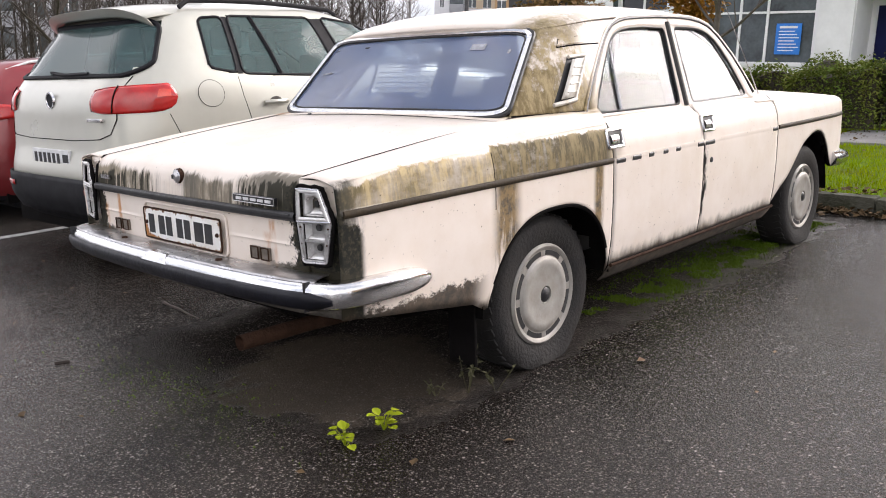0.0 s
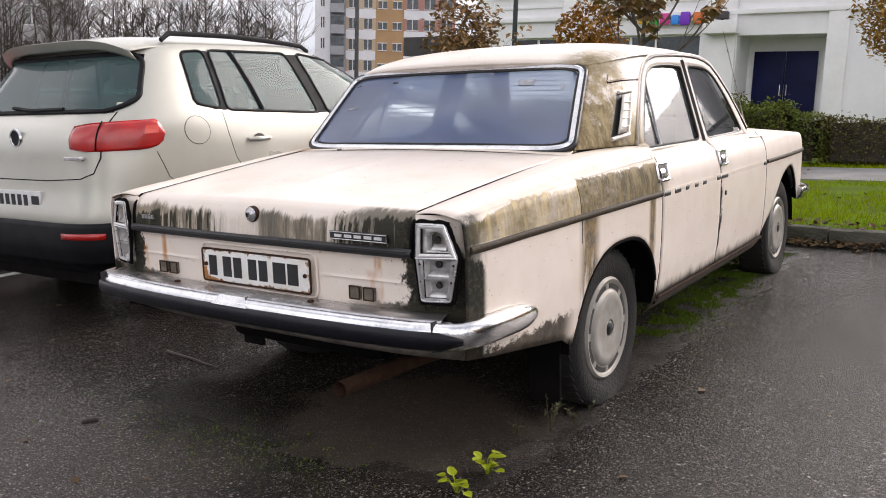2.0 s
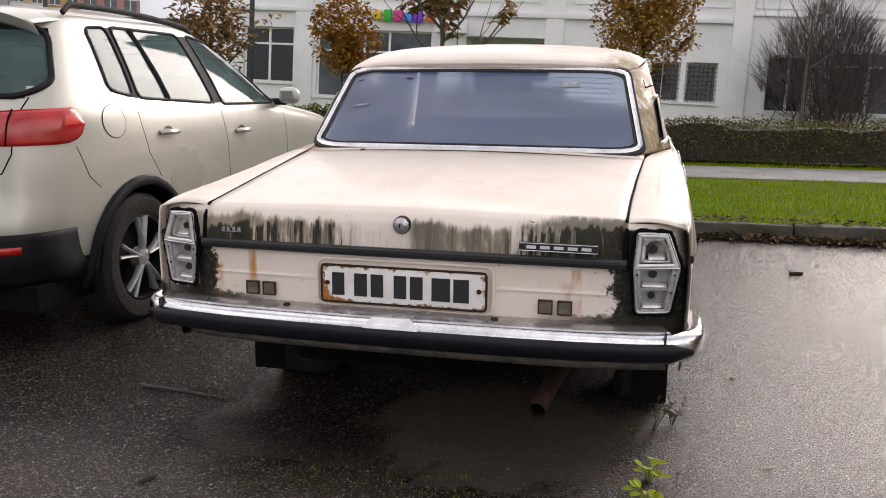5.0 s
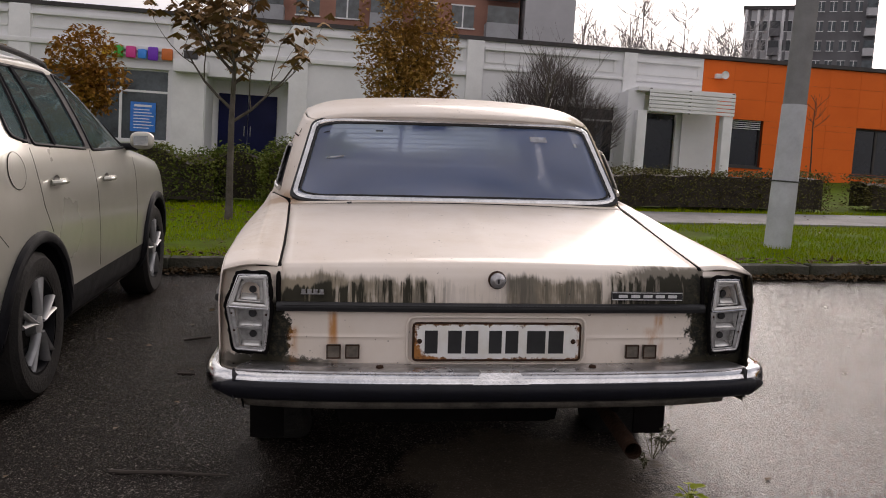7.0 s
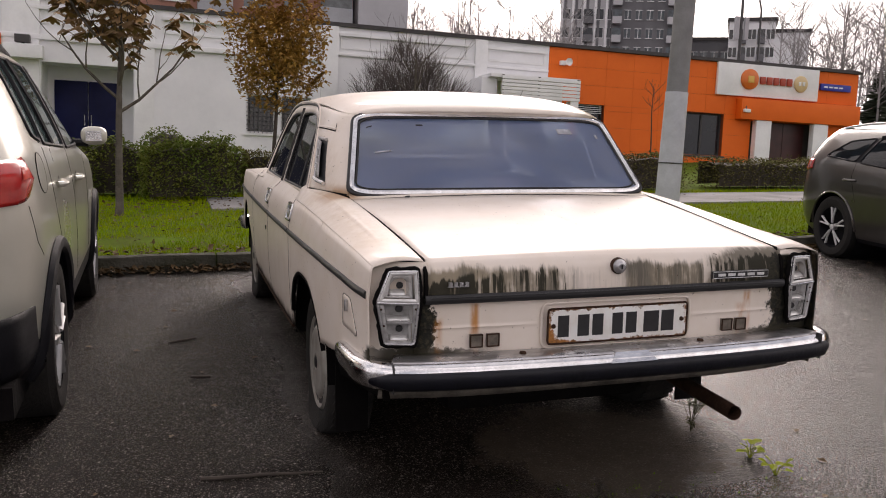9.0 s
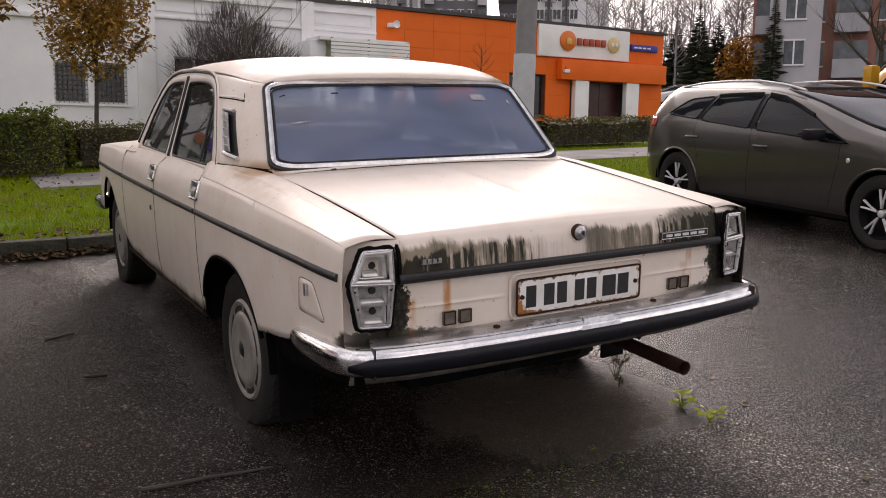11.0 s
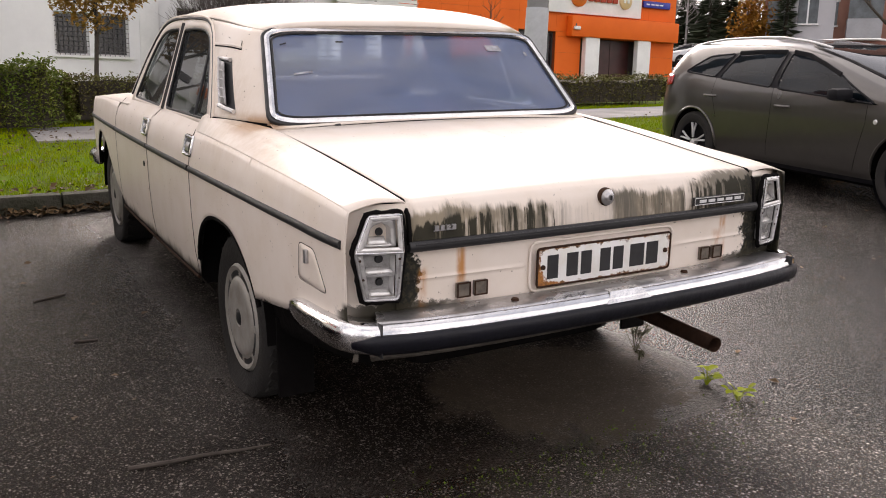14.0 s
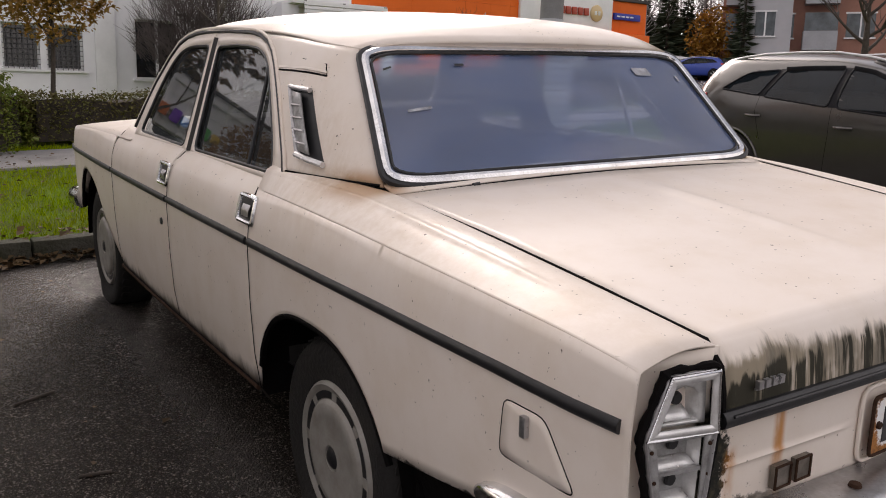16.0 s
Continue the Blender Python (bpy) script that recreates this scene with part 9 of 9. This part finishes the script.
mesh("lamp_arm", *tube([(0, 0, 8.9), (0, -0.3, 9.3), (0, -1.5, 9.6)], 0.03, 8), CONCRETE, pole)
mesh("lamp_head", *lump(block(-0.12, 0.12, -2.1, -1.45, 9.54, 9.68, 0.04)), CONCRETE, pole)

kerb = tagged(new("kerb"), "worn mossy concrete kerb with leaf litter", "kerb", kind="structure")
kerb.matrix_basis = LOT
kd = bpy.data.meshes.new("kerb_stone")
bm = block(-0.494, 0.494, -0.075, 0.075, -0.05, 0.135, 0.012)
bmesh.ops.subdivide_edges(bm, edges=[e for e in bm.edges if e.calc_length() > 0.5], cuts=5)
for v in bm.verts:
    v.co += Vector((0, noise.noise(v.co * 5) * 0.008, noise.noise(v.co * 4 + Vector((9, 0, 0))) * 0.010))
bm.to_mesh(kd)
bm.free()
kd.shade_smooth()
kd.set_sharp_from_angle(angle=radians(35))
kd.materials.append(KERB)
rk = random.Random(8)
for k in range(-15, 16):
    o = new("kerb_stone", kd)
    o.parent = kerb
    o.location = (k * 1.0 + 0.45, 5.12 + rk.uniform(-0.012, 0.012), rk.uniform(-0.012, 0.008))
    o.rotation_euler = (rk.uniform(-0.02, 0.02), 0, rk.uniform(-0.006, 0.006))

for az, dist, paint, rz, nm, lb in ((45.6, 62, GRAPHITE, 60, "parked_car", "dark car far across the lot"), (46.5, 58, WHITEPAINT, 62, "parked_car", "white car far across the lot"), (48.3, 56, BLUEPAINT, 62, "parked_car", "bright blue car far across the lot")):
    x, y = far(az, dist)
    build_wagon(nm, lb, paint, Matrix.Translation((x, y, slope(x, y))) @ pose(0, 0, 0, 0, 0, rz), True, False)["group"] = "parked cars across the lot"


def scatter_grass():
    rnd = random.Random(17)
    vs, fs = [], []

    def blade(x, y, z, h):
        a, w = rnd.uniform(0, 6.28), rnd.uniform(0.003, 0.006)
        d = Vector((math.cos(a), math.sin(a), 0))
        b = Vector((rnd.uniform(-1, 1), rnd.uniform(-1, 1), 0)) * h * 0.5
        p = Vector((x, y, z))
        k = len(vs)
        vs.extend([p - d * w, p + d * w, p + b + Vector((0, 0, h))])
        fs.append((k, k + 1, k + 2))

    n = 0
    while n < 64000:
        x, y = rnd.uniform(-4.8, 11.5), 5.2 + 3.75 * rnd.random() ** 1.15
        if noise.noise((x * 0.9, y * 0.9, 4.0)) + 0.42 < -0.12 * rnd.random():
            continue
        blade(x, y, 0.095 + 0.02 * noise.noise((x, y * 1.3, 0.0)), rnd.uniform(0.02, 0.07))
        n += 1
    for k in range(7000):
        x, y = rnd.uniform(-4.8, -0.9), rnd.uniform(8.9, 10.7)
        blade(x, y, 0.098 + 0.02 * noise.noise((x, y * 1.3, 0.0)), rnd.uniform(0.02, 0.06))
    for k in range(9000):
        x, y = rnd.uniform(-4.5, 12), rnd.uniform(10.6, 11.2)
        blade(x, y, 0.10, rnd.uniform(0.02, 0.06))
    ob = tagged(mesh("grass", vs, fs, BLADE, flat=True), "short bright green autumn grass", "grass", kind="stuff")
    ob.matrix_basis = LOT
    lv = []
    for k in range(3600):
        x, y = rnd.uniform(-4.6, 11) if k % 2 else rnd.gauss(-2.0, 1.2), 5.2 + 5.0 * rnd.random()
        if rnd.random() > 0.10 + 0.50 * (x < -0.4) * max(0, y - 6.6) / 3:
            continue
        lv.append(leaf((x, y, 0.120 + rnd.uniform(0, 0.02)), rnd.uniform(0.022, 0.048), rnd, 1.3, 0.15, 0.1))
    for k in range(700):
        x = rnd.uniform(-4.2, 9)
        lv.append(leaf((x, rnd.uniform(5.06, 5.3), 0.14 + rnd.uniform(0, 0.02)), rnd.uniform(0.03, 0.06), rnd, 1.3, 0.2, rnd.uniform(-0.1, 0.3)))
    for k in range(3000):
        x = rnd.uniform(-4.2, 9)
        y = 5.04 - abs(rnd.gauss(0, 0.09))
        lv.append(leaf((x, y, 0.012 + rnd.uniform(0, 0.03)), rnd.uniform(0.022, 0.052), rnd, 1.3, 0.25, rnd.uniform(-0.2, 0.5)))
    for k in range(220):
        x, y = rnd.uniform(-4, 6), rnd.uniform(-1.8, 4.8)
        if -0.95 < x < 0.95 and y > 0.1:
            continue
        lv.append(leaf((x, y, 0.006), rnd.uniform(0.012, 0.035), rnd, 1.4, 0.15, 0.05))
    ob = tagged(mesh("leaf_litter", *join(*lv), LITTER, flat=True), "brown fallen leaves on lawn and kerb", "leaves", kind="stuff")
    ob.matrix_basis = LOT
    # moss and grass creeping out from under the sedan
    vs.clear(), fs.clear()
    n = 0
    while n < 15000:
        y = rnd.uniform(1.75, 4.6)
        edge = 0.75 + 0.10 * noise.noise((y * 1.4, 2.0, 0)) + (0.02 if 2.0 < y < 3.2 else 0)
        x = edge - 0.06 + 0.07 * rnd.gauss(0, 1) - abs(rnd.gauss(0, 0.10))
        if noise.noise((x * 9, y * 7, 1.0)) + 0.5 * noise.noise((x * 30, y * 24, 3.0)) < rnd.uniform(-0.25, 0.2) + max(0, 2.3 - y):
            continue
        blade(x, y, 0.0, rnd.uniform(0.004, 0.018))
        n += 1
    for k in range(500):
        blade(rnd.gauss(-0.15, 0.35), rnd.gauss(-0.02, 0.10), 0.0, rnd.uniform(0.004, 0.012))
    ob = tagged(mesh("moss_strip", vs, fs, MOSS, flat=True), "bright moss and grass along the sedan's sill", "moss", kind="stuff")
    ob.matrix_basis = LOT


scatter_grass()


def sprout(x, y, n, size, seed):
    rnd = random.Random(seed)
    t = thing("weed_sprout", "small yellow-green weed growing from a crack", "weed", LOT @ pose(x, y, 0), group="weeds beside the sedan")
    for k in range(n):
        a = rnd.uniform(0, 6.28)
        q = Vector((math.cos(a), math.sin(a), 0)) * rnd.uniform(0.005, 0.04) + Vector((0, 0, rnd.uniform(0.015, 0.065)))
        st = mesh("stalk", *tube([(0, 0, -0.005), tuple(q * 0.6 + Vector((0, 0, 0.01))), tuple(q)], 0.0015, 4), SPROUT, t)
        d = Vector((math.cos(a), math.sin(a), rnd.uniform(-0.3, 0.9))).normalized()
        s = d.cross(Vector((0, 0, 1))).normalized()
        o = [(0.0, 0.0), (0.12, 0.34), (0.38, 0.48), (0.72, 0.36), (1.0, 0.0), (0.72, -0.36), (0.38, -0.48), (0.12, -0.34)]
        mesh("leaf", [tuple(q + d * size * u + s * size * v + Vector((0, 0, abs(v) * size * 0.3))) for u, v in o], [(0, 1, 2, 3, 4), (0, 4, 5, 6, 7)], SPROUT, st, flat=True)
    return t


sprout(0.775, 0.235, 13, 0.036, 1)
sprout(0.765, 0.07, 10, 0.034, 2)


def stalks(x, y, n, h, seed):
    rnd = random.Random(seed)
    t = thing("dry_weed", "thin dry weed beside the rear wheel", "weed", LOT @ pose(x, y, 0), group="weeds beside the sedan")
    for k in range(n):
        a, l = rnd.uniform(0, 6.28), rnd.uniform(0.2, 0.7)
        p = [Vector((math.cos(a) * l * h * u, math.sin(a) * l * h * u, h * u * rnd.uniform(0.7, 1.0) - 0.01 * (u == 0))) for u in (0, 0.5, 1.0)]
        st = mesh("stalk", *tube(p, 0.0015, 4), DRY, t)
        lv = [leaf(p[1].lerp(p[2], rnd.random()), 0.014, rnd, 1.8) for j in range(5)]
        mesh("leaf", *join(*lv), DRY, st, flat=True)["kind"] = "stuff"


stalks(0.79, 0.66, 7, 0.17, 4)
stalks(0.72, 0.56, 3, 0.06, 5)
stalks(0.86, 0.74, 5, 0.10, 6)
for nm, pts, r, lb in (("fallen_twig", [(-1.34, 0.60, 0.006), (-1.22, 0.572, 0.012), (-1.12, 0.575, 0.008), (-1.0, 0.55, 0.010), (-0.90, 0.548, 0.006)], [0.008, 0.007, 0.0065, 0.005, 0.003], "dark bent twig lying on the asphalt"), ("fallen_twig", [(-0.825, -0.205, 0.008), (-0.80, -0.15, 0.008)], 0.009, "short dark twig on the asphalt"), ("fallen_twig", [(-1.345, 1.885, 0.006), (-1.25, 1.865, 0.008)], 0.006, "short dark twig on the asphalt"), ("wood_scrap", [(1.72, 3.66, 0.012), (1.80, 3.68, 0.012)], 0.016, "reddish scrap of wood on the asphalt"), ("fallen_twig", [(-1.45, 2.6, 0.006), (-1.30, 2.66, 0.01)], 0.006, "short dark twig on the asphalt")):
    t = thing(nm, lb, "twig", LOT, group="debris on the asphalt")
    mesh("wood", *tube(pts, r, 6), RUSTY if nm == "wood_scrap" else TWIG, t)
slab("road_marking", -4.16, -4.06, -1.5, 3.0, 0.0, 0.004, material("worn_white_line", (0.40, 0.40, 0.39), 0.6, vary=0.35, scale=14), "worn white parking line", "marking", 2, 20)
